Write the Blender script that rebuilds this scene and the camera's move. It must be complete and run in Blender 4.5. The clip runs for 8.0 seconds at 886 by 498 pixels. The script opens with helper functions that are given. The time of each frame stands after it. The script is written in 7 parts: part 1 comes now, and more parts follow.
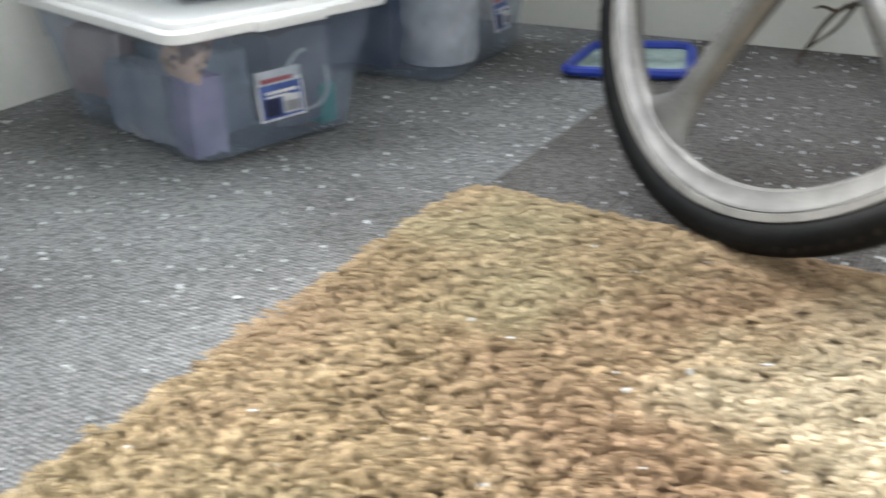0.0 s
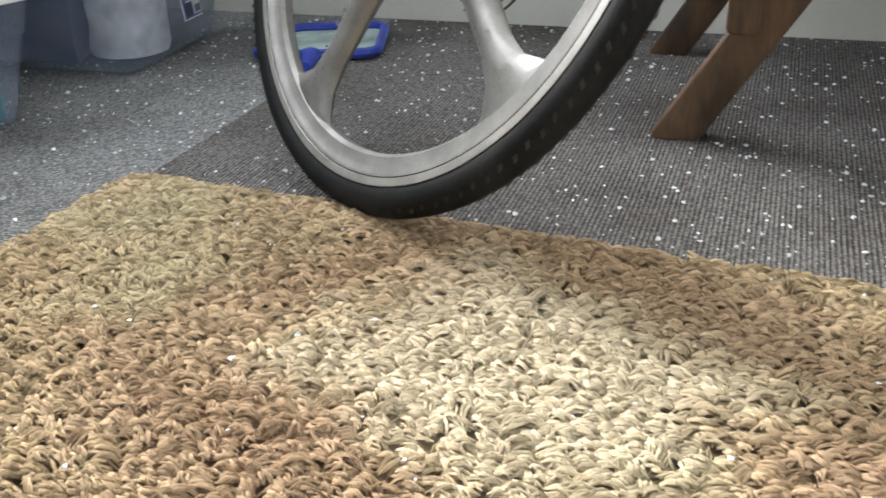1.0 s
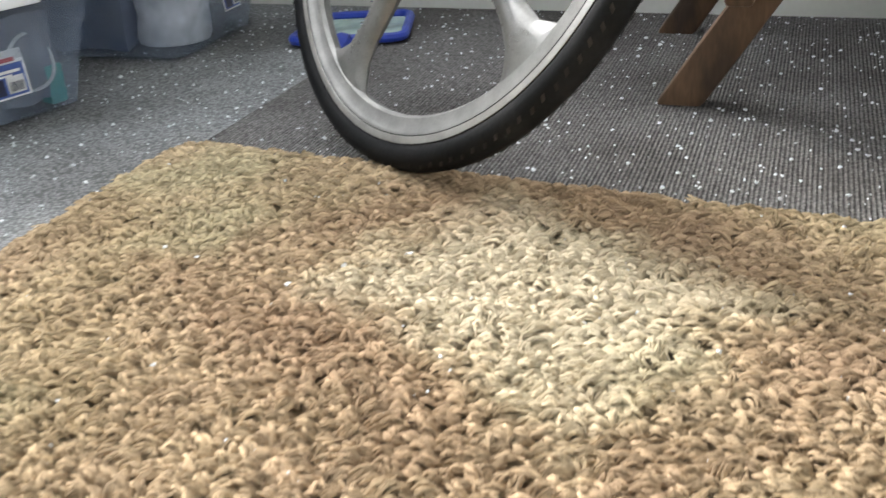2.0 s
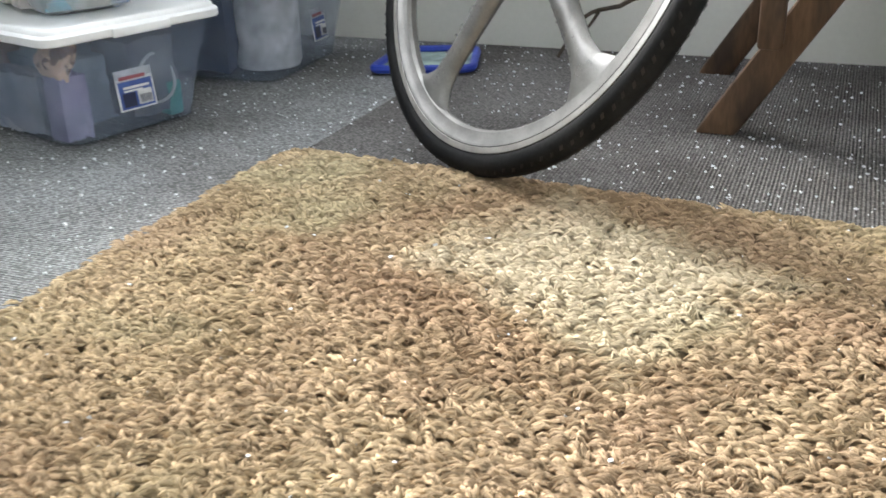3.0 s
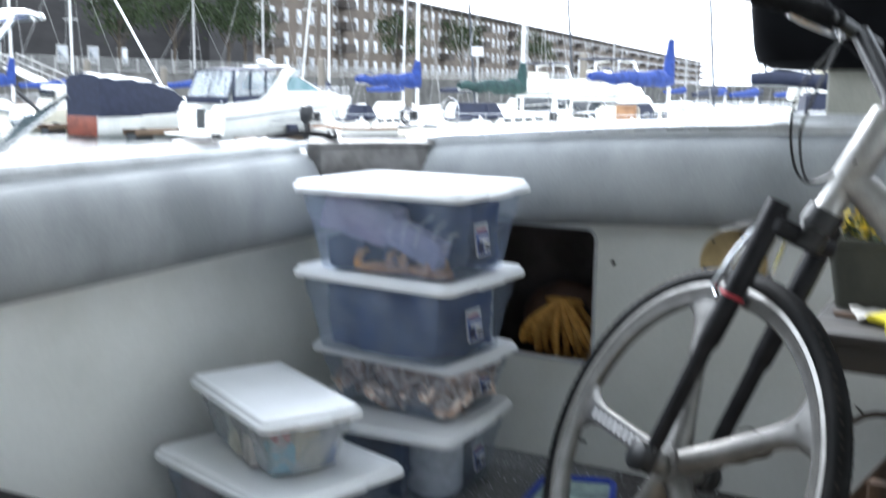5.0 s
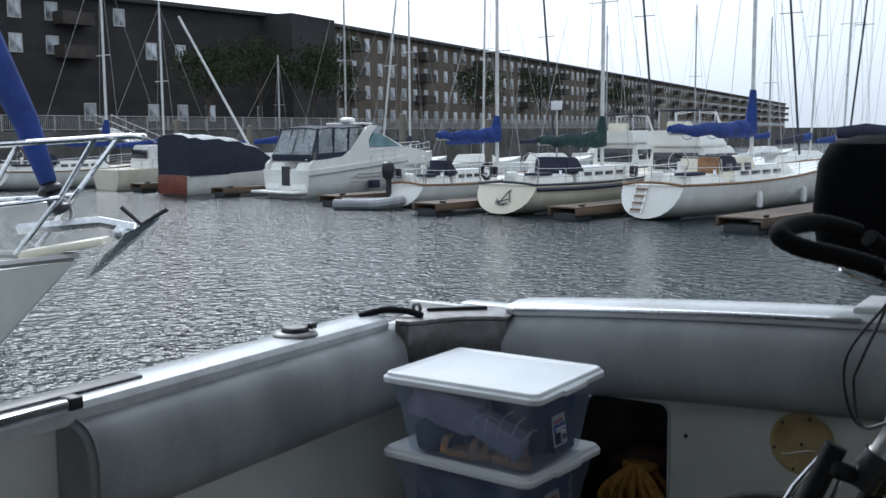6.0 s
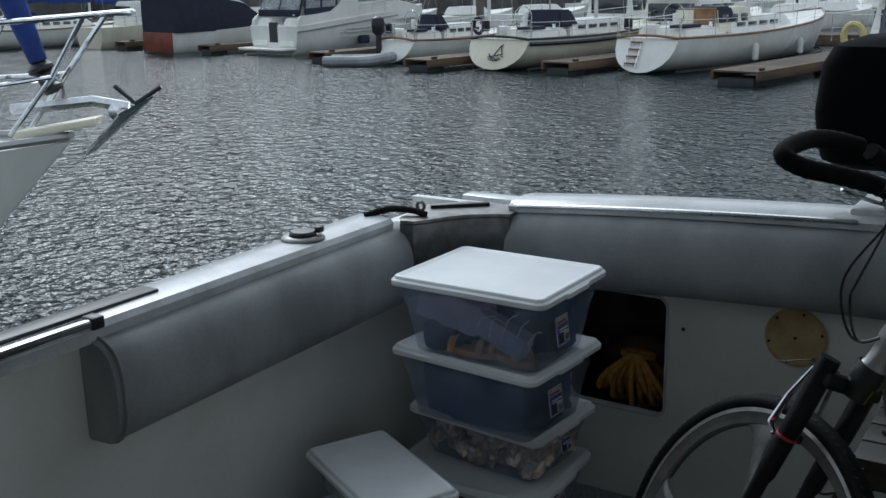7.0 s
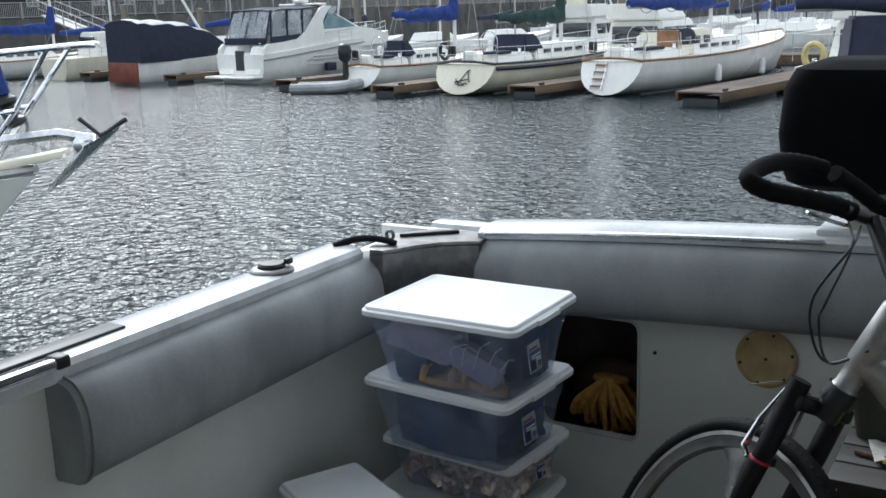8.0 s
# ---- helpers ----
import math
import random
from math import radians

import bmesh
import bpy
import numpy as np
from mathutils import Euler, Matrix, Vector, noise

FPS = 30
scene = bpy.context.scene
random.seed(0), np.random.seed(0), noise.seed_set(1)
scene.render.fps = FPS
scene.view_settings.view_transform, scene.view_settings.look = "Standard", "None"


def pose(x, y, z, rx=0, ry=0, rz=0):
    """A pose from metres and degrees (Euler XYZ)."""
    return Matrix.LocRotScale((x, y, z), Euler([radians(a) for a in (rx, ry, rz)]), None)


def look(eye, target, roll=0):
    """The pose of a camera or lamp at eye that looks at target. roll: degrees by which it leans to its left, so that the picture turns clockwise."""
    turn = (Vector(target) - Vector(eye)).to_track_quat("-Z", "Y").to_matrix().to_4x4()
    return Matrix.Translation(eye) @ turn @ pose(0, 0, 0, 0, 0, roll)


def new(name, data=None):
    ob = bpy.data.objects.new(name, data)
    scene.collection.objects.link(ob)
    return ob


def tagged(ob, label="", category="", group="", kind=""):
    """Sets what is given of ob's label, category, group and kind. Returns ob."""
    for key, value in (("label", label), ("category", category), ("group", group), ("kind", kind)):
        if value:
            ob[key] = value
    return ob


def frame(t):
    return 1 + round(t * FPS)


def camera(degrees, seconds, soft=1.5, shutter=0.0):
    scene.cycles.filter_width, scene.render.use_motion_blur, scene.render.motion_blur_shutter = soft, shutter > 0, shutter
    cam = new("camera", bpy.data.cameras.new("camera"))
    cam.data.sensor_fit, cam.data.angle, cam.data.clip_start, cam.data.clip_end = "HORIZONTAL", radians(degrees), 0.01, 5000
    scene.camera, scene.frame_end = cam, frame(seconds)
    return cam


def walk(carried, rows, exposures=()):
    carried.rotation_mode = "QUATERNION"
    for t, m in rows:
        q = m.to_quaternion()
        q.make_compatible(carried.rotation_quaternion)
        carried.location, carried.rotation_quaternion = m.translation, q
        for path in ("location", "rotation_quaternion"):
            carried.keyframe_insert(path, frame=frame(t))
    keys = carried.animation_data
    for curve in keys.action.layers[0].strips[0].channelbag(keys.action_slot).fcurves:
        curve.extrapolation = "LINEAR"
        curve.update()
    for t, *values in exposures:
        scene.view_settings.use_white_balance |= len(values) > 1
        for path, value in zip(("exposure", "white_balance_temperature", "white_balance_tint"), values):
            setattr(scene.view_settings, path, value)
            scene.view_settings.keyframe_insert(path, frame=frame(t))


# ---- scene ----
cam = camera(46.9, 8.0, shutter=0.5)
PATH = [
    (0, (0.826, 1.045, 0.434), (-0.099, 2.611, -0.398), -1.6),
    (0.5, (0.946, 1.096, 0.429), (0.179, 2.733, -0.425), -2.4),
    (1, (0.986, 1.087, 0.425), (0.401, 2.796, -0.434), -1.8),
    (1.5, (1.002, 1.057, 0.417), (0.438, 2.785, -0.417), -2.2),
    (2, (1.022, 0.961, 0.423), (0.395, 2.659, -0.427), -3.1),
    (2.2, (1.026, 0.924, 0.411), (0.384, 2.621, -0.432), -3.0),
    (3.3, (1.067, 0.691, 0.468), (0.342, 2.393, -0.293), -1.6),
    (3.5, (1.075, 0.673, 0.465), (0.321, 2.363, -0.292), -2.2),
    (4, (1.081, 0.638, 0.547), (0.277, 2.343, -0.119), -1.3),
    (4.5, (1.086, 0.582, 0.713), (0.23, 2.33, 0.252), 0.8),
    (4.8, (1.083, 0.554, 0.866), (0.179, 2.292, 0.465), 1.3),
    (5, (1.084, 0.509, 0.949), (0.129, 2.237, 0.63), 0.8),
    (5.2, (1.095, 0.466, 1.048), (0.091, 2.174, 0.774), -0.2),
    (6.3, (1.154, 0.389, 1.364), (0.049, 2.041, 1.137), -0.2),
    (6.5, (1.147, 0.378, 1.402), (0.051, 2.035, 1.176), -0.1),
    (7, (1.131, 0.374, 1.428), (0.072, 1.992, 0.919), -1.1),
    (7.4, (1.139, 0.401, 1.391), (0.068, 2.022, 0.917), -1.3),
    (7.5, (1.121, 0.395, 1.43), (0.069, 2.023, 0.936), -1.6),
    (8, (1.128, 0.384, 1.436), (0.112, 2.043, 0.972), -1.9),
]
EXPOSURES = [
    (0, 3.4, 6450, 9), (2.2, 3.35, 6400, 9), (4.0, 3.4, 6200, 9), (4.5, 3.45, 5900, 8), (5.2, 1.85, 5800, 8), (6.3, 0.18, 5650, 6),
    (6.9, -0.02, 5650, 4), (7.5, 0.7, 5850, 7), (8, 0.85, 5850, 7),
]
walk(cam, [(t, look(eye, target, roll)) for t, eye, target, roll in PATH], EXPOSURES)

# ---------------------------------------------------------------- light
SUN_YAW, SUN_ELEV = 50.0, 36.0  # degrees left of +y, and above the horizon
world = bpy.data.worlds.new("overcast_sky")
world.use_nodes = True
scene.world = world
wn, wl = world.node_tree.nodes, world.node_tree.links
wn.clear()
sky = wn.new("ShaderNodeTexSky")
sky.sky_type = "NISHITA"
sky.sun_disc = False
sky.sun_elevation = radians(SUN_ELEV)
sky.sun_rotation = radians(-SUN_YAW)
sky.air_density, sky.dust_density, sky.ozone_density = 1.0, 6.0, 1.0
grey = wn.new("ShaderNodeHueSaturation")
grey.inputs["Saturation"].default_value = 0.18
back = wn.new("ShaderNodeBackground")
back.inputs["Strength"].default_value = 0.15
out = wn.new("ShaderNodeOutputWorld")
wl.new(sky.outputs[0], grey.inputs["Color"])
cloud = wn.new("ShaderNodeMix")  # an even layer of cloud over the clear sky
cloud.data_type = "RGBA"
cloud.inputs["Factor"].default_value = 0.75
cloud.inputs["B"].default_value = (4.8, 4.9, 5.05, 1)
wl.new(grey.outputs[0], cloud.inputs["A"])
wl.new(cloud.outputs["Result"], back.inputs["Color"])
wl.new(back.outputs[0], out.inputs["Surface"])

sun_data = bpy.data.lights.new("sun", "SUN")
sun_data.energy, sun_data.angle, sun_data.color = 0.7, radians(18), (1.0, 0.97, 0.92)
sun = new("sun", sun_data)
_d = Vector((-math.sin(radians(SUN_YAW)) * math.cos(radians(SUN_ELEV)), math.cos(radians(SUN_YAW)) * math.cos(radians(SUN_ELEV)), math.sin(radians(SUN_ELEV))))
sun.matrix_world = look(_d * 60, (0, 0, 0))


# ---------------------------------------------------------------- materials
def material(name, col, col2=None, rough=0.5, metal=0.0, scale=12.0, fine=150.0, bump=0.0, mixlow=0.4, mixhigh=0.62, stretch=(1, 1, 1), spec=0.5, coat=0.0, per_object=0.0, roughvar=0.1, island=0.0, grain=0.07):
    """A surface with stains at one scale and grain at another, in metres of the object."""
    m = bpy.data.materials.new(name)
    m.use_nodes = True
    n, l = m.node_tree.nodes, m.node_tree.links
    b = n["Principled BSDF"]
    col2 = col2 or tuple(c * 0.75 for c in col)
    tc = n.new("ShaderNodeTexCoord")
    mp = n.new("ShaderNodeMapping")
    mp.inputs["Scale"].default_value = stretch
    l.new(tc.outputs["Object"], mp.inputs["Vector"])
    n1 = n.new("ShaderNodeTexNoise")
    n1.inputs["Scale"].default_value, n1.inputs["Detail"].default_value = scale, 5
    n2 = n.new("ShaderNodeTexNoise")
    n2.inputs["Scale"].default_value, n2.inputs["Detail"].default_value = fine, 3
    l.new(mp.outputs[0], n1.inputs["Vector"])
    l.new(mp.outputs[0], n2.inputs["Vector"])
    r1 = n.new("ShaderNodeMapRange")
    r1.inputs["From Min"].default_value, r1.inputs["From Max"].default_value = mixlow, mixhigh
    l.new(n1.outputs["Fac"], r1.inputs["Value"])
    mx = n.new("ShaderNodeMix")
    mx.data_type = "RGBA"
    mx.inputs["A"].default_value, mx.inputs["B"].default_value = (*col, 1), (*col2, 1)
    l.new(r1.outputs[0], mx.inputs["Factor"])
    r2 = n.new("ShaderNodeMapRange")
    r2.inputs["From Min"].default_value, r2.inputs["From Max"].default_value = 0.3, 0.7
    r2.inputs["To Min"].default_value, r2.inputs["To Max"].default_value = 1 - grain, 1 + grain
    l.new(n2.outputs["Fac"], r2.inputs["Value"])
    hs = n.new("ShaderNodeHueSaturation")
    l.new(mx.outputs["Result"], hs.inputs["Color"])
    value = r2.outputs[0]
    if per_object or island:
        src = n.new("ShaderNodeNewGeometry") if island else n.new("ShaderNodeObjectInfo")
        r3 = n.new("ShaderNodeMapRange")
        amount = island or per_object
        r3.inputs["To Min"].default_value, r3.inputs["To Max"].default_value = 1 - amount, 1 + amount
        l.new(src.outputs["Random Per Island" if island else "Random"], r3.inputs["Value"])
        mu = n.new("ShaderNodeMath")
        mu.operation = "MULTIPLY"
        l.new(value, mu.inputs[0])
        l.new(r3.outputs[0], mu.inputs[1])
        value = mu.outputs[0]
    l.new(value, hs.inputs["Value"])
    l.new(hs.outputs[0], b.inputs["Base Color"])
    r4 = n.new("ShaderNodeMapRange")
    r4.inputs["To Min"].default_value, r4.inputs["To Max"].default_value = max(0.02, rough - roughvar), min(1, rough + roughvar)
    l.new(n1.outputs["Fac"], r4.inputs["Value"])
    l.new(r4.outputs[0], b.inputs["Roughness"])
    b.inputs["Metallic"].default_value = metal
    b.inputs["Specular IOR Level"].default_value = spec
    b.inputs["Coat Weight"].default_value = coat
    if bump:
        bp = n.new("ShaderNodeBump")
        bp.inputs["Strength"].default_value, bp.inputs["Distance"].default_value = bump, 0.3 / fine
        l.new(n2.outputs["Fac"], bp.inputs["Height"])
        l.new(bp.outputs[0], b.inputs["Normal"])
    return m


def clear_plastic(name, tint, opacity=0.3, rough=0.25, scuff=11.0):
    """Thin cloudy plastic: part of the light goes straight through, the rest is scattered and glossed."""
    m = material(name, tint, rough=rough, scale=9, fine=60)
    n, l = m.node_tree.nodes, m.node_tree.links
    tr = n.new("ShaderNodeBsdfTransparent")
    tr.inputs["Color"].default_value = (0.97, 0.98, 0.995, 1)
    mix = n.new("ShaderNodeMixShader")
    cloudy = n.new("ShaderNodeTexNoise")
    cloudy.inputs["Scale"].default_value, cloudy.inputs["Detail"].default_value = scuff, 4
    l.new(n["Texture Coordinate"].outputs["Object"], cloudy.inputs["Vector"])
    haze = n.new("ShaderNodeMapRange")
    haze.inputs["From Min"].default_value, haze.inputs["From Max"].default_value = 0.38, 0.68
    haze.inputs["To Min"].default_value, haze.inputs["To Max"].default_value = opacity * 0.62, opacity * 1.7
    l.new(cloudy.outputs["Fac"], haze.inputs["Value"])
    l.new(haze.outputs[0], mix.inputs["Fac"])
    l.new(tr.outputs[0], mix.inputs[1])
    l.new(n["Principled BSDF"].outputs[0], mix.inputs[2])
    l.new(mix.outputs[0], n["Material Output"].inputs["Surface"])
    return m


M = {}
M["gelcoat"] = material("gelcoat_wall", (0.82, 0.83, 0.80), (0.72, 0.73, 0.69), rough=0.4, scale=2.5, fine=90, bump=0.02, grain=0.02)
M["gunwale"] = material("gunwale_gelcoat", (0.62, 0.64, 0.65), (0.44, 0.455, 0.46), rough=0.24, scale=9, fine=120, grain=0.06, mixlow=0.45, mixhigh=0.7)
M["vinyl"] = material("grey_vinyl", (0.335, 0.35, 0.355), (0.225, 0.237, 0.245), rough=0.55, scale=5, fine=260, bump=0.15, stretch=(1, 1, 0.5))
M["aluminium"] = material("aluminium", (0.75, 0.76, 0.78), (0.6, 0.61, 0.63), rough=0.28, metal=1.0, scale=20, fine=200)
M["chrome"] = material("polished_steel", (0.8, 0.81, 0.83), (0.65, 0.66, 0.68), rough=0.12, metal=1.0, scale=30, fine=300)
M["dark"] = material("black_plastic", (0.009, 0.0095, 0.011), (0.016, 0.0165, 0.018), rough=0.42, scale=14, fine=260, bump=0.08)
M["rubber"] = material("tyre_rubber", (0.008, 0.0085, 0.009), (0.014, 0.014, 0.0145), rough=0.6, scale=18, fine=220, bump=0.25, spec=0.08, grain=0.15)
M["lid"] = material("white_lid_plastic", (0.84, 0.86, 0.88), (0.78, 0.80, 0.82), rough=0.4, scale=6, fine=200, bump=0.02, grain=0.02)
M["bin"] = clear_plastic("clear_bin_plastic", (0.52, 0.62, 0.80), 0.14, 0.24)
M["bin_frost"] = clear_plastic("frosted_box_plastic", (0.82, 0.86, 0.88), 0.24, 0.35)


# ---------------------------------------------------------------- mesh tools
def part(name, bm, mat, parent=None, label="", smooth=True, m=None):
    me = bpy.data.meshes.new(name)
    bmesh.ops.recalc_face_normals(bm, faces=bm.faces)
    bm.to_mesh(me)
    bm.free()
    me.materials.append(mat)
    if smooth:
        for p in me.polygons:
            p.use_smooth = True
        me.set_sharp_from_angle(angle=radians(38))
    ob = new(name, me)
    if parent is not None:
        ob.parent = parent
    if m is not None:
        ob.matrix_basis = m
    if label:
        ob["label"] = label
    return ob


def thing(name, m, label, category, group="", kind=""):
    ob = new(name)
    ob.empty_display_size = 0.05
    ob.matrix_basis = m
    return tagged(ob, label, category, group, kind)


def box(bm, c, s, bevel=0.0, m=None, segs=2):
    r = bmesh.ops.create_cube(bm, size=1.0)
    vs = r["verts"]
    bmesh.ops.scale(bm, vec=s, verts=vs)
    bmesh.ops.translate(bm, vec=c, verts=vs)
    if bevel:
        es = list({e for v in vs for e in v.link_edges})
        q = bmesh.ops.bevel(bm, geom=es, offset=bevel, segments=segs, affect="EDGES", profile=0.5)
        vs = list({v for f in q["faces"] for v in f.verts} | {v for v in vs if v.is_valid})
    if m is not None:
        bmesh.ops.transform(bm, matrix=m, verts=vs)
    return bm


def bm_box(c, s, bevel=0.0, m=None, segs=2):
    return box(bmesh.new(), c, s, bevel, m, segs)


def loft(bm, rings, closed=True, cap0=True, cap1=True):
    vr = [[bm.verts.new(p) for p in ring] for ring in rings]
    k = len(rings[0])
    for a, b in zip(vr, vr[1:]):
        for i in range(k if closed else k - 1):
            j = (i + 1) % k
            bm.faces.new((a[i], a[j], b[j], b[i]))
    if cap0:
        bm.faces.new(vr[0][::-1])
    if cap1:
        bm.faces.new(vr[-1])
    return vr


def sweep(bm, pts, radius, seg=8, flat=1.0, closed=False, cap=True):
    """A tube along points; radius a number or one for each point; flat squashes it across."""
    pts = [Vector(p) for p in pts]
    n = len(pts)
    rad = radius if isinstance(radius, (list, tuple)) else [radius] * n
    rings, up = [], None
    for i, p in enumerate(pts):
        a = pts[i - 1] if (i or closed) else p
        b = pts[(i + 1) % n] if (i < n - 1 or closed) else p
        t = (b - a).normalized()
        if up is None:
            up = Vector((0, 0, 1)) if abs(t.z) < 0.9 else Vector((1, 0, 0))
        side = t.cross(up).normalized()
        up = side.cross(t).normalized()
        rings.append([p + rad[i] * (math.cos(w) * side + flat * math.sin(w) * up) for w in (2 * math.pi * k / seg for k in range(seg))])
    if closed:
        rings.append(rings[0])
        vr = [[bm.verts.new(q) for q in ring] for ring in rings[:-1]]
        for i in range(n):
            a, b = vr[i], vr[(i + 1) % n]
            for k in range(seg):
                j = (k + 1) % seg
                bm.faces.new((a[k], a[j], b[j], b[k]))
    else:
        loft(bm, rings, True, cap, cap)
    return bm


def bm_sweep(pts, radius, seg=8, flat=1.0, closed=False):
    return sweep(bmesh.new(), pts, radius, seg, flat, closed)


def lathe(bm, profile, seg=24, m=None, cap=True):
    """Profile of (radius, height) turned about z."""
    rings = [[Vector((r * math.cos(w), r * math.sin(w), z)) for w in (2 * math.pi * k / seg for k in range(seg))] for r, z in profile]
    if m is not None:
        rings = [[m @ p for p in ring] for ring in rings]
    loft(bm, rings, True, cap, cap)
    return bm


def rounded(w, h, r, z, seg=5, grow=0.0):
    """A rounded rectangle as a ring of points at height z."""
    out = []
    for cx, cy, a0 in ((w / 2 - r, h / 2 - r, 0), (-w / 2 + r, h / 2 - r, 90), (-w / 2 + r, -h / 2 + r, 180), (w / 2 - r, -h / 2 + r, 270)):
        for k in range(seg + 1):
            a = radians(a0 + 90 * k / seg)
            out.append(Vector((cx + r * math.cos(a), cy + r * math.sin(a), z)))
    return out


def curve_points(pts, per=6):
    """A smooth line through points (Catmull-Rom)."""
    P = [Vector(p) for p in pts]
    P = [2 * P[0] - P[1]] + P + [2 * P[-1] - P[-2]]
    out = []
    for a, b, c, d in zip(P, P[1:], P[2:], P[3:]):
        for k in range(per):
            t = k / per
            out.append(0.5 * (2 * b + (c - a) * t + (2 * a - 5 * b + 4 * c - d) * t * t + (3 * b - a - 3 * c + d) * t ** 3))
    return out + [P[-2]]


# ---------------------------------------------------------------- the boat's aft cockpit
WALL_X, WALL_Y, WATER = -0.505, 2.855, -1.9


def camber(x):
    """Height of the stern gunwale, which rises towards the middle of the boat."""
    return 0.80 + 0.085 * (1 - ((min(x, 1.3) - 1.3) / 1.75) ** 2)

# floor: two widths of ribbed carpet
def carpet_material(name, axis, col=(0.205, 0.198, 0.195), col2=(0.12, 0.113, 0.109)):
    m = material(name, col, col2, rough=0.92, scale=3.0, fine=420, bump=0.0, spec=0.15, grain=0.3)
    n, l = m.node_tree.nodes, m.node_tree.links
    tc = n.new("ShaderNodeTexCoord")
    wv = n.new("ShaderNodeTexWave")
    wv.bands_direction = axis
    wv.inputs["Scale"].default_value = 60.0
    wv.inputs["Distortion"].default_value = 2.2
    wv.inputs["Detail"].default_value = 2.0
    wv.inputs["Detail Scale"].default_value = 3.0
    l.new(tc.outputs["Object"], wv.inputs["Vector"])
    nz = n.new("ShaderNodeTexNoise")
    nz.inputs["Scale"].default_value = 330.0
    l.new(tc.outputs["Object"], nz.inputs["Vector"])
    ad = n.new("ShaderNodeMath")
    ad.operation = "ADD"
    l.new(wv.outputs["Fac"], ad.inputs[0])
    l.new(nz.outputs["Fac"], ad.inputs[1])
    bp = n.new("ShaderNodeBump")
    bp.inputs["Strength"].default_value, bp.inputs["Distance"].default_value = 0.9, 0.0025
    l.new(ad.outputs[0], bp.inputs["Height"])
    l.new(bp.outputs[0], n["Principled BSDF"].inputs["Normal"])
    hs = n["Hue/Saturation/Value"]
    old = hs.inputs["Value"].links[0].from_socket
    mr = n.new("ShaderNodeMapRange")
    mr.inputs["To Min"].default_value, mr.inputs["To Max"].default_value = 0.74, 1.14
    l.new(wv.outputs["Fac"], mr.inputs["Value"])
    # loops of yarn break the ribs up into dots
    vo = n.new("ShaderNodeTexVoronoi")
    vo.inputs["Scale"].default_value = 210.0
    l.new(tc.outputs["Object"], vo.inputs["Vector"])
    vr = n.new("ShaderNodeMapRange")
    vr.inputs["From Min"].default_value, vr.inputs["From Max"].default_value = 0.1, 0.75
    vr.inputs["To Min"].default_value, vr.inputs["To Max"].default_value = 1.32, 0.55
    l.new(vo.outputs["Distance"], vr.inputs["Value"])
    m0 = n.new("ShaderNodeMath")
    m0.operation = "MULTIPLY"
    l.new(old, m0.inputs[0])
    l.new(vr.outputs[0], m0.inputs[1])
    mu = n.new("ShaderNodeMath")
    mu.operation = "MULTIPLY"
    l.new(m0.outputs[0], mu.inputs[0])
    l.new(mr.outputs[0], mu.inputs[1])
    l.new(mu.outputs[0], hs.inputs["Value"])
    return m


def slab(name, x0, x1, y0, y1, z0, z1, mat, label, category, bevel=0.0, kind="structure"):
    bm = bm_box(((x0 + x1) / 2, (y0 + y1) / 2, (z0 + z1) / 2), (x1 - x0, y1 - y0, z1 - z0), bevel)
    return tagged(part(name, bm, mat, smooth=bool(bevel)), label, category, "", kind)


slab("floor", -0.6, 3.1, -1.3, 2.95, -0.12, -0.008, M["gelcoat"], "white moulded cockpit sole under the carpet", "floor")
slab("carpet_side", WALL_X + 0.002, 0.2996, -1.2, WALL_Y - 0.002, -0.006, 0.0, carpet_material("ribbed_carpet_across", "Y", (0.33, 0.342, 0.352), (0.24, 0.242, 0.244)), "grey ribbed outdoor carpet beside the storage boxes", "carpet")
# darker than the side width: damp, and partly shade put into the colour
slab("carpet_middle", 0.3002, 3.0, -1.2, WALL_Y - 0.002, -0.006, 0.0, carpet_material("ribbed_carpet_along", "X"), "damp grey ribbed outdoor carpet, partly darkened for shade, under the bicycle", "carpet")

# stern wall with a locker opening cut through it
HX0, HX1, HZ0, HZ1 = -0.075, 0.217, 0.262, 0.603


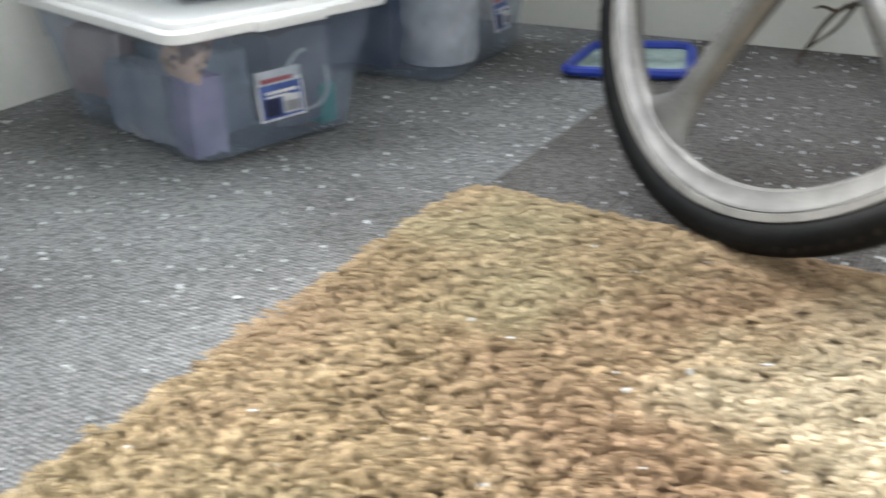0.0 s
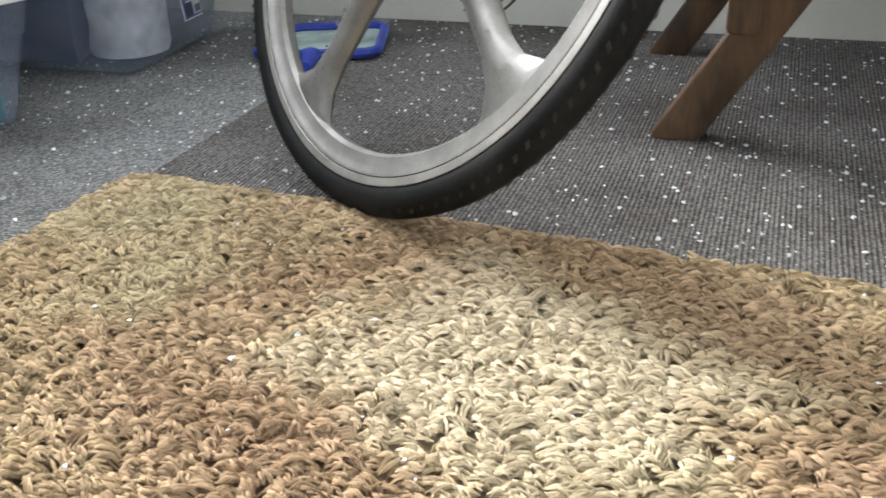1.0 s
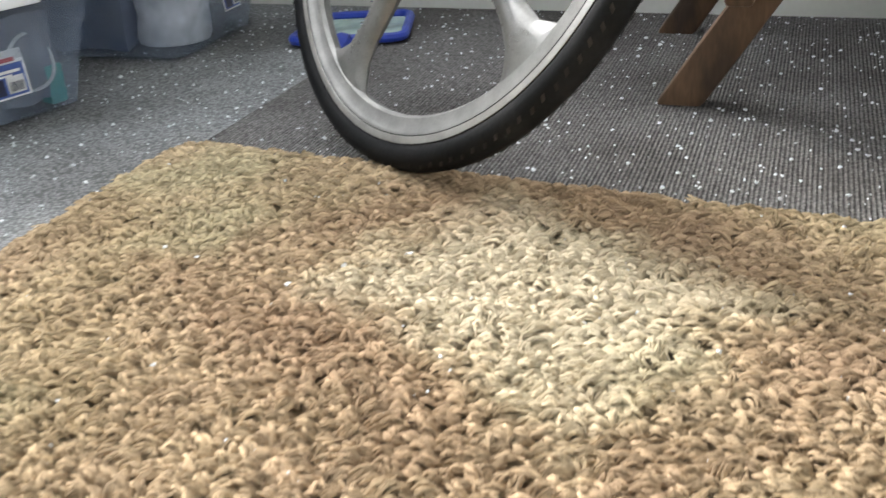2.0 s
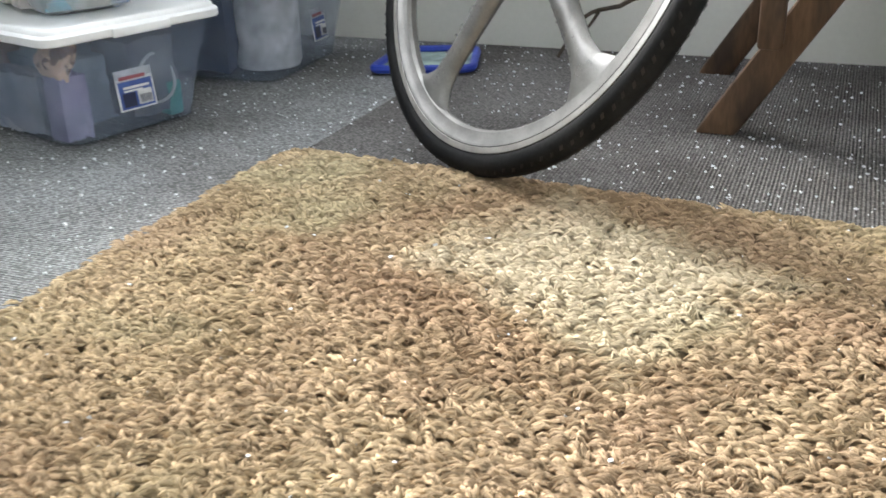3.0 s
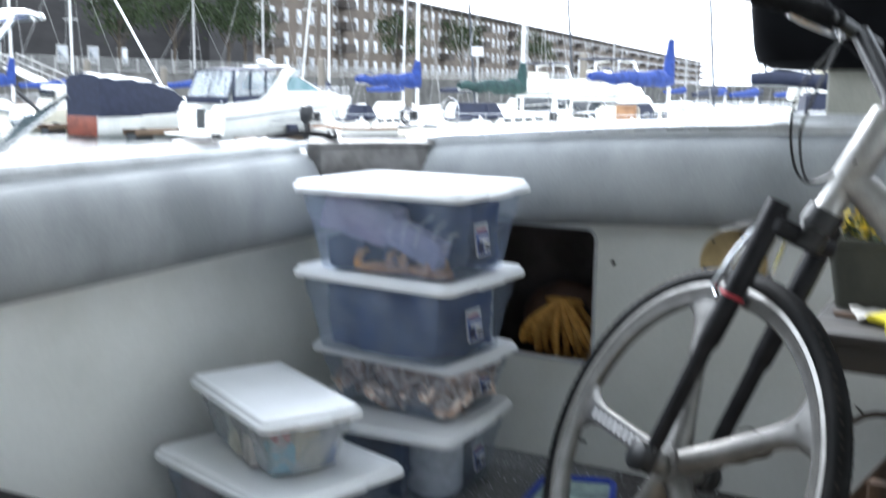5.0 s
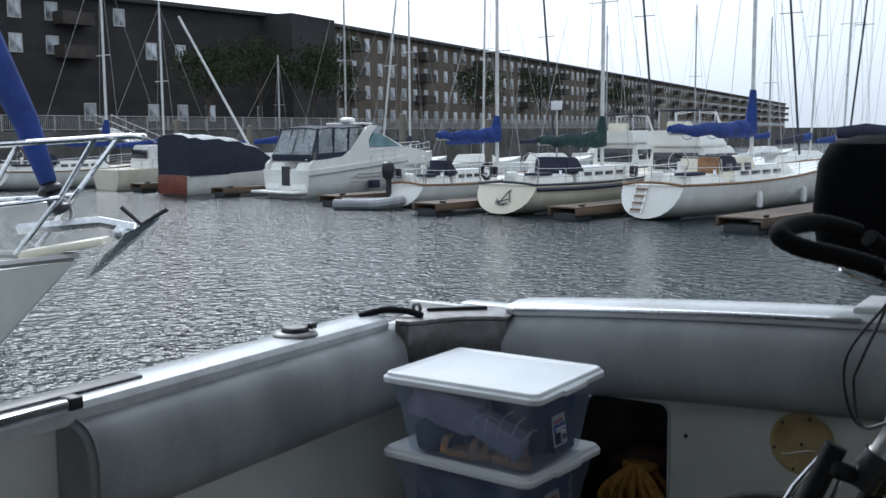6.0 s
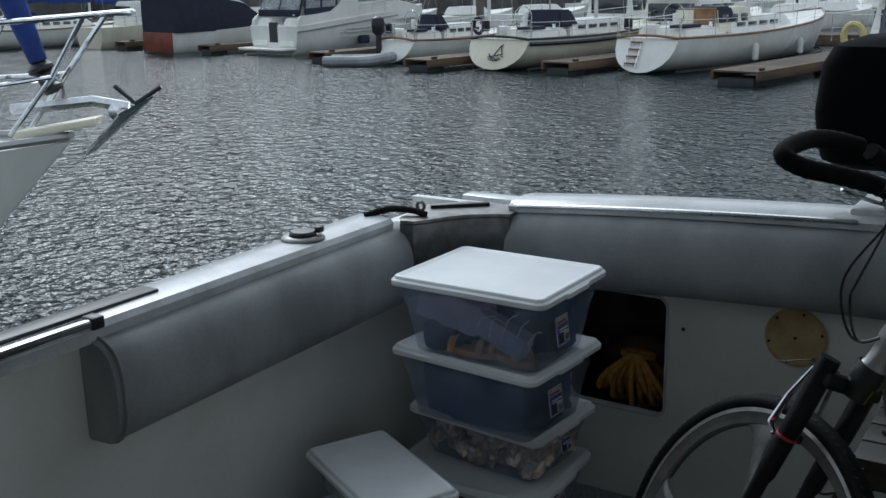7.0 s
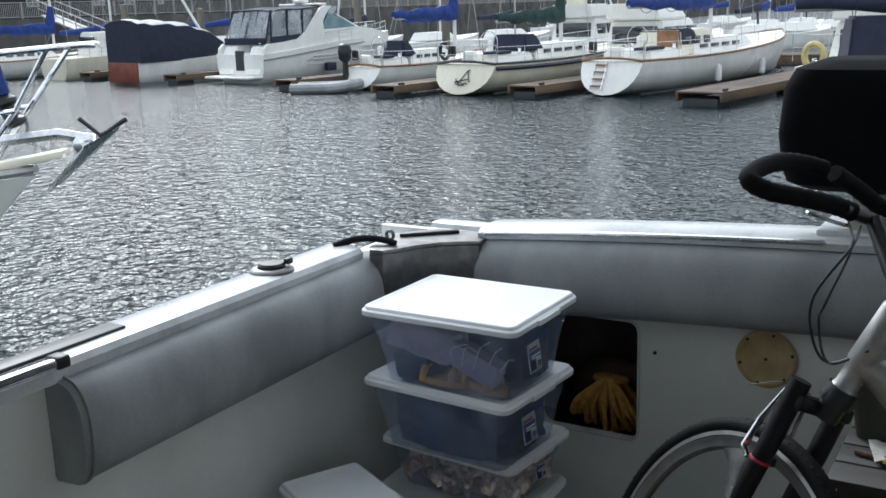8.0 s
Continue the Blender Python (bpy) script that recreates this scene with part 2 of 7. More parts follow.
def stern_wall():
    bm = bmesh.new()
    x0, x1, z0, z1 = -0.6, 3.1, -0.1, 0.80
    xs, zs, ys = (x0, HX0, HX1, x1), (z0, HZ0, HZ1, z1), (WALL_Y, WALL_Y + 0.028)
    g = [[[bm.verts.new((x, y, z)) for z in zs] for x in xs] for y in ys]
    for i in range(3):
        for j in range(3):
            if (i, j) != (1, 1):
                for k in (0, 1):
                    bm.faces.new((g[k][i][j], g[k][i + 1][j], g[k][i + 1][j + 1], g[k][i][j + 1]))
    inner = [(1, 1), (2, 1), (2, 2), (1, 2)]
    outer = [(i, 0) for i in range(3)] + [(3, i) for i in range(3)] + [(3 - i, 3) for i in range(3)] + [(0, 3 - i) for i in range(3)]
    for loop in (inner, outer):
        for (i, j), (p, q) in zip(loop, loop[1:] + loop[:1]):
            bm.faces.new((g[0][i][j], g[0][p][q], g[1][p][q], g[1][i][j]))
    # fillets in the corners of the opening
    r = 0.03
    for sx, X in ((1, HX0), (-1, HX1)):
        for sz, Z in ((1, HZ0), (-1, HZ1)):
            arc = [Vector((X + sx * r * (1 - math.cos(w)), 0, Z + sz * r * (1 - math.sin(w)))) for w in (radians(90 * k / 5) for k in range(6))]
            ring = [Vector((X, 0, Z))] + arc
            loft(bm, [[p + Vector((0, WALL_Y + y, 0)) for p in ring] for y in (0.0005, 0.0275)])
    return bm


tagged(part("wall_stern", stern_wall(), M["gelcoat"], smooth=False), "white gelcoat stern wall with a dark locker opening", "wall", "", "structure")
slab("wall_side", WALL_X - 0.03, WALL_X, -1.3, WALL_Y + 0.028, -0.1, 0.76, M["gelcoat"], "white gelcoat cockpit side wall, slightly stained", "wall")
slab("wall_far_side", 2.2, 2.23, -1.3, 2.90, -0.1, 0.76, M["gelcoat"], "white cockpit wall on the far side", "wall")
# out-of-view panel, added to keep light off the table and right-hand floor
slab("wall_far_side_blocker", 2.2, 2.23, 0.8, 2.90, 0.76, 2.05, M["gelcoat"], "unseen white panel added above the far gunwale to block light", "wall")
# also out of view: added to darken the stern wall and floor
slab("wall_side_blocker", -0.6, -0.57, -1.3, 1.22, 0.79, 2.05, M["gelcoat"], "unseen white panel added above the side gunwale to block light", "wall")
slab("wall_cabin", -0.6, 3.1, -1.35, -1.3, -0.1, 2.05, M["gelcoat"], "white cabin bulkhead closing the cockpit", "wall")
slab("ceiling", -0.62, 3.1, -1.35, 2.3, 2.05, 2.12, M["gelcoat"], "white hardtop over the cockpit", "hardtop")

# extra overhead slab, never in view, that cuts skylight on the right side
slab("ceiling_aft_blocker", 0.75, 3.1, 2.3, 3.1, 2.05, 2.12, M["gelcoat"], "unseen white slab added over the stern corner to block light", "hardtop")

# locker behind the opening; its dark wall colour stands in for shade inside
M["locker"] = material("locker_shade_tone", (0.085, 0.075, 0.07), (0.05, 0.042, 0.04), rough=0.8, scale=8, fine=120, bump=0.1)
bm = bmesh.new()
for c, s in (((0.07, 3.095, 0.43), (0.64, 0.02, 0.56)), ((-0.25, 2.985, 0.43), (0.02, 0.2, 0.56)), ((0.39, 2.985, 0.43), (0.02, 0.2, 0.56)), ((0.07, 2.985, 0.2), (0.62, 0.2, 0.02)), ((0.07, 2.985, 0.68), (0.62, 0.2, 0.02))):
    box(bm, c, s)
tagged(part("wall_locker", bm, M["locker"], smooth=False), "locker behind the stern wall, coloured dark for its shade", "locker", "", "structure")
bm = bmesh.new()
ring0 = rounded(HX1 - HX0 + 0.006, HZ1 - HZ0 + 0.006, 0.032, 0, 4)
ring1 = rounded(HX1 - HX0 - 0.006, HZ1 - HZ0 - 0.006, 0.027, 0, 4)
hc = Vector(((HX0 + HX1) / 2, 0, (HZ0 + HZ1) / 2))
R4 = []
for ring, y in ((ring0, -0.0005), (ring0, -0.005), (ring1, -0.005), (ring1, 0.02)):
    R4.append([Vector((hc.x + p.x, WALL_Y + y, hc.z + p.y)) for p in ring])
loft(bm, R4, True, False, False)
tagged(part("trim_hatch", bm, M["gunwale"]), "pale rounded frame round the locker opening", "trim", "", "structure")


# padded bolsters
def bolster_ring(depth, height):
    """D-shaped section: u out of the wall, v up."""
    pts = []
    for k in range(15):
        a = radians(-90 + 180 * k / 14)
        c, s = math.cos(a), math.sin(a)
        pts.append((depth * (abs(c) ** 0.62), height / 2 * (abs(s) ** 0.75) * (1 if s > 0 else -1)))
    return pts


def bolster_side():
    prof = bolster_ring(0.098, 0.222)
    rings = []
    ys = [1.562, 1.566, 1.58] + [1.58 + (2.64 - 1.58) * k / 24 for k in range(1, 24)] + [2.63, 2.652, 2.66]
    for i, y in enumerate(ys):
        sh = 0.86 if i in (0, len(ys) - 1) else 0.96 if i in (1, len(ys) - 2) else 1.0
        wob = 1 + 0.02 * noise.noise(Vector((0, y * 6, 0)))
        rings.append([Vector((WALL_X + 0.002 + u * sh * wob, y, 0.66 + 0.012 * (y - 2.0) + v * sh)) for u, v in prof])
    bm = bmesh.new()
    loft(bm, rings, True)
    return bm


bol = thing("bolster", pose(0, 0, 0), "worn grey vinyl padded bolster along the side wall", "bolster")
part("pad", bolster_side(), M["vinyl"], bol)
pipe = [Vector((WALL_X + 0.003 + u * 1.01, 1.582, 0.655 + v * 1.01)) for u, v in bolster_ring(0.098, 0.222)]
part("piping", bm_sweep(pipe, 0.004, 6), M["vinyl"], bol, "sewn edge piping")


def bolster_stern():
    prof = bolster_ring(0.085, 0.215)
    rings = []
    xs = [-0.335, -0.33, -0.315] + [-0.3 + 3.2 * k / 48 for k in range(48)]
    for i, x in enumerate(xs):
        sh = 0.86 if i == 0 else 0.96 if i == 1 else 1.0
        wob = 1 + 0.03 * noise.noise(Vector((x * 5, 0, 3)))
        zc = camber(x) - 0.128
        rings.append([Vector((x, WALL_Y - 0.002 - u * sh * wob, zc + v * sh)) for u, v in prof])
    bm = bmesh.new()
    loft(bm, rings, True)
    return bm


bol2 = thing("bolster", pose(0, 0, 0), "grey vinyl padded bolster along the stern wall", "bolster")
part("pad", bolster_stern(), M["vinyl"], bol2)
pipe = [Vector((-0.332, WALL_Y - 0.004 - u * 1.0, camber(-0.332) - 0.128 + v * 1.0)) for u, v in bolster_ring(0.085, 0.215)]
part("piping", bm_sweep(pipe, 0.004, 6), M["vinyl"], bol2, "sewn edge piping")

# gunwales: mouldings with a rounded inner lip, and the hull below them
def strip(points_of, ts, mat, name, label, cat, kind="structure"):
    bm = bmesh.new()
    loft(bm, [points_of(t) for t in ts], True)
    return tagged(part(name, bm, mat), label, cat, "", kind)


def gun_side(y):
    z = 0.795 + 0.006 * (y - 2)
    x = WALL_X
    return [Vector(p) for p in ((x + 0.035, y, z - 0.035), (x + 0.040, y, z - 0.008), (x + 0.03, y, z + 0.004), (x + 0.0, y, z + 0.008), (x - 0.075, y, z + 0.006), (x - 0.1, y, z - 0.004), (x - 0.105, y, z - 0.05), (x - 0.04, y, z - 0.05), (x - 0.001, y, z - 0.035))]


def gun_stern(x):
    z = camber(x)
    y = WALL_Y
    return [Vector(p) for p in ((x, y - 0.045, z - 0.022), (x, y - 0.05, z - 0.004), (x, y - 0.03, z + 0.008), (x, y + 0.02, z + 0.012), (x, y + 0.08, z + 0.01), (x, y + 0.105, z - 0.002), (x, y + 0.11, z - 0.06), (x, y + 0.05, z - 0.06), (x, y - 0.002, z - 0.03))]


strip(gun_side, [-1.3 + 3.87 * k / 30 for k in range(31)], M["gunwale"], "gunwale_side", "wet pale grey side gunwale of the boat", "gunwale")
strip(gun_stern, [-0.24 + 3.3 * k / 40 for k in range(41)], M["gunwale"], "gunwale_stern", "wet pale grey stern gunwale of the boat", "gunwale")
slab("hull_side", -0.606, -0.54, -4.0, 2.9, WATER - 0.6, 0.75, M["gelcoat"], "white outer hull side down to the water", "hull")
slab("hull_stern", -0.6, 3.1, 3.11, 3.17, WATER - 0.6, 0.70, M["gelcoat"], "white outer stern of the hull", "hull")

# water
def water_material():
    m = bpy.data.materials.new("harbour_water")
    m.use_nodes = True
    n, l = m.node_tree.nodes, m.node_tree.links
    b = n["Principled BSDF"]
    b.inputs["Base Color"].default_value = (0.009, 0.022, 0.025, 1)
    b.inputs["Roughness"].default_value = 0.06
    b.inputs["IOR"].default_value = 1.333
    b.inputs["Specular IOR Level"].default_value = 0.38
    tc = n.new("ShaderNodeTexCoord")
    mp = n.new("ShaderNodeMapping")
    mp.inputs["Scale"].default_value = (1.0, 1.0, 1.0)
    mp.inputs["Rotation"].default_value = (0, 0, radians(30))
    l.new(tc.outputs["Object"], mp.inputs["Vector"])
    a = n.new("ShaderNodeTexNoise")
    a.inputs["Scale"].default_value, a.inputs["Detail"].default_value, a.inputs["Roughness"].default_value = 8.0, 2, 0.5
    c = n.new("ShaderNodeTexNoise")
    c.inputs["Scale"].default_value, c.inputs["Detail"].default_value = 0.5, 3
    for q in (a, c):
        l.new(mp.outputs[0], q.inputs["Vector"])
    b1, b2 = n.new("ShaderNodeBump"), n.new("ShaderNodeBump")
    b1.inputs["Strength"].default_value, b1.inputs["Distance"].default_value = 1.0, 0.062
    b2.inputs["Strength"].default_value, b2.inputs["Distance"].default_value = 0.6, 0.10
    l.new(a.outputs["Fac"], b1.inputs["Height"])
    l.new(c.outputs["Fac"], b2.inputs["Height"])
    l.new(b2.outputs[0], b1.inputs["Normal"])
    # pits left by rain drops, and a mid-sized chop
    vo = n.new("ShaderNodeTexVoronoi")
    vo.inputs["Scale"].default_value = 3.2
    l.new(mp.outputs[0], vo.inputs["Vector"])
    pit = n.new("ShaderNodeMapRange")
    pit.inputs["From Min"].default_value, pit.inputs["From Max"].default_value = 0.04, 0.20
    l.new(vo.outputs["Distance"], pit.inputs["Value"])
    chop = n.new("ShaderNodeTexNoise")
    chop.inputs["Scale"].default_value, chop.inputs["Detail"].default_value = 3.2, 2
    l.new(mp.outputs[0], chop.inputs["Vector"])
    b3, b4 = n.new("ShaderNodeBump"), n.new("ShaderNodeBump")
    b3.inputs["Strength"].default_value, b3.inputs["Distance"].default_value = 1.0, 0.05
    b4.inputs["Strength"].default_value, b4.inputs["Distance"].default_value = 1.0, 0.11
    l.new(pit.outputs[0], b3.inputs["Height"])
    l.new(chop.outputs["Fac"], b4.inputs["Height"])
    l.new(b1.outputs[0], b4.inputs["Normal"])
    l.new(b4.outputs[0], b3.inputs["Normal"])
    l.new(b3.outputs[0], b.inputs["Normal"])
    return m


bm = bmesh.new()
bmesh.ops.create_grid(bm, x_segments=2, y_segments=2, size=2500)
bmesh.ops.translate(bm, vec=(0, 0, WATER), verts=bm.verts)
tagged(part("water", bm, water_material(), smooth=False), "dark rippled harbour water pocked by rain", "water", "", "structure")

# ---------------------------------------------------------------- storage boxes
M["label_white"] = material("label_white", (0.82, 0.83, 0.85), rough=0.45, scale=30, fine=300)
M["label_blue"] = material("label_blue", (0.05, 0.09, 0.30), (0.07, 0.13, 0.4), rough=0.4, scale=40, fine=300)
M["label_red"] = material("label_red", (0.45, 0.07, 0.08), rough=0.4, scale=40, fine=300)
M["label_navy"] = material("label_navy", (0.02, 0.025, 0.07), rough=0.4, scale=40, fine=300)


def storage_box(x, y, z, yaw, L, W, H, label, plastic, lab=None, r=0.024, taper=0.03):
    """Clear tapered box with a ribbed rim, an overhanging lid with a raised panel, and a printed label on its short side."""
    t = thing("storage_box", pose(x, y, z, 0, 0, yaw), label, "storage box", "clear storage boxes")
    lw, lh = L - 0.03, W - 0.03
    bm = bmesh.new()
    rings = []
    hb = H - 0.022
    prof = [(taper + 0.012, 0.0), (taper, 0.006), (taper * 0.55, hb * 0.5), (taper * 0.34, hb * 0.70), (taper * 0.24, hb * 0.715), (taper * 0.05, hb - 0.01), (0, hb)]
    for ins, zz in prof:
        rings.append(rounded(lw - 2 * ins, lh - 2 * ins, r, zz))
    for ins, zz in prof[::-1]:
        rings.append(rounded(lw - 2 * ins - 0.005, lh - 2 * ins - 0.005, r - 0.0025, max(zz, 0.003)))
    loft(bm, rings, True, True, True)
    part("body", bm, plastic, t, "see-through tapered plastic tub")
    bm = bmesh.new()
    z0 = H - 0.024
    prof = [(0.002, z0), (0.0, z0 + 0.002), (0.0, H - 0.012), (0.003, H - 0.009), (0.007, H - 0.008), (0.009, H - 0.002), (0.012, H), (0.018, H), (0.021, H - 0.0025), (0.03, H - 0.003), (0.06, H - 0.003)]
    rings = [rounded(L - 2 * i, W - 2 * i, max(0.010, r + 0.003 - i), zz) for i, zz in prof]
    rings = [rounded(L - 0.012, W - 0.012, r, z0)] + rings
    inner = [rounded(L - 0.012, W - 0.012, r, H - 0.012)]
    loft(bm, inner + rings, True, True, True)
    lid = part("lid", bm, M["lid"], t, "white snap-on lid with a rolled edge")
    for s in (-1, 1):
        part("latch", bm_box((s * (L / 2 + 0.001), 0, H - 0.019), (0.006, W * 0.32, 0.014), 0.0025), M["lid"], lid)
    if lab:
        off, w, h, zc = lab
        ins = taper * (0.55 - 0.21 * max(0, (zc / hb - 0.5)) / 0.2) if zc > hb / 2 else taper * (1 - 0.45 * zc / (hb / 2))
        face = lw / 2 - ins + 0.002
        tilt = math.degrees(math.atan2(taper * 0.45, hb * 0.5))
        q = pose(face, off, zc, 90 - 0, 0, 90) @ pose(0, 0, 0, -tilt * 0.8, 0, 0)
        lb = part("label", bm_box((0, 0, 0.0005), (w, h, 0.001)), M["label_white"], t, "printed paper label", smooth=False, m=q)
        for n, (cx, cy, sx, sy, mat) in enumerate((
            (0, -0.12, 0.90, 0.68, "label_blue"), (-0.05, 0.30, 0.7, 0.09, "label_red"), (-0.22, -0.24, 0.34, 0.34, "label_navy"), (0.2, -0.22, 0.38, 0.36, "label_white"),
            (0.0, 0.06, 0.7, 0.06, "label_white"), (-0.1, -0.02, 0.5, 0.04, "label_white"))):
            zz = 0.0014 + 0.0006 * n
            part("print_bar", bm_box((cx * w, cy * h, zz), (sx * w, sy * h, 0.0006)), M[mat], lb, smooth=False)
        for k in range(7):
            part("print_bar", bm_box(((0.06 + 0.045 * k) * w, -0.26 * h, 0.0052), (0.012 * w + 0.004 * w * (k % 3), 0.2 * h, 0.0006)), M["label_navy"], lb, smooth=False)
    return t


storage_box(-0.178, 2.10, 0.0, -16.3, 0.437, 0.335, 0.192, "clear storage box of odds and ends on the carpet", M["bin"], (-0.005, 0.07, 0.064, 0.075))
storage_box(-0.202, 2.119, 0.192, -27.2, 0.39, 0.224, 0.132, "small frosted box of bright packets on a bigger box", M["bin_frost"], None, 0.02, 0.026)
storage_box(-0.145, 2.53, 0.0, 3, 0.45, 0.37, 0.19, "clear storage box of dark cloth at the bottom of the stack", M["bin"], (0.03, 0.06, 0.062, 0.085))
storage_box(-0.128, 2.57, 0.19, -5, 0.415, 0.305, 0.150, "shallow clear storage box full of sea shells in the stack", M["bin"], (0.03, 0.045, 0.045, 0.07))
storage_box(-0.104, 2.503, 0.34, -4, 0.434, 0.345, 0.196, "clear storage box packed with navy cloth in the stack", M["bin"], (-0.02, 0.062, 0.07, 0.085))
storage_box(-0.076, 2.468, 0.536, -0.5, 0.43, 0.348, 0.20, "clear storage box of scarves and sandals on top of the stack", M["bin"], (-0.02, 0.062, 0.07, 0.085))

# ---------------------------------------------------------------- bicycle leaning on the table
M["silver"] = material("brushed_alloy", (0.22, 0.216, 0.208), (0.165, 0.162, 0.156), rough=0.45, metal=0.65, scale=25, fine=350, bump=0.06)
M["frame_alloy"] = material("pale_frame_alloy", (0.42, 0.415, 0.40), (0.32, 0.315, 0.305), rough=0.4, metal=0.55, scale=18, fine=300, bump=0.05)
M["black_paint"] = material("black_fork_paint", (0.010, 0.010, 0.012), (0.016, 0.016, 0.018), rough=0.42, scale=20, fine=250, spec=0.16)
WHEEL = Matrix.Translation((0.6463, 2.0959, 0.3325)) @ Matrix(((0.789, 0.567, 0.238), (-0.614, 0.727, 0.306), (0.0, -0.388, 0.922))).to_4x4()
M["tread"] = material("worn_tread", (0.017, 0.016, 0.015), (0.034, 0.030, 0.026), rough=0.75, scale=30, fine=300, spec=0.15)
R_TYRE = 0.347


def tyre():
    bm = bmesh.new()
    rings = []
    for k in range(96):
        a = 2 * math.pi * k / 96
        ring = []
        for j in range(14):
            w = 2 * math.pi * j / 14
            rr = R_TYRE - 0.0172 + 0.0172 * math.cos(w)
            ring.append(Vector((rr * math.cos(a), 0.0175 * math.sin(w), rr * math.sin(a))))
        rings.append(ring)
    vr = [[bm.verts.new(q) for q in ring] for ring in rings]
    for i in range(96):
        A, B = vr[i], vr[(i + 1) % 96]
        for j in range(14):
            bm.faces.new((A[j], A[(j + 1) % 14], B[(j + 1) % 14], B[j]))
    return bm


def rim():
    bm = bmesh.new()
    prof = [(R_TYRE - 0.027, 0.0125), (R_TYRE - 0.030, 0.0135), (R_TYRE - 0.041, 0.0135), (R_TYRE - 0.043, 0.012), (R_TYRE - 0.059, 0.009), (R_TYRE - 0.063, 0.004)]
    prof = prof + [(r, -w) for r, w in prof[::-1]]
    vr = []
    for k in range(96):
        a = 2 * math.pi * k / 96
        vr.append([bm.verts.new((r * math.cos(a), w, r * math.sin(a))) for r, w in prof])
    for i in range(96):
        A, B = vr[i], vr[(i + 1) % 96]
        for j in range(len(prof)):
            bm.faces.new((A[j], A[(j + 1) % len(prof)], B[(j + 1) % len(prof)], B[j]))
    return bm


def spoke(angle):
    """A broad cast spoke that flares into the hub and the rim."""
    bm = bmesh.new()
    rings = []
    for r, w, d in ((0.018, 0.024, 0.026), (0.045, 0.022, 0.024), (0.09, 0.021, 0.017), (0.17, 0.019, 0.0125), (0.225, 0.019, 0.011), (0.255, 0.026, 0.010), (0.279, 0.045, 0.009), (0.288, 0.062, 0.008)):
        ring = []
        for k in range(12):
            a = 2 * math.pi * k / 12
            ring.append(Vector((r - 0.00 * abs(math.cos(a)), d * math.sin(a), w * math.cos(a))))
        rings.append(ring)
    for p in rings[-1]:
        p.x = math.sqrt(max(0.0, 0.288 ** 2 - p.z ** 2))
    for p in rings[-2]:
        p.x = math.sqrt(max(0.0, 0.279 ** 2 - p.z ** 2 * 0.7))
    loft(bm, rings)
    bmesh.ops.rotate(bm, cent=(0, 0, 0), matrix=Matrix.Rotation(-radians(angle), 3, "Y"), verts=bm.verts)
    return bm


bike = thing("bicycle", WHEEL, "silver bicycle with a black fork and five-spoke cast front wheel", "bicycle")
wheel = part("wheel", rim(), M["silver"], bike, "five-spoke cast alloy front wheel")
part("tyre", tyre(), M["rubber"], wheel, "black worn road tyre")
bm = bmesh.new()
for k in range(120):
    a = 2 * math.pi * k / 120
    for s in (-1, 1):
        w0 = radians(34 + 6 * (k % 2))
        for j, (da, dw) in enumerate(((0.0, 0.0), (0.012, 0.30))):
            aa, ww = a + da, s * (w0 + dw)
            rr = R_TYRE - 0.0172 + 0.0175 * math.cos(ww)
            c = Vector((rr * math.cos(aa), 0.0179 * math.sin(ww), rr * math.sin(aa)))
            t = Vector((-math.sin(aa), 0, math.cos(aa))) * 0.0028
            up = Vector((math.cos(ww) * math.cos(aa), math.sin(ww), math.cos(ww) * math.sin(aa))) * 0.0009
            four = [bm.verts.new(q) for q in (c - t, c - t * 0.3 + up, c + t * 0.3 + up, c + t)]
            if j:
                for i in range(3):
                    bm.faces.new((last[i], last[i + 1], four[i + 1], four[i]))
            last = four
part("tread", bm, M["tread"], wheel, "low raised tread blocks on the tyre shoulder")
for a in (176, 248, 320, 32, 104):
    part("spoke", spoke(a), M["silver"], wheel)
bm = bmesh.new()
lathe(bm, [(0.018, -0.05), (0.02, -0.03), (0.034, -0.028), (0.034, 0.028), (0.02, 0.03), (0.018, 0.05)], 20, Matrix.Rotation(radians(90), 4, "X"))
part("hub", bm, M["silver"], wheel)
M["brake_track"] = material("bright_brake_track", (0.42, 0.41, 0.39), (0.33, 0.32, 0.305), rough=0.38, metal=0.6, scale=30, fine=400)
for s in (-1, 1):
    track = [(R_TYRE - 0.0295, s * 0.0139), (R_TYRE - 0.030, s * 0.0144), (R_TYRE - 0.0375, s * 0.0144), (R_TYRE - 0.038, s * 0.0139)]
    bm = bmesh.new()
    vr = [[bm.verts.new((r * math.cos(a), w, r * math.sin(a))) for r, w in track] for a in (2 * math.pi * k / 96 for k in range(96))]
    for i in range(96):
        for j in range(4):
            bm.faces.new((vr[i][j], vr[i][(j + 1) % 4], vr[(i + 1) % 96][(j + 1) % 4], vr[(i + 1) % 96][j]))
    groove = [(R_TYRE - 0.0293, s * 0.0141), (R_TYRE - 0.0284, s * 0.0141), (R_TYRE - 0.0284, s * 0.0134), (R_TYRE - 0.0293, s * 0.0134)]
    for shift in (0.0, -0.0098):
        gm = bmesh.new()
        vg = [[gm.verts.new(((r + shift) * math.cos(a), w, (r + shift) * math.sin(a))) for r, w in groove] for a in (2 * math.pi * k / 96 for k in range(96))]
        for i in range(96):
            for j in range(4):
                gm.faces.new((vg[i][j], vg[i][(j + 1) % 4], vg[(i + 1) % 96][(j + 1) % 4], vg[(i + 1) % 96][j]))
        part("groove", gm, M["rubber"], wheel, "thin dark line beside the braking track")
    part("brake_track", bm, M["brake_track"], wheel, "bright worn braking track")

